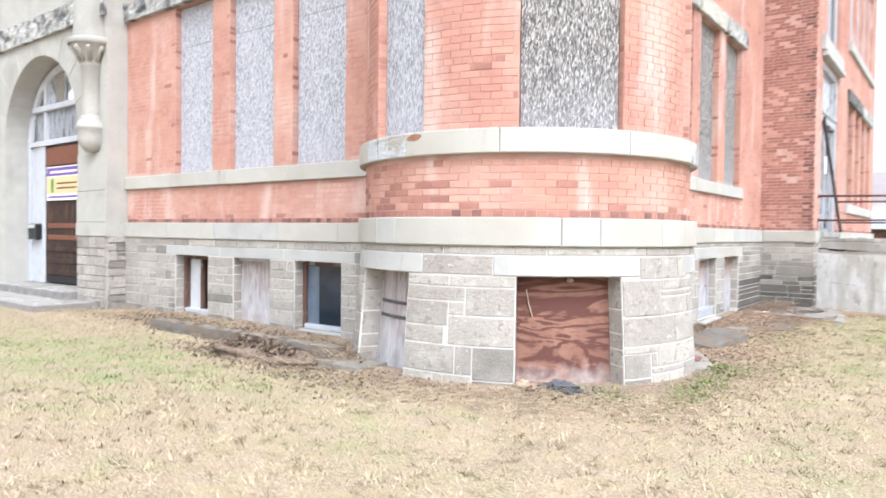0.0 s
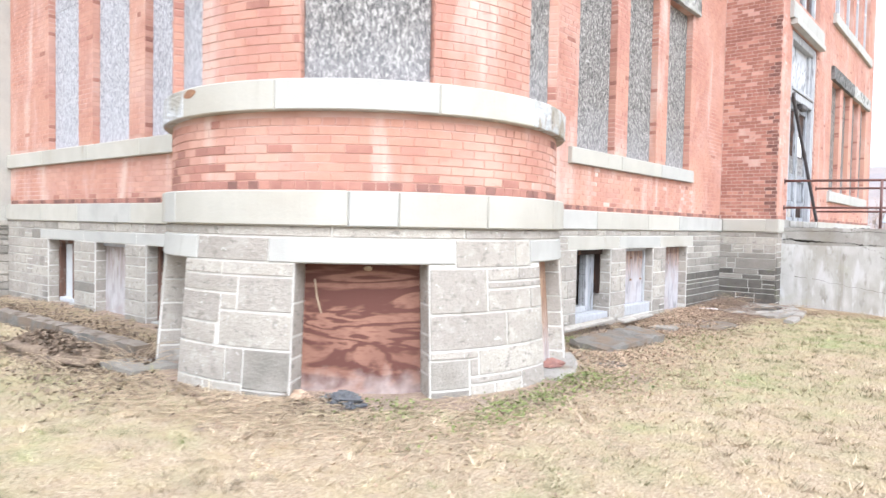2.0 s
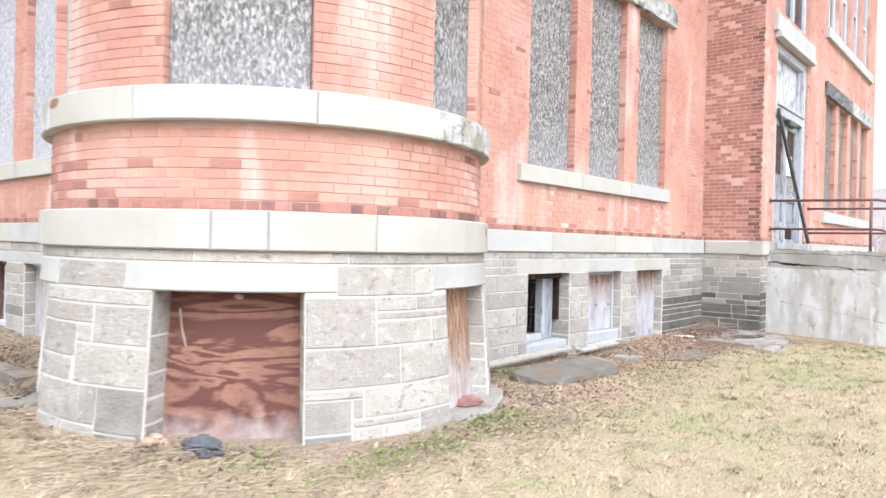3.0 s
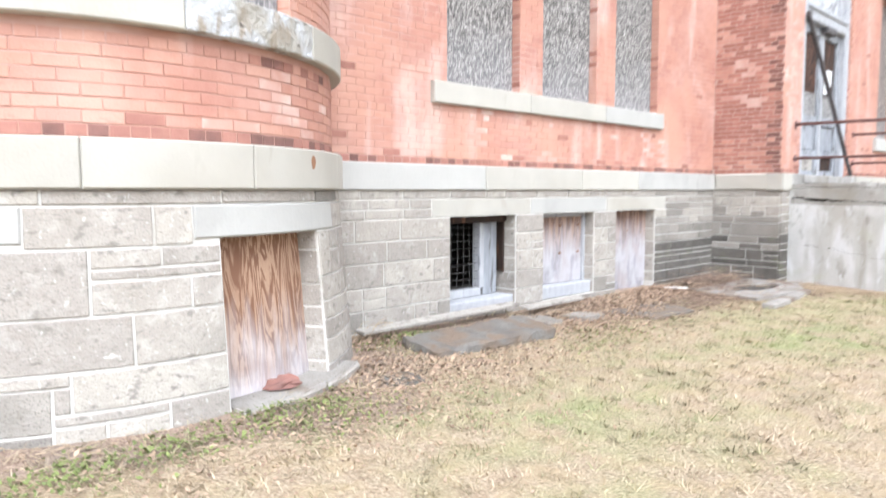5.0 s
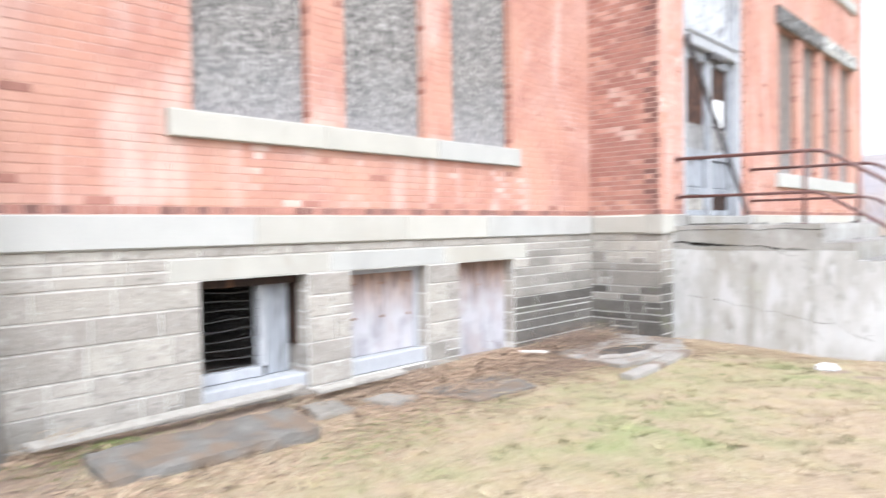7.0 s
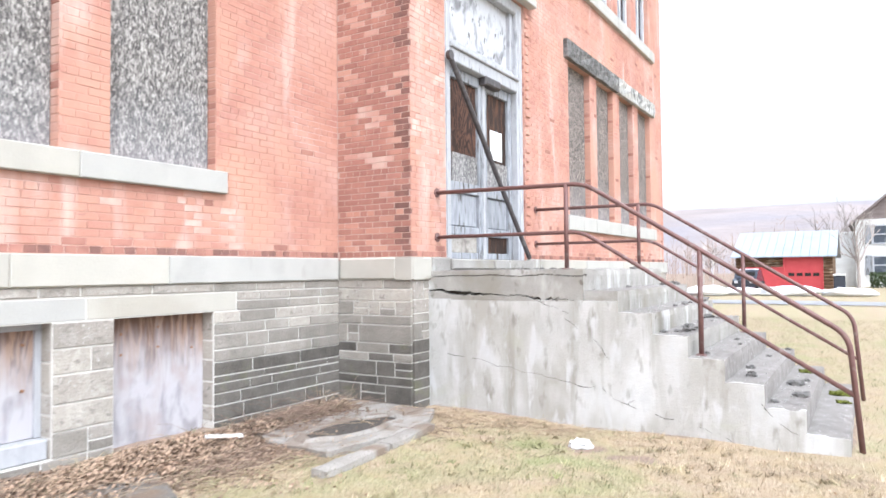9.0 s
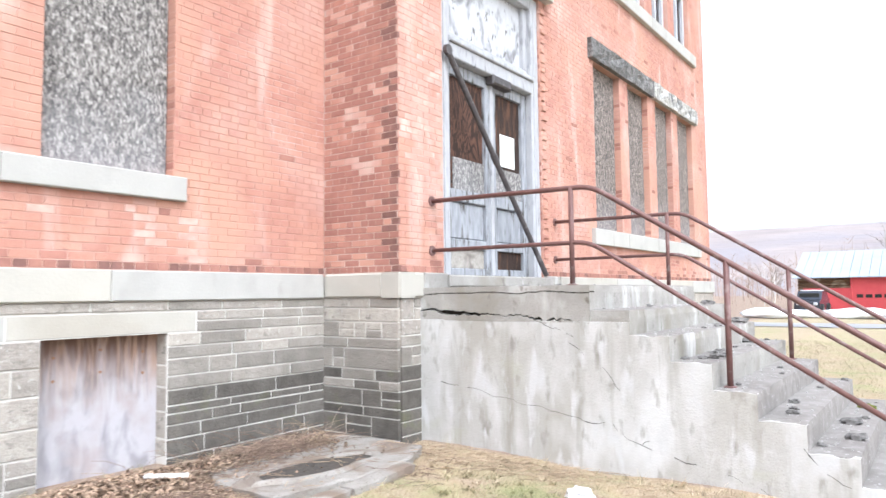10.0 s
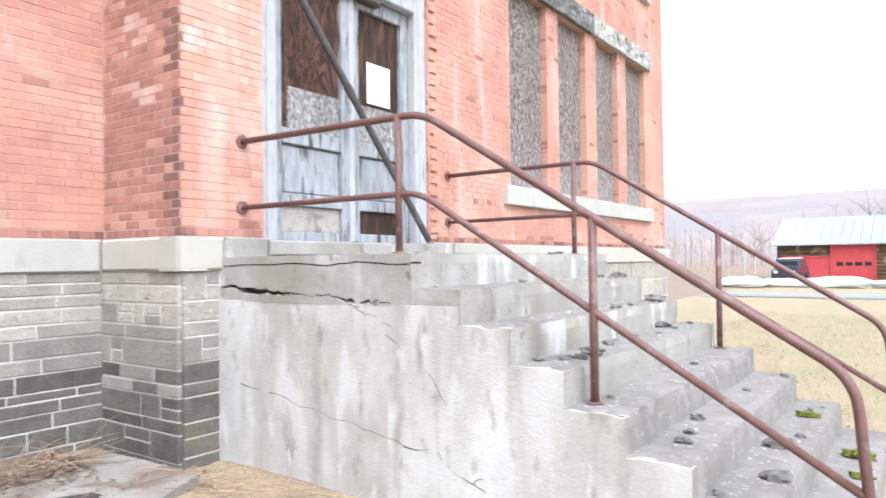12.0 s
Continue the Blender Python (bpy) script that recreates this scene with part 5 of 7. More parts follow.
# fine cracks in the side wall
sh = Shape()
for pts in (((-1.3, 1.17), (-1.1, 1.12), (-0.95, 1.08), (-0.84, 1.02)), ((-0.9, 0.98), (-0.7, 0.86), (-0.55, 0.72), (-0.42, 0.58)), ((-2.5, 0.58), (-1.9, 0.5), (-1.3, 0.4), (-0.9, 0.34), (-0.52, 0.29)), ((-0.52, 0.3), (-0.27, 0.15), (0.26, 0.05), (0.62, -0.05), (1.02, -0.14)), ((-0.27, 0.15), (-0.16, 0.24), (-0.05, 0.36)), ((0.9, 0.3), (1.07, 0.12), (1.25, 0.03))):
    line = []
    for (xa, za), (xb, zb) in zip(pts, pts[1:]):
        for i in range(6):
            u = i / 6
            x, z = xa + (xb - xa) * u, za + (zb - za) * u
            line.append((x + jag(z + x, 2.0, 0.02), SY0 - 0.0155 + 0.006 * noise.noise(Vector((x * 2.2, z * 2.2, 8.0))), z + jag(x * 2, 6.0, 0.04)))
    for k, (pa, pb) in enumerate(zip(line, line[1:])):
        wide = 0.0018 + 0.006 * noise.noise(Vector((pa[0] * 5, pa[2] * 5, 3.0)))
        if wide > 0.0016:
            sh.tube([pa, pb], wide, 5, caps=False, taper=wide * 0.7)
tagged(part("hairline_cracks", sh, CREVICE, steps), kind="stuff")

# ---------------------------------------------------------------- handrails
def arc_path(pts, rad=0.12, n=5):
    out = [Vector(pts[0])]
    for a, b, c in zip(pts, pts[1:], pts[2:]):
        a, b, c = Vector(a), Vector(b), Vector(c)
        p, q = b + (a - b).normalized() * rad, b + (c - b).normalized() * rad
        for i in range(n + 1):
            u = i / n
            out.append((1 - u) ** 2 * p + 2 * u * (1 - u) * b + u * u * q)
    out.append(Vector(pts[-1]))
    return out


def handrail(y, yw, label):
    t = thing("handrail", label, "handrail", "handrails of the steps")
    wx = XD + BRICK_IN
    f = Shape().tube(arc_path([(wx, yw, 2.415), (-0.75, y, 2.385), (1.6, y, 0.9), (1.68, y, -0.1)], 0.14), 0.024, 12)
    part("top_rail", f, IRON, t, smooth=True)
    f = Shape().tube(arc_path([(wx, yw, 1.885), (-0.78, y, 1.88), (1.66, y, 0.37)], 0.12), 0.021, 12)
    part("lower_rail", f, IRON, t, smooth=True)
    for x, z0, z1 in ((-0.95, 1.485, 2.39), (0.39, 0.655, 1.665)):
        part("post", Shape().tube([(x, y, z0), (x, y, z1)], 0.024, 12), IRON, t, smooth=True)
        part("base_flange", Shape().lathe(x, y, [(0.05, z0), (0.05, z0 + 0.012), (0.028, z0 + 0.02)], 14), IRON, t)
    for z in (2.415, 1.885):
        part("wall_flange", Shape().tube([(wx - 0.002, yw, z), (wx + 0.014, yw, z)], 0.055, 16), IRON, t)
    return t


handrail(17.0, 17.05, "rusty brown pipe handrail on the near edge of the steps")
handrail(19.72, 19.93, "rusty brown pipe handrail on the far side of the steps")

# ---------------------------------------------------------------- arched entrance
EY = 6.23
sh = Shape()
N = 24
ox0, ox1, otop = -18.4, -12.39, 9.4
yb = EY + 0.75


def porch_face(y, flip):
    pts_in = [(ARCX + ARCR * math.cos(math.pi * i / N), ARCZ + ARCR * math.sin(math.pi * i / N)) for i in range(N + 1)]
    rim = []
    for px, pz in pts_in:
        a = math.atan2(pz - ARCZ, px - ARCX)
        k = min((ox1 - ARCX) / max(1e-6, math.cos(a)) if math.cos(a) > 1e-6 else 1e9, (ox0 - ARCX) / min(-1e-6, math.cos(a)) if math.cos(a) < -1e-6 else 1e9, (otop - ARCZ) / max(1e-6, math.sin(a)))
        rim.append((ARCX + k * math.cos(a), ARCZ + k * math.sin(a)))
    for i in range(N):
        q = [(*pts_in[i], 0), (*rim[i], 0), (*rim[i + 1], 0), (*pts_in[i + 1], 0)]
        q = [(x, y, z) for x, z, _ in q]
        sh.poly(q[::-1] if not flip else q)
    for x0, x1 in ((ARCX + ARCR, ox1), (ox0, ARCX - ARCR)):
        q = [(x0, y, -0.3), (x1, y, -0.3), (x1, y, ARCZ), (x0, y, ARCZ)]
        sh.poly(q if not flip else q[::-1])


porch_face(EY, False)
porch_face(yb, True)
for i in range(N):
    a0, a1 = math.pi * i / N, math.pi * (i + 1) / N
    p = [(ARCX + ARCR * math.cos(a), ARCZ + ARCR * math.sin(a)) for a in (a0, a1)]
    sh.quad((p[0][0], EY, p[0][1]), (p[1][0], EY, p[1][1]), (p[1][0], yb, p[1][1]), (p[0][0], yb, p[0][1]))
for x, s in ((ARCX - ARCR, 1), (ARCX + ARCR, -1)):
    q = [(x, EY, -0.3), (x, EY, ARCZ), (x, yb, ARCZ), (x, yb, -0.3)]
    sh.poly(q if s > 0 else q[::-1])
sh.quad((ox1, EY, -0.3), (ox1, yb, -0.3), (ox1, yb, otop), (ox1, EY, otop))
sh.quad((ox0, yb, -0.3), (ox0, EY, -0.3), (ox0, EY, otop), (ox0, yb, otop))
porch = setting("wall_porch", sh, PORCH_STONE, "dressed sandstone wall around the arched entrance", "wall")
PORCH = Face(lambda s, z, d: (s, EY - d, z))
ashlar(porch, PORCH, ARCX + ARCR + 0.02, ox1 - 0.02, -0.05, 1.36, [], (0.09, 0.2), (0.25, 0.55), 21, 0.05, 0.02)
PSIDE = Face(lambda s, z, d: (ox1 + d, s, z))
ashlar(porch, PSIDE, EY + 0.005, YA - 0.01, -0.05, 1.36, [], (0.12, 0.22), (0.3, 0.5), 22, 0.5, 0.02)
course("belt_stone", porch, PORCH, [ARCX + ARCR - 0.002, -12.36], 1.365, 1.62, -0.1, 0.05, [PORCH_STONE], "")
course("plinth_block", porch, PORCH, [ARCX + ARCR + 0.002, -12.38], 1.625, 2.2, -0.1, 0.035, [PORCH_STONE], "")
course("plinth_block", porch, PORCH, [ARCX + ARCR + 0.002, -12.4], 2.206, 2.9, -0.1, 0.02, [PORCH_STONE], "")
# voussoirs round the arch
ARCH = Face(lambda s, z, d: (ARCX + (ARCR + z) * math.cos(s), EY - d, ARCZ + (ARCR + z) * math.sin(s)), 0.12)
for i in range(9):
    a0, a1 = math.pi * i / 9, math.pi * (i + 1) / 9
    ob = Shape()
    slab(ob, Face(lambda s, z, d: ARCH.at(-s, z, d), 0.12), -a1 + 0.004, -a0 - 0.004, 0.004, 0.75, -0.06, 0.012, 0.008)
    part("voussoir", ob, PORCH_STONE, porch)
# rock-faced band above
course("rough_band", porch, PORCH, [-18.3, -17.1, -16.0, -14.9, -13.9, -12.42], 5.35, 5.8, -0.1, 0.08, [ROCKFACE], "rough rock-faced band over the arch", rough=0.05, nz=5, ns=10)


def column(x, label):
    t = thing("engaged_column", label, "column", "columns of the porch")
    y = EY - 0.06
    part("corbel", Shape().lathe(x, y, [(0.02, 2.9), (0.12, 2.92), (0.21, 3.02), (0.25, 3.15), (0.25, 3.3), (0.27, 3.32), (0.27, 3.36)], 24), PORCH_STONE, t, "rounded corbel foot", True)
    part("base_ring", Shape().lathe(x, y, [(0.27, 3.36), (0.25, 3.45), (0.2, 3.5), (0.21, 3.53), (0.18, 3.56)], 24), PORCH_STONE, t, smooth=True)
    part("shaft", Shape().lathe(x, y, [(0.175, 3.56), (0.17, 4.45), (0.2, 4.47), (0.2, 4.5)], 24), PORCH_STONE, t, smooth=True)
    cap = Shape().lathe(x, y, [(0.18, 4.5), (0.2, 4.58), (0.27, 4.7), (0.36, 4.8), (0.38, 4.83)], 24)
    for j in range(10):
        a = 2 * math.pi * j / 10
        cap.tube([(x + 0.2 * math.cos(a), y + 0.2 * math.sin(a), 4.55), (x + 0.28 * math.cos(a), y + 0.28 * math.sin(a), 4.7), (x + 0.38 * math.cos(a), y + 0.38 * math.sin(a), 4.77)], 0.04, 6)
    part("capital", cap, PORCH_STONE, t, "carved leaf capital", True)
    part("abacus", Shape().lathe(x, y, [(0.4, 4.83), (0.42, 4.86), (0.42, 4.93), (0.36, 4.96)], 24), PORCH_STONE, t, smooth=True)
    part("upper_shaft", Shape().lathe(x, y, [(0.33, 4.96), (0.31, 5.2), (0.31, 7.4)], 24), PORCH_STONE, t, smooth=True)


column(-12.82, "engaged sandstone column with carved capital beside the brick wall")
column(-17.75, "engaged sandstone column with carved capital beyond the arch")
sh = Shape()
sh.box(-25, EY + 0.3, -0.3, -18.38, EY + 0.5, 9.4)
setting("wall_beyond_porch", sh, MORTAR, "red brick wall beyond the arched entrance", "wall")
# doors under the arch
DY = EY + 0.46
t = thing("entrance_door", "dark worn wooden door with stripped boards under the stone arch", "door")
f = Shape()
x0, x1 = ARCX - ARCR, ARCX + ARCR
for p, q in ((x0 + 0.005, x0 + 0.14), (-16.2, -16.08), (-14.3, -14.16), (x1 - 0.14, x1 - 0.005)):
    f.box(p, DY, 0.3, q, DY + 0.15, 3.3, 0.01)
f.box(x0 + 0.14, DY - 0.01, 3.3, x1 - 0.14, DY + 0.15, 3.42, 0.01)
f.box(x0 + 0.3, DY - 0.03, 4.05, x1 - 0.3, DY + 0.15, 4.17, 0.01)
arcs = []
for i in range(N + 1):
    a = math.pi * i / N
    arcs.append((ARCX + (ARCR - 0.08) * math.cos(a), DY + 0.06, ARCZ + (ARCR - 0.08) * math.sin(a)))
f.tube(arcs, 0.08, 8)
for x in (-16.1, -14.25):
    f.box(x, DY, 3.42, x + 0.1, DY + 0.12, 4.7, 0.01)
part("door_frame", f, WHITE, t, "white painted frame")
part("side_panel", Shape().box(x0 + 0.14, DY + 0.05, 0.3, -16.2, DY + 0.1, 3.3), WHITE, t, "white side panel")
part("side_panel", Shape().box(-14.16, DY + 0.05, 0.3, x1 - 0.14, DY + 0.1, 3.3), WHITE, t)
leaf = part("door_leaf", Shape().box(-16.08, DY + 0.03, 0.32, -14.3, DY + 0.09, 3.28, 0.01), DARKWOOD, t, "dark brown door leaf")
part("top_panel", Shape().box(-16.0, DY + 0.012, 2.85, -14.4, DY + 0.034, 3.24, 0.01), REDWOOD, leaf, "orange varnished top panel")
for z in (0.5, 0.75, 1.0, 1.25, 1.5):
    part("rail_board", Shape().box(-15.95, DY + 0.008, z, -14.42, DY + 0.036, z + 0.11, 0.012), DARKWOOD if z < 1.2 else REDWOOD, leaf)
part("kick_gap", Shape().box(-15.98, DY + 0.02, 0.34, -14.4, DY + 0.034, 0.48, 0.004), DARK, leaf)
part("transom_pane", Shape().box(x0 + 0.3, DY + 0.07, 3.42, x1 - 0.3, DY + 0.08, 4.05, 0.002), PEELED_GREY, t)
fan = Shape()
fan.poly([(ARCX + (ARCR - 0.1) * math.cos(math.pi * i / N), DY + 0.09, max(4.1, ARCZ + (ARCR - 0.1) * math.sin(math.pi * i / N))) for i in range(N + 1)][::-1])
part("fanlight", fan, GLASS, t, "dusky fanlight pane")
for a in (62, 90, 118):
    p = radians(a)
    part("fanlight_bar", Shape().tube([(ARCX + 0.75 * math.cos(p), DY + 0.07, ARCZ + 0.8), (ARCX + 1.6 * math.cos(p), DY + 0.07, ARCZ + 1.62 * math.sin(p))], 0.022, 6), PEELED, t)
t = thing("door_sign", "yellow and violet printed sign fixed to the dark door", "sign")
part("panel", Shape().box(-15.95, DY - 0.008, 2.1, -14.35, DY + 0.01, 2.82, 0.003), PAPER, t)
part("header_bar", Shape().box(-15.92, DY - 0.0125, 2.62, -14.38, DY - 0.0085, 2.8, 0.001), SIGN_VIOLET, t)
part("field", Shape().box(-15.92, DY - 0.0125, 2.24, -14.38, DY - 0.0085, 2.6, 0.001), SIGN_YELLOW, t)
part("motif", Shape().box(-15.72, DY - 0.0165, 2.27, -15.6, DY - 0.0128, 2.56, 0.001), SIGN_GREEN, t)
for z, w in ((2.68, 1.2), (2.15, 1.4)):
    part("text_bar", Shape().box(-15.15 - w / 2, DY - 0.0165, z, -15.15 + w / 2, DY - 0.0128, z + 0.045, 0.001), PAPER if z > 2.5 else SIGN_VIOLET, t)
for z in (2.34, 2.44):
    part("text_bar", Shape().box(-15.45, DY - 0.0165, z, -14.55, DY - 0.0128, z + 0.035, 0.001), REDWOOD, t)
t = thing("letter_box", "black letter box on the white side panel", "letter box")
part("box", Shape().box(-16.7, DY - 0.09, 1.25, -16.3, DY + 0.05, 1.6, 0.02), MAILBOX, t)
part("flap", Shape().box(-16.66, DY - 0.1, 1.5, -16.34, DY - 0.09, 1.58, 0.004), WHITE, t)
t = thing("entrance_step", "worn grey stone step slabs before the arched door", "step")
part("lower_slab", rough_block(-18.0, -12.78, 5.15, 6.24, -0.2, 0.15, 41.0, 0.01, 0.2), [CONCRETE_TOP, CONCRETE], t)
part("upper_slab", rough_block(x0 + 0.01, x1 - 0.01, 5.95, 6.9, 0.1, 0.3, 42.0, 0.008, 0.2), [CONCRETE_TOP, CONCRETE], t)


# ---------------------------------------------------------------- ground
def lift(x, y):
    """Height of the lawn."""
    base = 0.05 - 0.012 * np.clip(y - 5, -5, 14)
    far = np.clip((y - 30) / 30, 0, 1)
    return base * (1 - far) + 0.06 * far + 0.02 * np.sin(x * 0.9 + 1) * np.sin(y * 0.7)


def wall_gap(x, y):
    """Distance outwards from the building's foot."""
    d_side = np.where((y > 8.6) & (y < 16.5), x - XB, 9.0)
    d_tower = np.hypot(x - CX, y - CY) - 2.02
    d_entry = np.where(x < -5.6, YA - y, 9.0)
    d_step = np.maximum(np.abs(y - (SY0 + SY1) / 2) - (SY1 - SY0) / 2, np.where(x > 1.6, x - 1.6, np.where(x < XD, 9, 0)))
    return np.minimum(np.minimum(d_side, d_tower), np.minimum(d_entry, np.maximum(d_step, 0) * 1.6 + 0.15))


def cloud(x, y, scale, seed):
    """Soft random patches."""
    flat = np.array([noise.noise(Vector((a * scale, b * scale, seed))) for a, b in zip(np.ravel(x), np.ravel(y))])
    return flat.reshape(np.shape(x))


def soil_amount(x, y):
    g = wall_gap(x, y)
    reach = 0.2 + 0.75 * np.exp(-((x + 2.9) ** 2 / 2.2 + (y - 11.8) ** 2 / 14)) + 0.25 * np.exp(-((x + 7) ** 2 / 9 + (y - 5.4) ** 2 / 2)) + 0.1 * np.sin(x * 3.1 + y * 2.3) + 0.6 * np.exp(-((x + 1.7) ** 2 / 0.5 + (y - 8.0) ** 2 / 1.0))
    spots = 0.75 * np.clip(cloud(x, y, 1.1, 7.0) + 0.35 * cloud(x, y, 4.0, 9.0) - 0.46, 0, 1) / 0.35
    return np.clip(np.maximum(1.25 - g / reach, np.where(np.abs(x) < 20, spots, 0)), 0, 1)


def green_amount(x, y):
    patch = 0.6 * np.exp(-(((x + 1.2) / 1.3) ** 2 + ((y - 13.2) / 2.6) ** 2)) + 0.5 * np.exp(-(((x + 1.1) / 0.9) ** 2 + ((y - 8.8) / 2.2) ** 2))
    patch += 1.0 * np.exp(-(((x + 8.5) / 4) ** 2 + ((y - 3.7) / 1.2) ** 2)) + 0.4 * np.exp(-(((x + 0.5) / 1.0) ** 2 + ((y - 15.6) / 1.2) ** 2))
    wave = 0.02 + 0.55 * cloud(x, y, 0.75, 2.0) + 0.5 * cloud(x, y, 2.6, 5.0)
    return np.clip(patch + wave + np.where(y > 18, 0.3, 0), 0, 1)


def ground_top(x, y):
    """Height of the soil with its unevenness and the bank along the walls."""
    bump = cloud(x, y, 1.7, 0.0) + 0.5 * cloud(x, y, 6.0, 3.0)
    fade = np.clip(1 - (np.hypot(x, y - 9) - 20) / 20, 0, 1)
    return lift(x, y) + 0.018 * bump * fade + 0.05 * soil_amount(x, y) * np.clip(1 - wall_gap(x, y) / 0.9, 0, 1)


def sheet(xs, ys):
    X, Y = np.meshgrid(xs, ys)
    return X, Y, ground_top(X, Y)


xs = np.concatenate([[-1500, -400, -120, -60, -40, -28], np.arange(-19, -4, 0.25), np.arange(-4, 4.01, 0.1), np.arange(4.4, 14, 0.6), [18, 25, 40, 70, 150, 500, 1500]])
ys = np.concatenate([[-1000, -200, -60, -25, -10], np.arange(-5, 0, 0.4), np.arange(0, 17.51, 0.1), np.arange(18, 34, 0.5), [38, 44, 52, 60, 80, 120, 250, 600, 1600]])
X, Y, Z = sheet(xs, ys)
me = bpy.data.meshes.new("ground")
nx, ny = len(xs), len(ys)
fi = (np.arange(ny - 1)[:, None] * nx + np.arange(nx - 1)[None, :]).ravel()
me.from_pydata(np.stack([X, Y, Z], -1).reshape(-1, 3).tolist(), [], np.stack([fi, fi + 1, fi + nx + 1, fi + nx], -1).tolist())
for key, fn in (("soil", soil_amount), ("green", green_amount)):
    me.attributes.new(key, "FLOAT", "POINT").data.foreach_set("value", fn(X, Y).ravel().astype(np.float32))
me.polygons.foreach_set("use_smooth", [True] * len(me.polygons))
me.materials.append(GROUND)
tagged(new("ground", me), "dry yellow-green winter lawn with bare soil along the walls", "ground", kind="structure")


def outside(x, y, pad=0.0):
    return (wall_gap(x, y) > pad) & ~((x < -3.6) & (y > 6.6)) & ~((y > SY0 - 0.05) & (y < SY1 + 0.05) & (x > -3) & (x < 1.65)) & ~((x < XD) & (y > 16))


def patchy(x, y):
    """Brightness of the sward: worn pale areas and darker thatch."""
    return np.clip(0.95 + 0.3 * cloud(x, y, 1.6, 21.0) + 0.3 * cloud(x, y, 5.5, 23.0) + 0.25 * cloud(x, y, 14.0, 29.0), 0.5, 1.3)


def blades(name, x, y, a, ln, up, w, green, tone, label):
    m = len(x)
    z = ground_top(x, y) + 0.003
    dx, dy = np.cos(a), np.sin(a)
    v = np.empty((m, 3, 3), np.float32)
    v[:, 0] = np.stack([x - dy * w, y + dx * w, z - 0.01], -1)
    v[:, 1] = np.stack([x + dy * w, y - dx * w, z - 0.01], -1)
    v[:, 2] = np.stack([x + dx * ln, y + dy * ln, z + up], -1)
    me = bpy.data.meshes.new(name)
    me.from_pydata(v.reshape(-1, 3).tolist(), [], np.arange(m * 3).reshape(-1, 3).tolist())
    for key, val in (("green", np.clip(green, 0, 1)), ("tone", tone)):
        me.attributes.new(key, "FLOAT", "POINT").data.foreach_set("value", np.repeat(val, 3).astype(np.float32))
    me.materials.append(BLADES)
    return tagged(new(name, me), label, "grass", kind="stuff")


def grass(name, count, box, size, seed, label, green_push=0.0, lean=0.8):
    g = np.random.default_rng(seed)
    x, y = g.uniform(box[0], box[2], count), g.uniform(box[1], box[3], count)
    keep = outside(x, y, 0.03) & (g.random(count) > soil_amount(x, y) * 1.15)
    clump = np.sin(x * 7 + 2 * np.sin(y * 5)) * np.sin(y * 6.3 + np.sin(x * 9)) + g.normal(0, 0.5, count)
    keep &= clump > -0.55
    x, y = x[keep], y[keep]
    m = len(x)
    ln = g.uniform(size[0], size[1], m)
    return blades(name, x, y, g.uniform(0, 2 * np.pi, m), ln, ln * g.uniform(0.12, lean, m), g.uniform(0.0018, 0.0045, m),
                  green_amount(x, y) + green_push + g.normal(0, 0.14, m), patchy(x, y), label)


def tufts(name, count, box, seed, label, size=(0.04, 0.1), each=16, hug=False):
    """Matted tussocks: blades fanning from one crown, every tussock with its own tone."""
    g = np.random.default_rng(seed)
    x, y = g.uniform(box[0], box[2], count), g.uniform(box[1], box[3], count)
    keep = outside(x, y, 0.02) & (g.random(count) > soil_amount(x, y) * (0.2 if hug else 0.9))
    keep &= (wall_gap(x, y) < 0.45 * (1 + cloud(x, y, 3.0, 8.0))) if hug else (cloud(x, y, 2.2, 31.0) + g.normal(0, 0.2, count) > -0.05)
    x, y = x[keep], y[keep]
    m = len(x)
    face, tone = g.uniform(0, 2 * np.pi, m), np.clip(g.normal(0.95, 0.2, m), 0.45, 1.35)
    grn = green_amount(x, y) * 0.8 + np.where(g.random(m) < 0.12, 0.4, 0.0) + (0.25 * (g.random(m) < 0.5) if hug else 0.0)
    long = lambda q: np.repeat(q, each)
    k = m * each
    ln = g.uniform(size[0], size[1], k)
    return blades(name, long(x) + g.normal(0, 0.018, k), long(y) + g.normal(0, 0.018, k), long(face) + g.normal(0, 0.9, k), ln, ln * g.uniform(0.1, 0.75, k),
                  g.uniform(0.002, 0.0042, k), long(grn) + g.normal(0, 0.1, k), long(tone) * g.uniform(0.8, 1.15, k), label)


grass("lawn_grass", 210000, (-4.5, 1.0, 3.0, 16.9), (0.022, 0.062), 1, "short matted straw-coloured and green lawn grass", -0.05, 0.7)
grass("lawn_grass_far", 60000, (-14, 0.5, -4.5, 6.4), (0.04, 0.1), 2, "short dry grass before the entrance", 0.0, 0.7)
grass("lawn_grass_beyond", 70000, (-2.0, 16.9, 9, 34), (0.05, 0.13), 3, "thin winter grass beyond the steps", 0.25, 0.7)
tufts("grass_tufts", 9000, (-6.5, 1.2, 2.6, 16.7), 4, "matted tussocks of dry winter grass in the lawn")
tufts("wall_grass", 5200, (-12.0, 4.0, 0.5, 16.8), 5, "longer dry grass and weeds along the foot of the walls", (0.06, 0.17), 14, True)


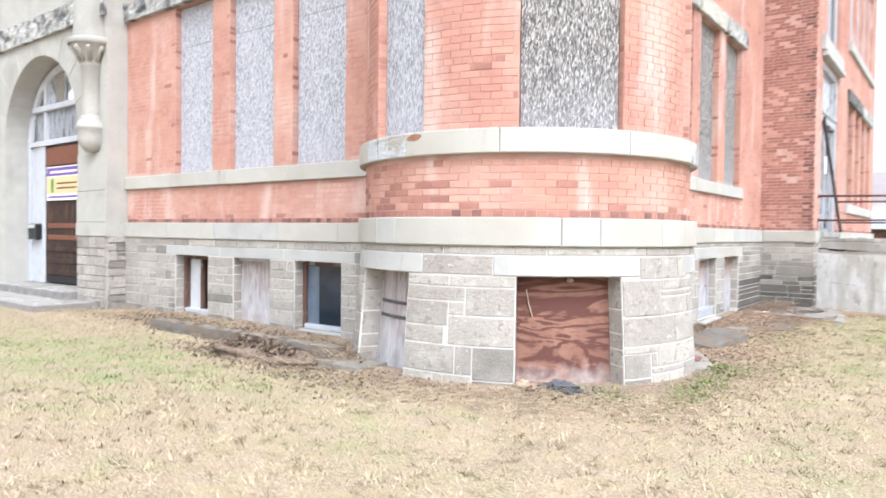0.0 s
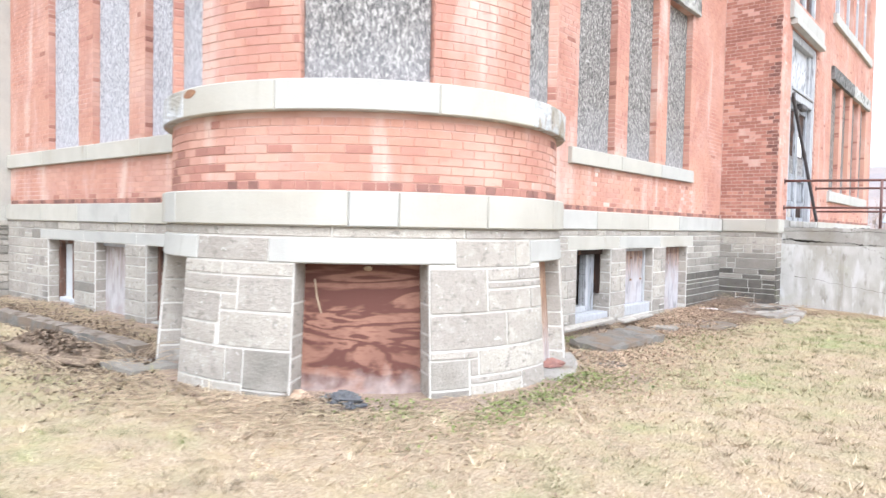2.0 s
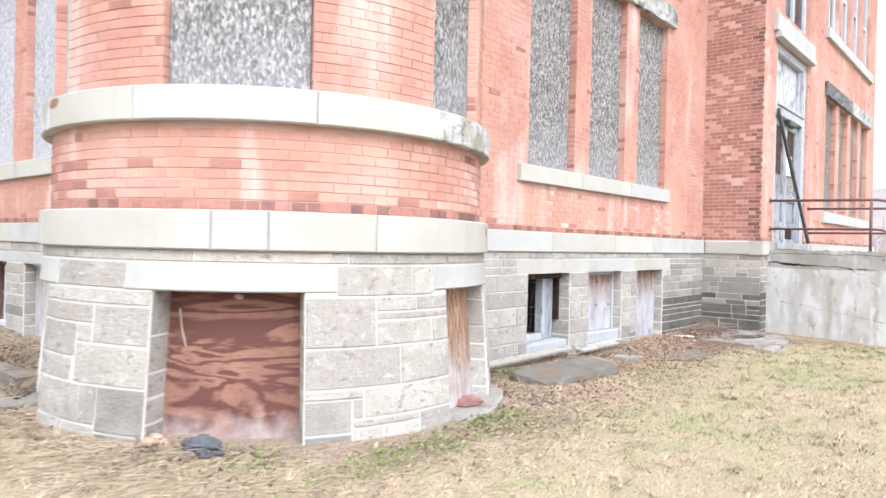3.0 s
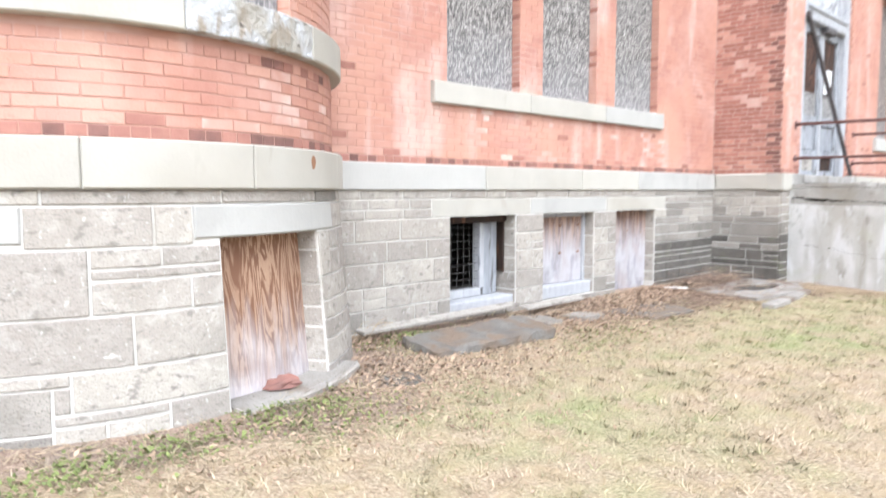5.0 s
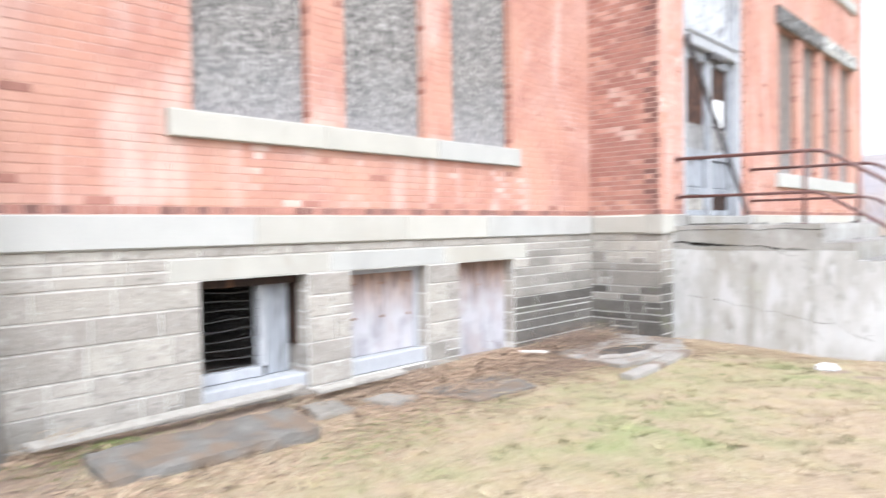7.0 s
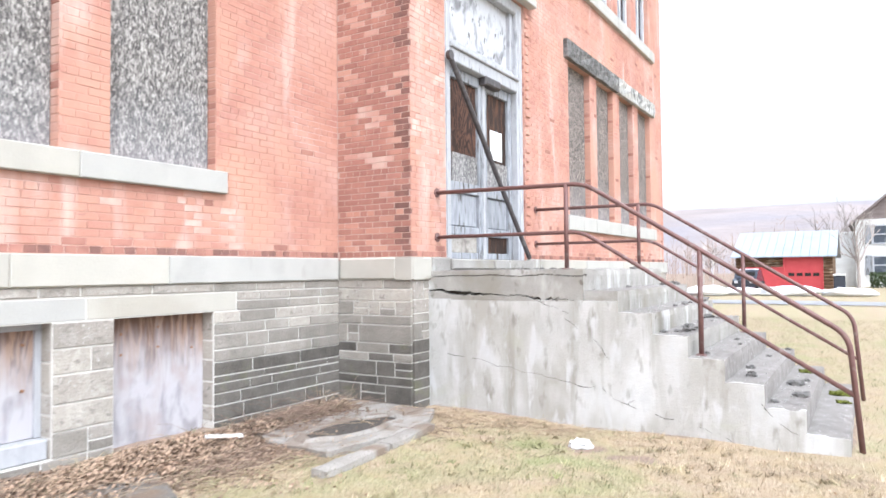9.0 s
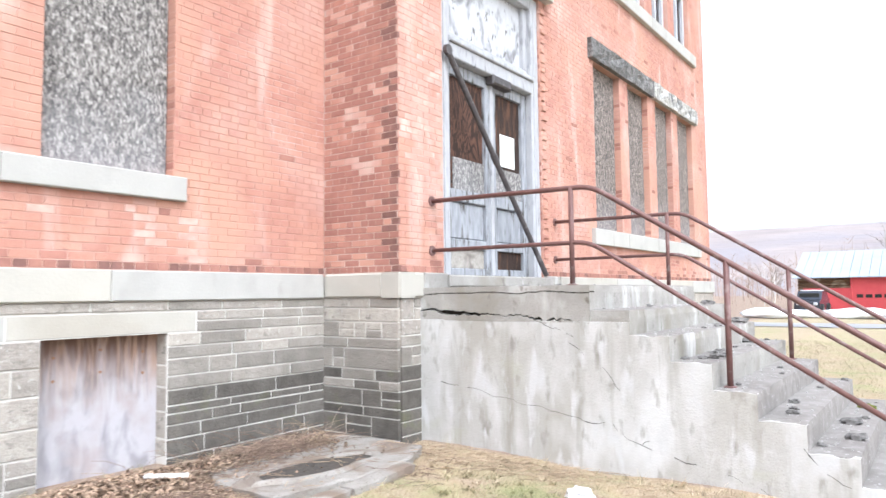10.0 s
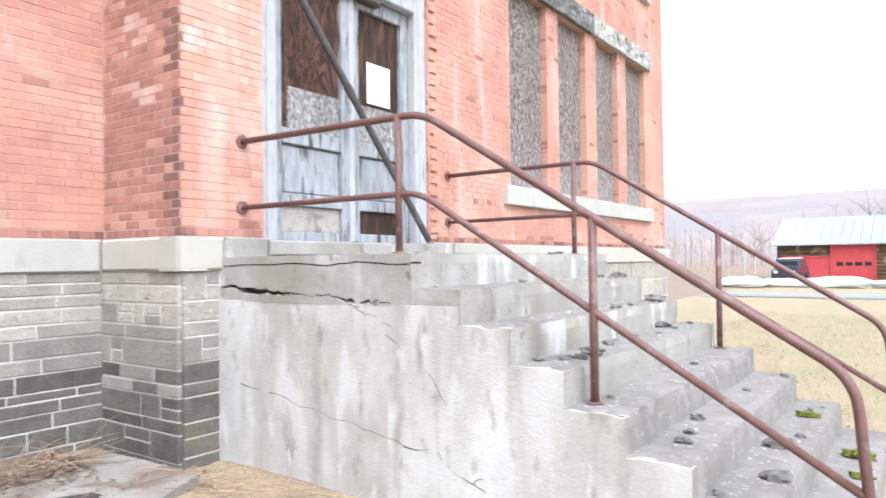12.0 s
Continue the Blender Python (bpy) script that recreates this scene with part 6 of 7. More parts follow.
# ---------------------------------------------------------------- ledges, slabs and litter along the walls
def lumps(x, y, z, rx, ry, rz, seed, n=14, m=8, amp=0.25):
    """An irregular rounded lump resting at z."""
    sh = Shape()
    for j in range(m + 1):
        el = math.pi * j / m - math.pi / 2
        for i in range(n):
            az = 2 * math.pi * i / n
            d = Vector((math.cos(el) * math.cos(az), math.cos(el) * math.sin(az), math.sin(el)))
            k = 1 + amp * (noise.noise(d * 1.7 + Vector((seed, 0, 0))) + 0.6 * noise.noise(d * 4 + Vector((0, seed, 0))))
            sh.v.append((x + rx * k * d.x, y + ry * k * d.y, max(z - 0.01, z + rz * 0.5 + rz * k * d.z)))
    for j in range(m):
        for i in range(n):
            a, b = j * n + i, j * n + (i + 1) % n
            sh.f.append((a, b, b + n, a + n))
            sh.mi.append(0)
    return sh


def flat_stone(name, pts, z, h, material, label, category, seed):
    """A flat slab with a broken outline, bevelled rim and uneven top."""
    r = random.Random(seed)
    cx, cy = sum(p[0] for p in pts) / len(pts), sum(p[1] for p in pts) / len(pts)
    ring = []
    for (ax, ay), (bx, by) in zip(pts, pts[1:] + pts[:1]):
        for i in range(5):
            u = i / 5
            ring.append((ax + (bx - ax) * u + r.uniform(-0.012, 0.012), ay + (by - ay) * u + r.uniform(-0.012, 0.012)))
    sh = Shape()
    n = len(ring)
    for s, zz in ((1.0, z - 0.1), (1.0, z + h * 0.6), (0.97, z + h), (0.6, z + h), (0.2, z + h)):
        for x, y in ring:
            sh.v.append((cx + (x - cx) * s, cy + (y - cy) * s, zz + (0.006 * noise.noise(Vector((x * 8 * s, y * 8, seed))) if zz > z else 0)))
    for k in range(4):
        for i in range(n):
            sh.f.append((k * n + i, k * n + (i + 1) % n, (k + 1) * n + (i + 1) % n, (k + 1) * n + i))
            sh.mi.append(0)
    sh.f.append(tuple(4 * n + i for i in range(n)))
    sh.mi.append(0)
    t = thing(name, label, category)
    part("slab", sh, material, t)
    return t


G = lambda x, y: float(lift(np.array(x), np.array(y))) + 0.008
t = thing("window_ledge", "pale stone ledge under the tower's golden plywood", "window ledge")
part("ledge", slab(Shape(), TOWER, arc(5.5), arc(41), -0.2, 0.115, -0.19, 0.13, 0.02, 6, 2, 0.008, 2.0), STONE, t)
part("ledge_top", slab(Shape(), Face(lambda s, z, d: TOWER.at(s, 0.113 + d, z), 0.1), arc(5.8), arc(40.6), -0.195, 0.115, -0.02, 0.008, 0.008, 6, 3, 0.006, 4.0), APRON, t)
t = thing("window_ledge", "grey stone ledge under the plank shutter of the tower", "window ledge")
part("ledge", rough_block(-5.45, -4.85, 5.0, 5.45, -0.2, 0.13, 3.0, 0.012), [STONE_GREY, STONE_GREY], t)
t = thing("loose_brick", "loose broken red brick lying on the stone ledge", "brick")
part("piece", lumps(-2.41, 7.78, 0.122, 0.1, 0.13, 0.038, 5.0, 12, 7, 0.55), BRICK_DARKEST, t)
p = TOWER.at(arc(-49), 0, 0.02)
t = thing("crumpled_cloth", "crumpled dark grey cloth on the straw before the plywood", "cloth")
part("cloth", lumps(p[0], p[1], G(p[0], p[1]) + 0.03, 0.15, 0.1, 0.045, 4.0, 30, 16, 0.7), CLOTH, t)
p = TOWER.at(arc(-58), 0, 0.0)
t = thing("leaf_clump", "brown leaf clump at the foot of the plywood", "leaves")
part("clump", lumps(p[0], p[1], G(p[0], p[1]) + 0.02, 0.12, 0.07, 0.05, 9.0, 18, 10, 0.8), LEAF, t)
t = thing("bird_nest", "small dry moss tuft under the lintel", "nest")
p = TOWER.at(arc(-44.5), 1.06, -0.17)
part("tuft", lumps(p[0], p[1], p[2], 0.035, 0.03, 0.02, 2.0), STRAW, t)

t = thing("stone_slab", "dark grey slab tilted against the foot of the wall", "slab")
sh = rough_block(-0.25, 0.25, -0.74, 0.74, -0.12, 0.12, 7.0, 0.02, 0.06)
tilt = pose(-2.82, 10.1, -0.03, 1.0, 7, -4)
sh.v = [tuple(tilt @ Vector(q)) for q in sh.v]
part("slab", sh, [SLAB, SLAB], t)
flat_stone("flat_stone", [(-2.4, 8.45), (-2.1, 8.5), (-2.08, 8.75), (-2.38, 8.82)], G(-2.2, 8.6), 0.02, SLAB, "flat brown-grey stone in the soil", "stone", 2)
flat_stone("flat_stone", [(-2.6, 8.15), (-2.35, 8.2), (-2.38, 8.3), (-2.6, 8.28)], G(-2.5, 8.2), 0.03, BELT_PALE, "small pale stone chip in the soil", "stone", 3)
flat_stone("flat_stone", [(-3.1, 11.7), (-2.75, 11.75), (-2.8, 12.1), (-3.1, 12.0)], G(-3, 11.9), 0.05, STONE_GREY, "pale broken stone below the window", "stone", 4)
flat_stone("flat_stone", [(-3.3, 11.2), (-2.95, 11.1), (-2.9, 11.45), (-3.25, 11.5)], G(-3, 11.3), 0.05, STONE_GREY, "broken tan stone below the window", "stone", 5)
flat_stone("stone_slab", [(-3.1, 12.3), (-2.35, 12.4), (-2.3, 13.2), (-2.9, 13.5)], G(-2.7, 12.8), 0.025, SLAB, "cracked grey slab half buried in leaves", "slab", 6)
apron = flat_stone("concrete_apron", [(-3.2, 14.75), (-2.75, 14.5), (-2.1, 14.5), (-1.95, 15.2), (-2.0, 15.9), (-2.25, 16.4), (-3.3, 16.35)], G(-2.6, 15.4) + 0.03, 0.03, APRON, "broken concrete apron in the corner by the pier", "slab", 7)
r = random.Random(2)
oval = [(a, 1 + r.uniform(-0.09, 0.09)) for a in [2 * math.pi * i / 28 for i in range(28)]]
PZ = G(-2.4, 15.2) + 0.03
ring = lambda k, z: [(-2.4 + (0.2 * math.cos(a) * w + 0.05 * math.sin(a)) * k, 15.2 + 0.55 * math.sin(a) * w * k, z + 0.006 * math.sin(5 * a)) for a, w in oval]
sh = Shape()
sh.poly(ring(1.0, PZ + 0.043))
part("soil_patch", sh, CREVICE, apron, "dark wet soil in a sunken hole")
sh = Shape()
tiers = [ring(1.0, PZ + 0.04), ring(1.03, PZ + 0.062), ring(1.14, PZ + 0.066), ring(1.24, PZ + 0.03)]
for lo, hi in zip(tiers, tiers[1:]):
    for i in range(28):
        sh.quad(lo[i], hi[i], hi[(i + 1) % 28], lo[(i + 1) % 28])
part("rim", sh, APRON, apron, "low worn concrete rim round the hole")
t = thing("kerb_strip", "pale worn concrete kerb half sunk at the lawn's edge", "kerb")
for ya, yb_, turn in ((14.05, 14.95, 4), (14.98, 15.85, 7)):
    sh = rough_block(-0.075, 0.075, 0.0, yb_ - ya, -0.1, 0.055, ya, 0.012, 0.06)
    m = pose(-1.78 - (0.07 if ya > 14.5 else 0.0), ya, G(-1.85, ya), 0, 5, turn)
    sh.v = [tuple(m @ Vector(q)) for q in sh.v]
    part("kerb_stone", sh, [APRON, APRON], t)
t = thing("plank", "long grey plank lying along the foot of the wall", "plank")
for ya, yb_ in ((9.15, 11.35), (11.4, 12.5)):
    f = Shape().box(-0.06, 0, 0, 0.06, yb_ - ya, 0.035, 0.006, m=pose(-3.42 + (0.03 if ya > 11 else 0), ya, G(-3.4, ya) + 0.1, 0, 8, 1.5))
    part("board", f, GREYWOOD, t)
t = thing("white_board", "small white board lying in dead leaves", "board")
part("board", Shape().box(-0.16, -0.04, 0, 0.16, 0.04, 0.02, 0.004, m=pose(-3.1, 14.3, G(-3.2, 14.4) + 0.085, 0, 4, 55)), PAPER, t)
t = thing("low_kerb", "dark weathered stone kerb before the basement windows", "kerb")
for xa, xb in ((-9.5, -7.42), (-7.38, -5.6)):
    part("kerb_stone", rough_block(xa, xb, 5.4, 5.6, -0.1, 0.2, xa, 0.015, 0.08), [SLAB, OLDBEAM], t)
t = thing("snow_lump", "small lump of old snow on the lawn", "snow")
part("lump", lumps(-0.45, 15.99, G(-0.45, 15.99), 0.11, 0.09, 0.045, 6.0, 16, 9, 0.5), SNOW, t)

# rust mark on the belt, blotch on the sill
t = thing("rust_blotch", "round rust stain on the cream belt stone", "stain")
f = Shape()
for cxs, czs, sx, sz in ((arc(29), 1.57, 0.03, 0.045),):
    f.poly([TOWER.at(cxs + sx * math.cos(a) * (1 + 0.1 * math.sin(3 * a)), czs + sz * math.sin(a), 0.0562) for a in [2 * math.pi * i / 18 for i in range(18)]])
part("mark", f, RUST_MARK, t)
t = thing("rust_blotch", "brown flaked patch on the cream sill stone", "stain")
f = Shape()
f.poly([TOWER.at(arc(-92.5) + 0.09 * math.cos(a) * (1 + 0.2 * math.sin(2 * a)), 2.43 + 0.035 * math.sin(a), 0.0525) for a in [2 * math.pi * i / 18 for i in range(18)]])
part("mark", f, RUST_MARK, t)


# ---------------------------------------------------------------- leaves, stalks, rubble
def rest_height(x, y):
    """What litter lies on: the soil, or the concrete apron by the pier."""
    z = float(ground_top(np.array(x), np.array(y)))
    return max(z, PZ + 0.035) if -3.2 < x < -2.0 and 14.6 < y < 16.35 else z


def leaf_litter(name, spots, seed, label, size=(0.012, 0.032), material=None):
    """Many small curled leaves; spots are (x, y, spread_x, spread_y, count, pile height)."""
    g = random.Random(seed)
    sh = Shape()
    for x0, y0, sx, sy, n, pile in spots:
        for _ in range(n):
            u, w = g.gauss(0, 1), g.gauss(0, 1)
            x, y = x0 + u * sx, y0 + w * sy
            if not bool(outside(np.array(x), np.array(y), 0.0)):
                continue
            if -2.95 < x < -1.95 and 14.6 < y < 16.3 and g.random() < 0.85:
                continue
            z = rest_height(x, y) + 0.008 + pile * max(0.0, 1 - (u * u + w * w) / 3) * g.random()
            m = Matrix.Translation((x, y, z)) @ Euler((g.uniform(-0.7, 0.7), g.uniform(-0.7, 0.7), g.uniform(0, 6.3))).to_matrix().to_4x4()
            a, b = g.uniform(*size), g.uniform(*size) * 0.6
            k = len(sh.v)
            sh.v += [tuple(m @ Vector(p)) for p in ((-a, 0, 0), (0, -b, b * 0.4), (a, 0, 0.3 * a), (0, b, b * 0.5))]
            sh.f += [(k, k + 1, k + 2), (k, k + 2, k + 3)]
            sh.mi += [0, 0]
    return tagged(new(name, sh.mesh(name, material or LEAF)), label, "leaves", kind="stuff")


leaf_litter("leaf_litter", [(-3.15, 13.9, 0.25, 0.8, 3500, 0.12), (-2.9, 12.6, 0.3, 0.7, 2000, 0.06), (-3.3, 16.0, 0.25, 0.3, 500, 0.1), (-2.6, 11.2, 0.3, 0.8, 500, 0.03), (-2.3, 9.0, 0.3, 0.6, 500, 0.03),
                           (-1.9, 7.0, 0.12, 0.9, 120, 0.01), (-2.7, 5.5, 0.5, 0.3, 120, 0.01), (-3.3, 9.3, 0.12, 0.25, 350, 0.06), (-2.3, 14.0, 0.4, 0.4, 250, 0.02)], 5, "brown dead leaves drifted along the side wall", (0.01, 0.026))
WEED = surface("small_green_weeds", (0.14, 0.17, 0.055), (0.24, 0.27, 0.1), 25, (0.1, 0.12, 0.05), 7, (0.5, 0.68), 0.8, island=0.6)
leaf_litter("wall_weeds", [(-1.95, 6.55, 0.12, 0.5, 900, 0.05), (-2.0, 7.6, 0.12, 0.3, 500, 0.05), (-1.85, 7.9, 0.25, 0.3, 300, 0.02), (-3.25, 9.5, 0.14, 0.3, 500, 0.06), (-2.3, 11.3, 0.25, 0.5, 300, 0.03), (-2.55, 5.75, 0.2, 0.2, 300, 0.04)], 25, "low green weeds at the foot of the walls", (0.008, 0.022), WEED)
leaf_litter("tan_leaves", [(-1.55, 6.6, 0.35, 0.9, 700, 0.02), (-1.7, 8.2, 0.4, 0.6, 900, 0.03), (-2.4, 9.0, 0.35, 0.5, 700, 0.03), (-2.1, 10.6, 0.25, 0.8, 600, 0.02), (-2.7, 12.0, 0.35, 0.7, 900, 0.06), (-3.1, 13.7, 0.22, 0.7, 2600, 0.14), (-3.2, 12.3, 0.18, 0.6, 1200, 0.1), (-2.75, 14.3, 0.3, 0.35, 1000, 0.06), (-2.2, 5.2, 0.5, 0.3, 300, 0.02), (-3.4, 4.95, 0.6, 0.25, 400, 0.03)], 26, "scattered tan and rust-brown leaves over bare soil", (0.008, 0.02))
t = thing("leaf_mound", "low dark mound of rotting leaves and vines", "leaf mound")
part("mound", lumps(-6.4, 5.0, G(-6.4, 5.0) - 0.03, 1.0, 0.32, 0.1, 3.0, 30, 14, 0.5), LEAF_DARK, t, smooth=True)
leaf_litter("leaf_heap", [(-6.4, 5.0, 0.6, 0.17, 4200, 0.24), (-7.4, 5.9, 1.0, 0.3, 1300, 0.06), (-10, 6.0, 1.2, 0.3, 1500, 0.06), (-5.3, 5.4, 0.3, 0.2, 600, 0.1), (-4.9, 4.8, 0.5, 0.3, 500, 0.02)], 6, "heap of dead leaves and vines before the entrance wall", (0.014, 0.036), LEAF_DARK)


def stalks(name, spots, seed, label, material=None):
    g = random.Random(seed)
    sh = Shape()
    for x0, y0, sx, sy, n, ln, up in spots:
        for _ in range(n):
            x, y = x0 + g.gauss(0, 1) * sx, y0 + g.gauss(0, 1) * sy
            if not bool(outside(np.array(x), np.array(y), 0.02)):
                continue
            if -2.95 < x < -1.95 and 14.6 < y < 16.3 and g.random() < 0.85:
                continue
            a, L = g.uniform(0, 6.3), ln * g.uniform(0.4, 1.1)
            z = rest_height(x, y) + 0.006
            e = up * g.uniform(0.1, 1.0)
            p = [(x, y, z)]
            for i in (1, 2, 3):
                u = i / 3
                p.append((x + L * u * math.cos(a) + g.uniform(-0.02, 0.02), y + L * u * math.sin(a) + g.uniform(-0.02, 0.02), z + e * L * u * (1.5 - 0.8 * u) + 0.004))
            if p[-1][0] < XB + 0.03 and y > 8.5:
                continue
            sh.tube(p, 0.0028, 4, caps=False, taper=0.0012)
    return tagged(new(name, sh.mesh(name, material or STRAW)), label, "dry stalks", kind="stuff")


stalks("dry_stalks", [(-3.25, 15.9, 0.22, 0.35, 150, 0.45, 0.7), (-2.6, 16.25, 0.5, 0.1, 120, 0.2, 0.2), (-2.1, 14.8, 0.2, 0.5, 160, 0.2, 0.12), (-3.1, 13.6, 0.3, 0.9, 240, 0.4, 0.4), (-2.6, 14.2, 0.35, 0.5, 140, 0.5, 0.12), (-3.45, 9.15, 0.08, 0.12, 60, 0.3, 1.0), (-2.0, 8.0, 0.2, 0.3, 80, 0.14, 0.3),
                      (-1.4, 16.5, 0.6, 0.16, 420, 0.3, 0.15), (-3.1, 5.25, 0.55, 0.22, 900, 0.2, 0.2), (-4.4, 4.85, 0.5, 0.2, 500, 0.14, 0.25), (-3.3, 11.6, 0.15, 0.5, 90, 0.3, 0.4), (-2.1, 5.9, 0.25, 0.45, 700, 0.13, 0.25), (-1.75, 7.2, 0.2, 0.5, 250, 0.1, 0.2), (-2.4, 10.5, 0.5, 1.2, 500, 0.12, 0.2), (-2.2, 8.8, 0.35, 0.5, 350, 0.12, 0.2)], 8, "dry straw-coloured stalks at the foot of the wall")
stalks("pale_twigs", [(-2.75, 14.3, 0.25, 0.4, 500, 0.45, 0.2), (-3.3, 15.2, 0.15, 0.5, 160, 0.55, 0.8), (-2.95, 14.0, 0.35, 0.9, 800, 0.3, 0.12), (-3.2, 15.8, 0.25, 0.4, 800, 0.4, 0.35), (-2.8, 12.4, 0.3, 0.6, 350, 0.25, 0.15), (-2.3, 15.9, 0.35, 0.3, 350, 0.22, 0.12)], 19, "brown dead twigs matted over the ground by the wall", TWIG)
stalks("straw_mat", [(-7.6, 6.1, 1.4, 0.2, 900, 0.25, 0.2), (-10.4, 6.1, 1.2, 0.2, 600, 0.25, 0.2), (-5.2, 5.0, 0.5, 0.3, 500, 0.2, 0.15), (-3.9, 4.9, 0.7, 0.2, 700, 0.18, 0.2), (-11.9, 5.9, 0.6, 0.2, 300, 0.3, 0.2)], 39, "pale matted straw along the entrance wall")
stalks("dry_vines", [(-6.3, 5.05, 0.7, 0.25, 300, 0.4, 0.5), (-7.5, 5.9, 1.0, 0.25, 320, 0.35, 0.35), (-10.3, 6.1, 1.0, 0.25, 320, 0.35, 0.35), (-5.3, 5.25, 0.15, 0.15, 50, 0.5, 0.9)], 9, "dry vines and stalks before the entrance wall")


def rubble(x, y, z, s, seed, material, label):
    t = thing("rubble", label, "rubble", "rubble on the steps")
    part("chunk", lumps(x, y, z, s, s * 0.75, s * 0.4, seed, 9, 6, 0.7), material, t)


g = random.Random(12)
for i in range(46):
    k = g.choice([0, 0, 0, 0, 1, 2, 3, 3, 4, 4, 5, 5, 6])
    nx, nz = NOSE[k]
    x = g.uniform(XW + 0.3, nx - 0.05) if k == 0 else g.uniform(NOSE[k - 1][0] + 0.05, nx - 0.04)
    y = g.uniform(SY0 + 0.15, SY1 - 0.1)
    rubble(x, y, nz + 0.002, g.uniform(0.015, 0.05), i * 2.3, RUBBLE, "dark crumbled concrete fragment on a step")
for x, y, z, s in ((-0.1, 19.5, 1.067, 0.1), (0.02, 19.3, 0.862, 0.07), (0.2, 17.4, 0.862, 0.08), (1.1, 18.2, 0.26, 0.09), (1.2, 17.5, 0.26, 0.08), (-0.45, 19.6, 1.275, 0.08)):
    rubble(x, y, z + 0.002, s, x * 7 + y, RUBBLE, "larger broken concrete flake on a step")
for x, y, z, s in ((1.12, 19.2, 0.26, 0.09), (1.45, 19.0, 0.06, 0.11), (1.5, 18.5, 0.06, 0.07)):
    t = thing("moss_cushion", "yellow-green moss cushion on the lowest steps", "moss", "moss cushions")
    part("cushion", lumps(x, y, z, s, s * 0.8, s * 0.3, x + y, 14, 8, 0.5), MOSS, t)
sh = Shape()
for i in range(260):
    k = g.randrange(0, 7)
    nx, nz = NOSE[k]
    x = g.uniform(XW + 0.3, nx - 0.03) if k == 0 else g.uniform(NOSE[k - 1][0] + 0.03, nx - 0.03)
    y, s = g.uniform(SY0 + 0.05, SY1 - 0.05), g.uniform(0.003, 0.01)
    sh.box(x - s, y - s, nz - 0.004, x + s, y + s * 0.7, nz + s * 0.8 + 0.002, s * 0.3)
tagged(new("grit", sh.mesh("grit", BELT_PALE)), "pale grit and paint flakes scattered on the steps", "grit", kind="stuff")

# ---------------------------------------------------------------- distance
sh = Shape()
RZ = lambda y: G(0, y) + 0.03
for i in range(40):
    x0, x1 = -60 + i * 3.5, -56.5 + i * 3.5
    w = lambda x: 0.6 * noise.noise(Vector((x * 0.2, 0, 5)))
    sh.quad((x0, 41.5 + w(x0), RZ(41.5)), (x1, 41.5 + w(x1), RZ(41.5)), (x1, 44.5 + w(x1 + 9), RZ(44.5)), (x0, 44.5 + w(x0 + 9), RZ(44.5)))
tagged(new("road", sh.mesh("road", ROAD)), "pale wet drive before the red barn", "road", kind="structure")
for x, y, a, b, h in ((-5.7, 49.5, 1.1, 0.8, 0.34), (-3.9, 50.5, 1.2, 0.7, 0.26), (-1.7, 50.2, 1.5, 0.8, 0.32), (0.9, 50.8, 1.3, 0.7, 0.24)):
    t = thing("snow_bank", "ploughed bank of old snow beside the drive", "snow bank", "snow banks")
    part("bank", lumps(x, y, 0.05, a, b, h, x + 20, 24, 12, 0.35), SNOW, t, smooth=True)

barn = thing("barn", "dark log barn with two red garage doors and pale metal roof", "barn")
bx0, bx1, by0, by1 = -5.4, -0.05, 58.5, 66.5
for i in range(11):
    z = 0.02 + i * 0.205
    f = Shape().tube([(bx0 - 0.1, by0 + 0.1, z + 0.1), (bx1 + 0.1, by0 + 0.1, z + 0.1)], 0.104, 8)
    part("log", f, BARNLOG, barn)
part("wall", Shape().box(bx0, by0 + 0.12, 0, bx1, by1, 2.3, 0.02), BARNLOG, barn)
for xx, flip in ((bx0, 0), (bx1, 1)):
    f = Shape()
    q = [(xx, by0 + 0.1, 2.28), (xx, by1, 2.28), (xx, (by0 + by1) / 2, 3.9)]
    f.poly(q if flip else q[::-1])
    part("gable", f, BARNLOG, barn)
rise, run = 1.72, (by1 - by0) / 2 + 0.5
for s in (0, 1):
    yr = (by0 + by1) / 2
    f = Shape()
    ye = by0 - 0.4 if s == 0 else by1 + 0.4
    n = 12
    for i in range(n):
        xa, xb = bx0 - 0.35 + (bx1 - bx0 + 0.7) * i / n, bx0 - 0.35 + (bx1 - bx0 + 0.7) * (i + 1) / n
        f = Shape()
        q = [(xa + 0.01, ye, 2.2), (xb - 0.01, ye, 2.2), (xb - 0.01, yr, 3.95), (xa + 0.01, yr, 3.95)]
        f.poly(q if s == 0 else q[::-1])
        u = [(x, y, z - 0.06) for x, y, z in q]
        f.poly(u[::-1] if s == 0 else u)
        for m_ in range(4):
            p_, w_ = q[m_], q[(m_ + 1) % 4]
            f.quad(p_, u[m_], u[(m_ + 1) % 4], w_)
        part("roof_sheet", f, TINROOF, barn, "pale blue-grey metal roof sheet" if i == 0 else "")
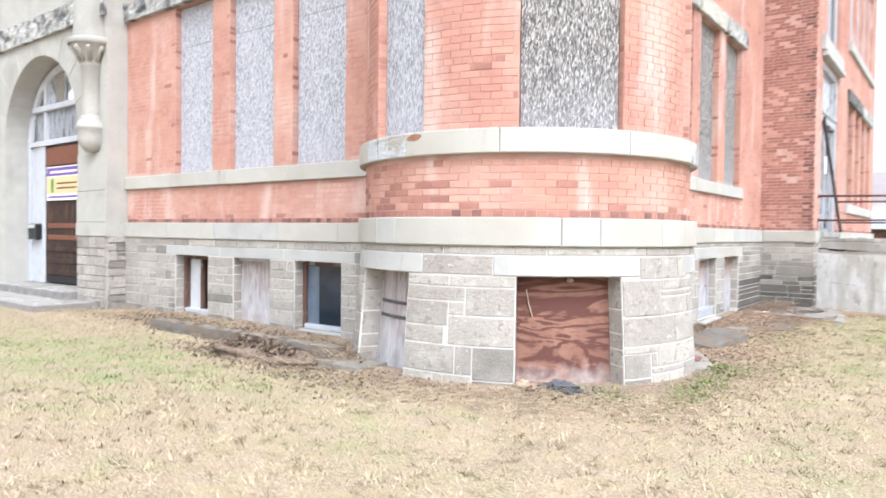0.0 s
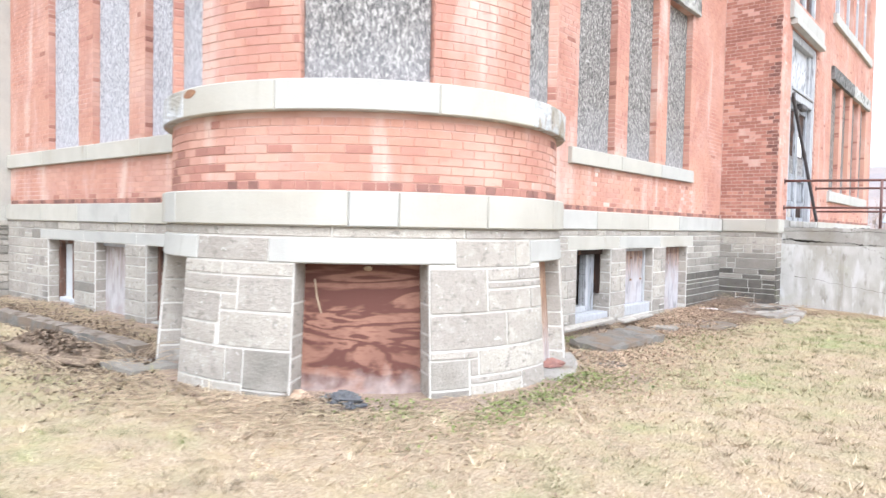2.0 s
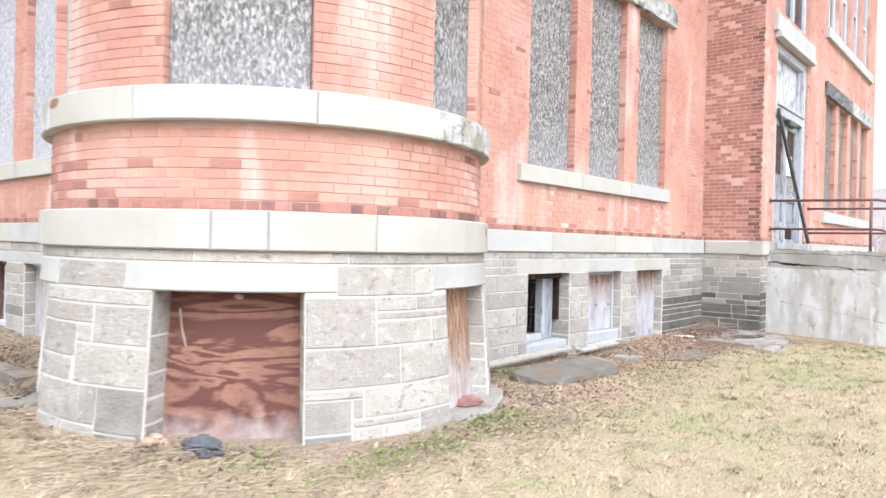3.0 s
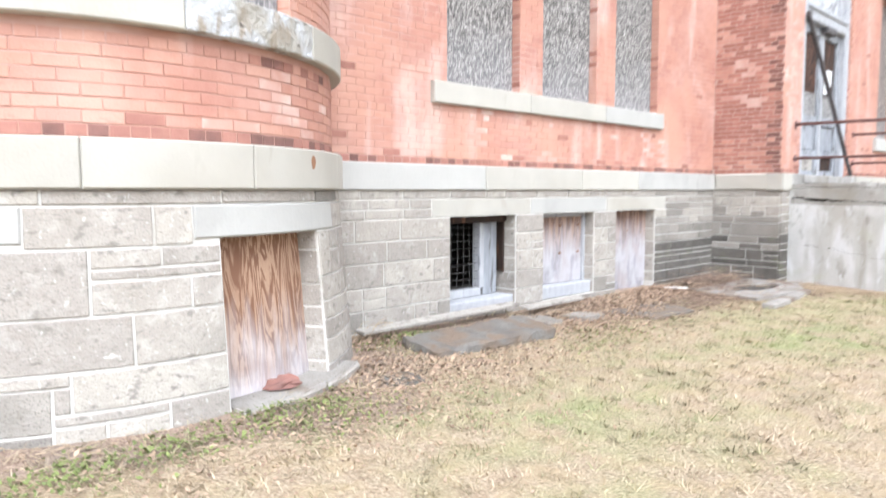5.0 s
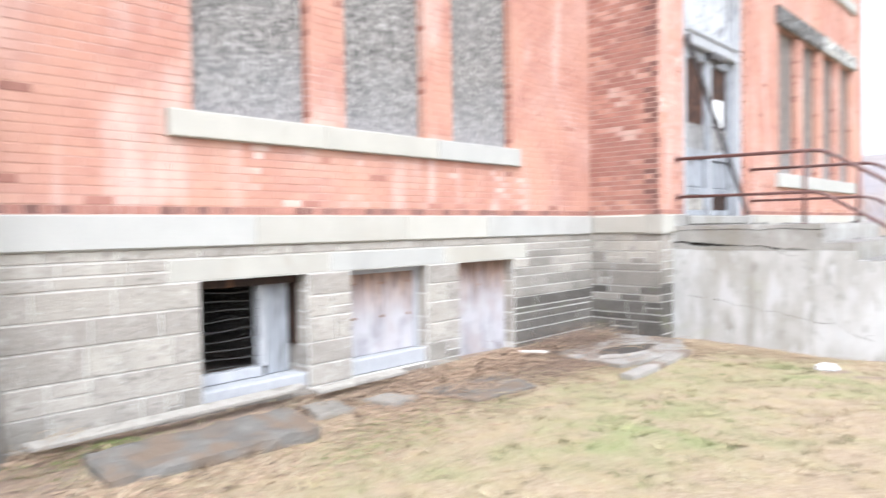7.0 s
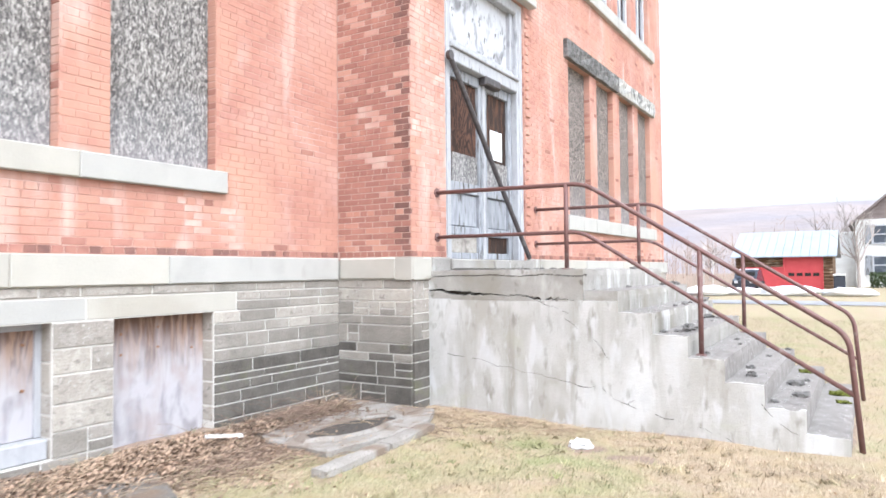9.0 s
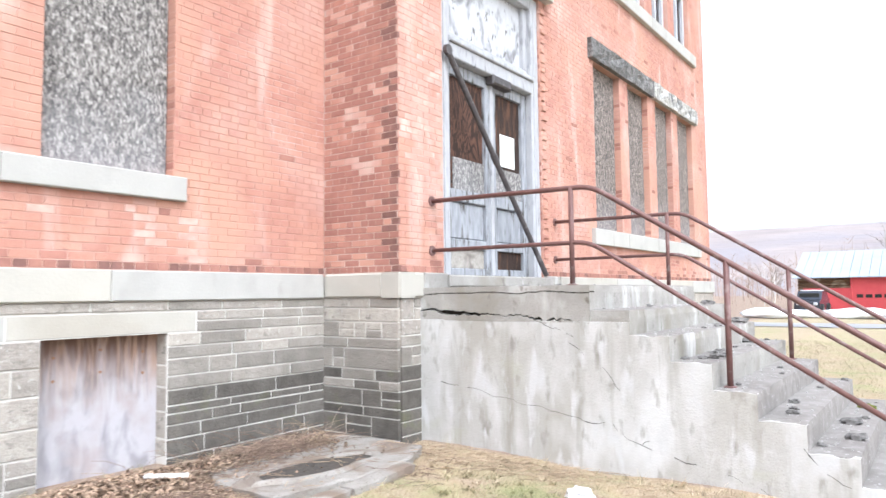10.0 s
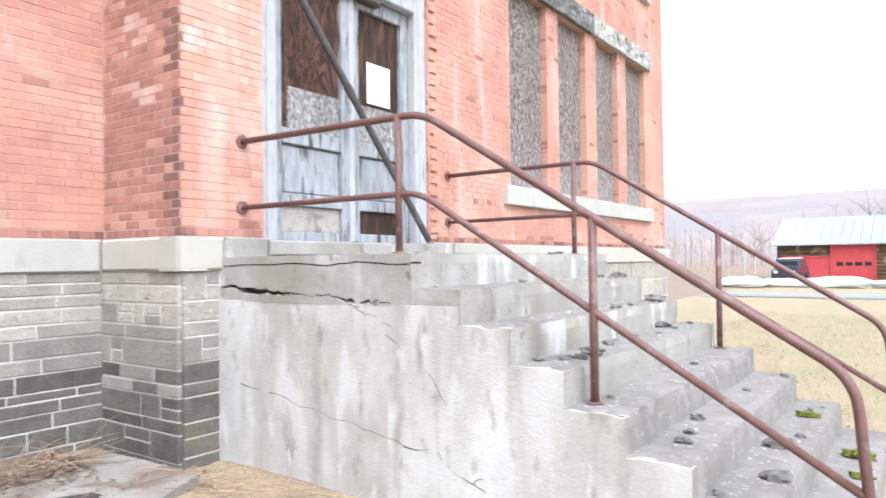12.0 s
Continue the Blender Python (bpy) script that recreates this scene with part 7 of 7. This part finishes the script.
for xa, xb, zt, lights in ((-5.1, -2.75, 1.42, 0), (-2.6, -0.55, 2.1, 4)):
    d = part("garage_door", Shape().box(xa, by0 - 0.1, 0.05, xb, by0 - 0.02, zt, 0.01), BARNRED, barn, "red garage door")
    f = Shape()
    for p, q, u, v in ((xa - 0.09, xa, 0.03, zt), (xb, xb + 0.09, 0.03, zt), (xa - 0.09, xb + 0.09, zt, zt + 0.1)):
        f.box(p, by0 - 0.14, u, q, by0 - 0.02, v, 0.01)
    part("door_trim", f, BARNRED, d)
    for i in range(lights):
        x = xa + 0.2 + i * 0.46
        part("pane", Shape().box(x, by0 - 0.115, 0.95, x + 0.34, by0 - 0.095, 1.15, 0.004), DARK, d)

# parked car by the barn
car = thing("parked_car", "dark parked car with a snowy roof beside the barn", "car")
f = Shape()
prof = [(-2.0, 0.3), (-2.05, 0.7), (-1.3, 0.85), (-0.7, 1.3), (0.8, 1.32), (1.5, 0.92), (2.0, 0.85), (2.05, 0.35)]
cxx, cyy = -4.3, 55.3
W = 0.62
ring = lambda y, s: [(cxx + y, cyy + px, 0.06 + pz if pz < 0.9 else 0.06 + pz) for px, pz in prof]
a, b = ring(-W, 1), ring(W, 1)
f.poly(a)
f.poly(b[::-1])
for i in range(len(prof)):
    j = (i + 1) % len(prof)
    f.quad(a[i], b[i], b[j], a[j])
part("body", f, CARPAINT, car)
part("snow_cover", Shape().box(cxx - 0.5, cyy - 0.65, 1.37, cxx + 0.5, cyy + 0.75, 1.43, 0.02), SNOW, car, "snow on the roof")
part("windscreen", Shape().box(cxx - 0.5, cyy - 1.15, 1.0, cxx + 0.5, cyy - 1.1, 1.25, 0.01, m=None), DARK, car)
for sx in (-W, W):
    for yy in (-1.3, 1.3):
        wheel = part("wheel", Shape().tube([(cxx + sx - 0.1, cyy + yy, 0.36), (cxx + sx + 0.1, cyy + yy, 0.36)], 0.31, 16), RUBBER, car)
        part("rim", Shape().tube([(cxx + sx - 0.105, cyy + yy, 0.36), (cxx + sx + 0.105, cyy + yy, 0.36)], 0.18, 12), WIRE, wheel)
for sx in (-0.42, 0.42):
    part("headlight", Shape().box(cxx + sx - 0.1, cyy - 2.09, 0.6, cxx + sx + 0.1, cyy - 2.0, 0.75, 0.02), WHITE, car)
t = thing("waste_bin", "dark wheeled waste bin at the barn's end", "bin")
part("body", Shape().box(0.15, 56.0, 0.1, 0.75, 56.6, 1.0, 0.04), CARPAINT, t)
part("lid", Shape().box(0.12, 55.95, 1.0, 0.78, 56.65, 1.08, 0.02), PAPER, t, "pale lid")


# white house and hedge beyond the barn
WHITE_SIDING = surface("white_clapboard", (0.72, 0.72, 0.71), (0.66, 0.66, 0.65), 2, (0.58, 0.575, 0.56), 1.0, (0.5, 0.75), 0.7, stretch=(0.5, 0.5, 6))
SHINGLE = surface("brown_shingle_roof", (0.16, 0.13, 0.125), (0.22, 0.185, 0.175), 2, rough=0.9, stretch=(1, 1, 3))
HEDGE = surface("evergreen_hedge", (0.05, 0.075, 0.04), (0.09, 0.115, 0.06), 6, island=0.7)
house = thing("house", "white clapboard house with a brown gabled roof", "house")
hx0, hx1, hy0, hy1, eave = 1.2, 7.6, 68.0, 77.0, 4.9
f = Shape()
for i in range(36):
    z = -0.1 + i * (eave + 0.1) / 36
    f.box(hx0 - 0.015, hy0 - 0.015, z, hx1 + 0.015, hy1, z + (eave + 0.1) / 36 - 0.012, 0.008)
f.box(hx0, hy0, -0.1, hx1, hy1, eave, 0.01)
part("wall", f, WHITE_SIDING, house)
f = Shape().box(-0.25, hy0 + 1.0, -0.1, hx0 - 0.02, hy1, 3.9, 0.01)
f.box(-0.45, hy0 + 0.8, 3.9, hx0 - 0.02, hy1, 4.1, 0.02)
part("side_wing", f, WHITE_SIDING, house, "low white side wing")
xm, ridge = (hx0 + hx1) / 2, eave + 2.9
for y, turn in ((hy0, 1), (hy1, -1)):
    f = Shape()
    f.poly([(hx0, y, eave), (hx1, y, eave), (xm, y, ridge - 0.15)][::turn])
    part("gable", f, SHINGLE, house, "brown shingled gable")
for sx, xe in ((-1, hx0 - 0.4), (1, hx1 + 0.4)):
    f = Shape()
    top = [(xe, hy0 - 0.4, eave - 0.3), (xm, hy0 - 0.4, ridge), (xm, hy1 + 0.4, ridge), (xe, hy1 + 0.4, eave - 0.3)]
    low = [(x, y, z - 0.18) for x, y, z in top]
    f.poly(top if sx < 0 else top[::-1])
    f.poly(low[::-1] if sx < 0 else low)
    for i in range(4):
        f.quad(top[i], low[i], low[(i + 1) % 4], top[(i + 1) % 4])
    part("roof", f, SHINGLE, house)
for xc in (2.75, 6.0):
    for z0, z1 in ((0.9, 2.3), (3.1, 4.5)):
        f = Shape()
        for p, q, u, v in ((xc - 0.55, xc - 0.45, z0, z1), (xc + 0.45, xc + 0.55, z0, z1), (xc - 0.45, xc + 0.45, z0, z0 + 0.1), (xc - 0.45, xc + 0.45, z1 - 0.1, z1), (xc - 0.45, xc + 0.45, (z0 + z1) / 2 - 0.04, (z0 + z1) / 2 + 0.04)):
            f.box(p, hy0 - 0.1, u, q, hy0 - 0.02, v, 0.01)
        w_ = part("window", f, WHITE, house, "white sash window")
        part("pane", Shape().box(xc - 0.45, hy0 - 0.05, z0 + 0.1, xc + 0.45, hy0 - 0.03, z1 - 0.1, 0.004), DARK_PANE, w_)
        for p in (xc - 0.98, xc + 0.58):
            part("shutter", Shape().box(p, hy0 - 0.08, z0, p + 0.4, hy0 - 0.02, z1, 0.01), PEELED_GREY, house, "grey shutter")
g = random.Random(77)
sh = Shape()
for i in range(2600):
    x, y, z = g.uniform(2.0, 6.2), g.uniform(64.6, 66.0), g.uniform(0.0, 1.0) ** 0.7 * 1.1
    m = Matrix.Translation((x, y, z)) @ Euler((g.uniform(0, 3), g.uniform(0, 3), g.uniform(0, 6))).to_matrix().to_4x4()
    sh.poly([tuple(m @ Vector(q)) for q in ((-0.09, 0, 0), (0, -0.05, 0.02), (0.09, 0, 0), (0, 0.05, 0.02))])
tagged(new("hedge", sh.mesh("hedge", HEDGE)), "dark clipped evergreen hedge before the white house", "hedge", kind="stuff")


# bare trees
def branch(sh, p, d, ln, r, depth, g):
    n = 4
    pts = [p]
    for i in range(n):
        d = (d + Vector((g.uniform(-1, 1), g.uniform(-1, 1), g.uniform(-0.5, 0.7))) * 0.16).normalized()
        pts.append(pts[-1] + d * ln / n)
    sh.tube(pts, r, 6 if depth > 2 else 4, caps=False, taper=r * 0.45)
    if depth == 0:
        return
    for i in range(g.choice([3, 4, 4])):
        k = g.randrange(1, n + 1)
        e = (d + Vector((g.uniform(-1, 1), g.uniform(-1, 1), g.uniform(-0.3, 0.8))) * 0.8).normalized()
        branch(sh, pts[k], e, ln * g.uniform(0.5, 0.75), r * 0.45, depth - 1, g)


def bare_tree(x, y, h, seed, label, depth=4):
    g = random.Random(seed)
    t = thing("bare_tree", label, "tree", "bare trees")
    tr = Shape().tube([(x, y, -0.1), (x + 0.03, y, h * 0.15), (x, y + 0.05, h * 0.3)], h * 0.02, 9, caps=False, taper=h * 0.014)
    part("trunk", tr, BARK, t)
    cr = Shape()
    for i in range(5):
        branch(cr, Vector((x, y + 0.04, h * g.uniform(0.24, 0.3))), Vector((g.uniform(-0.8, 0.8), g.uniform(-0.8, 0.8), 1)).normalized(), h * 0.33, h * 0.012, depth - 1, g)
    part("crown", cr, BARK, t, "leafless branching crown")


bare_tree(1.4, 56.0, 5.6, 3, "leafless spreading tree before the barn roof")
bare_tree(-0.6, 74.0, 8.0, 5, "leafless tree behind the barn")
bare_tree(-12.5, 88.0, 5.5, 8, "pale leafless tree at the edge of the field")
bare_tree(-9.4, 90.0, 5.0, 11, "pale leafless tree at the edge of the field")
bare_tree(9.0, 70.0, 10.0, 14, "leafless tree beyond the lawn")
for x, y, h in ((-10.5, 74.0, 3.4), (-9.9, 75.0, 2.8)):
    t = thing("birch_sapling", "slender pale birch sapling below the hill", "tree", "birch saplings")
    g = random.Random(round(x * 10))
    f = Shape().tube([(x, y, -0.1), (x + 0.1, y, h * 0.5), (x + 0.05, y, h)], 0.05, 6, caps=False, taper=0.015)
    part("trunk", f, PALEBARK, t)
    f = Shape()
    for k in range(12):
        z = h * g.uniform(0.35, 0.95)
        f.tube([(x + 0.07, y, z), (x + 0.07 + g.uniform(-0.5, 0.5), y + g.uniform(-0.4, 0.4), z + g.uniform(0.3, 0.8))], 0.016, 4, caps=False, taper=0.006)
    part("crown", f, PALEBARK, t, "thin bare twigs")
g = random.Random(31)
for band, y0, y1, cnt, hs in (("far_brush", 72, 100, 420, (1.0, 3.0)), ("far_woods", 105, 190, 500, (3.5, 8))):
    sh = Shape()
    for i in range(cnt):
        y = g.uniform(y0, y1)
        x = g.uniform(-0.55 * y, 0.45 * y)
        h = g.uniform(*hs)
        top = Vector((x + g.uniform(-0.5, 0.5), y, h))
        sh.tube([(x, y, -0.2), tuple(top)], h * 0.011, 3, caps=False, taper=0.01)
        for k in range(7):
            u = g.uniform(0.25, 0.95)
            q = Vector((x, y, h * u))
            L = h * (1 - u) * 0.7 + 0.4
            sh.tube([tuple(q), (q.x + g.uniform(-L, L), q.y + g.uniform(-L, L), q.z + L * g.uniform(0.3, 1.0))], h * 0.005, 3, caps=False, taper=0.004)
    tagged(new(band, sh.mesh(band, BRUSH)), "leafless brown brush and saplings below the hill", "brush", kind="stuff")

# wooded hill
sh = Shape()
hx = np.arange(-1100, 1101, 50.0)
hy = np.array([190.0, 260, 340, 430, 520, 600, 700])
top = [0.0, 0.1, 0.28, 0.55, 0.82, 1.0, 0.9]
k = 0
for j, y in enumerate(hy):
    for x in hx:
        az = x / 600
        crest = 48 + 5 * math.sin(az * 3 + 1.2) - 17 * max(0.0, az + 0.19) + 3 * noise.noise(Vector((x * 0.006, y * 0.004, 1))) + 1.5 * noise.noise(Vector((x * 0.03, y * 0.01, 4)))
        sh.v.append((x, y, -0.5 + crest * top[j]))
m = len(hx)
for j in range(len(hy) - 1):
    for i in range(m - 1):
        a = j * m + i
        sh.f.append((a, a + 1, a + m + 1, a + m))
        sh.mi.append(0)
tagged(new("backdrop_hill", sh.mesh("backdrop_hill", HILL, True)), "hazy leafless wooded hill on the horizon", "hill", kind="structure")

leaf_litter("wall_mulch", [(-3.05, 5.5, 0.3, 0.15, 250, 0.05), (-3.35, 16.15, 0.2, 0.2, 900, 0.08), (-3.2, 14.4, 0.2, 0.9, 2200, 0.06), (-3.2, 12.0, 0.2, 1.0, 900, 0.04), (-3.25, 16.0, 0.3, 0.3, 1700, 0.07), (-2.9, 15.5, 0.35, 0.4, 1100, 0.02), (-2.8, 13.2, 0.35, 0.8, 900, 0.02), (-2.4, 9.2, 0.35, 0.8, 500, 0.01)], 15, "rotted dark leaves and twigs along the side wall", (0.01, 0.03), LEAF_DARK)

# nail heads and knots on the washed boards
for (ya, yb_), zs in ((B_LOW[2], (0.98, 0.8)), (B_LOW[1], (0.95, 0.6))):
    for i in range(3):
        for z in zs:
            t = thing("nail_head", "rusty nail head in the washed-out plywood", "nail", "nails in the boards")
            y = ya + 0.16 + i * (yb_ - ya - 0.3) / 2
            part("head", Shape().tube([SIDE.at(y, z + 0.02 * math.sin(y * 9), -0.16), SIDE.at(y, z + 0.02 * math.sin(y * 9), -0.135)], 0.012, 8), RUST_MARK, t)
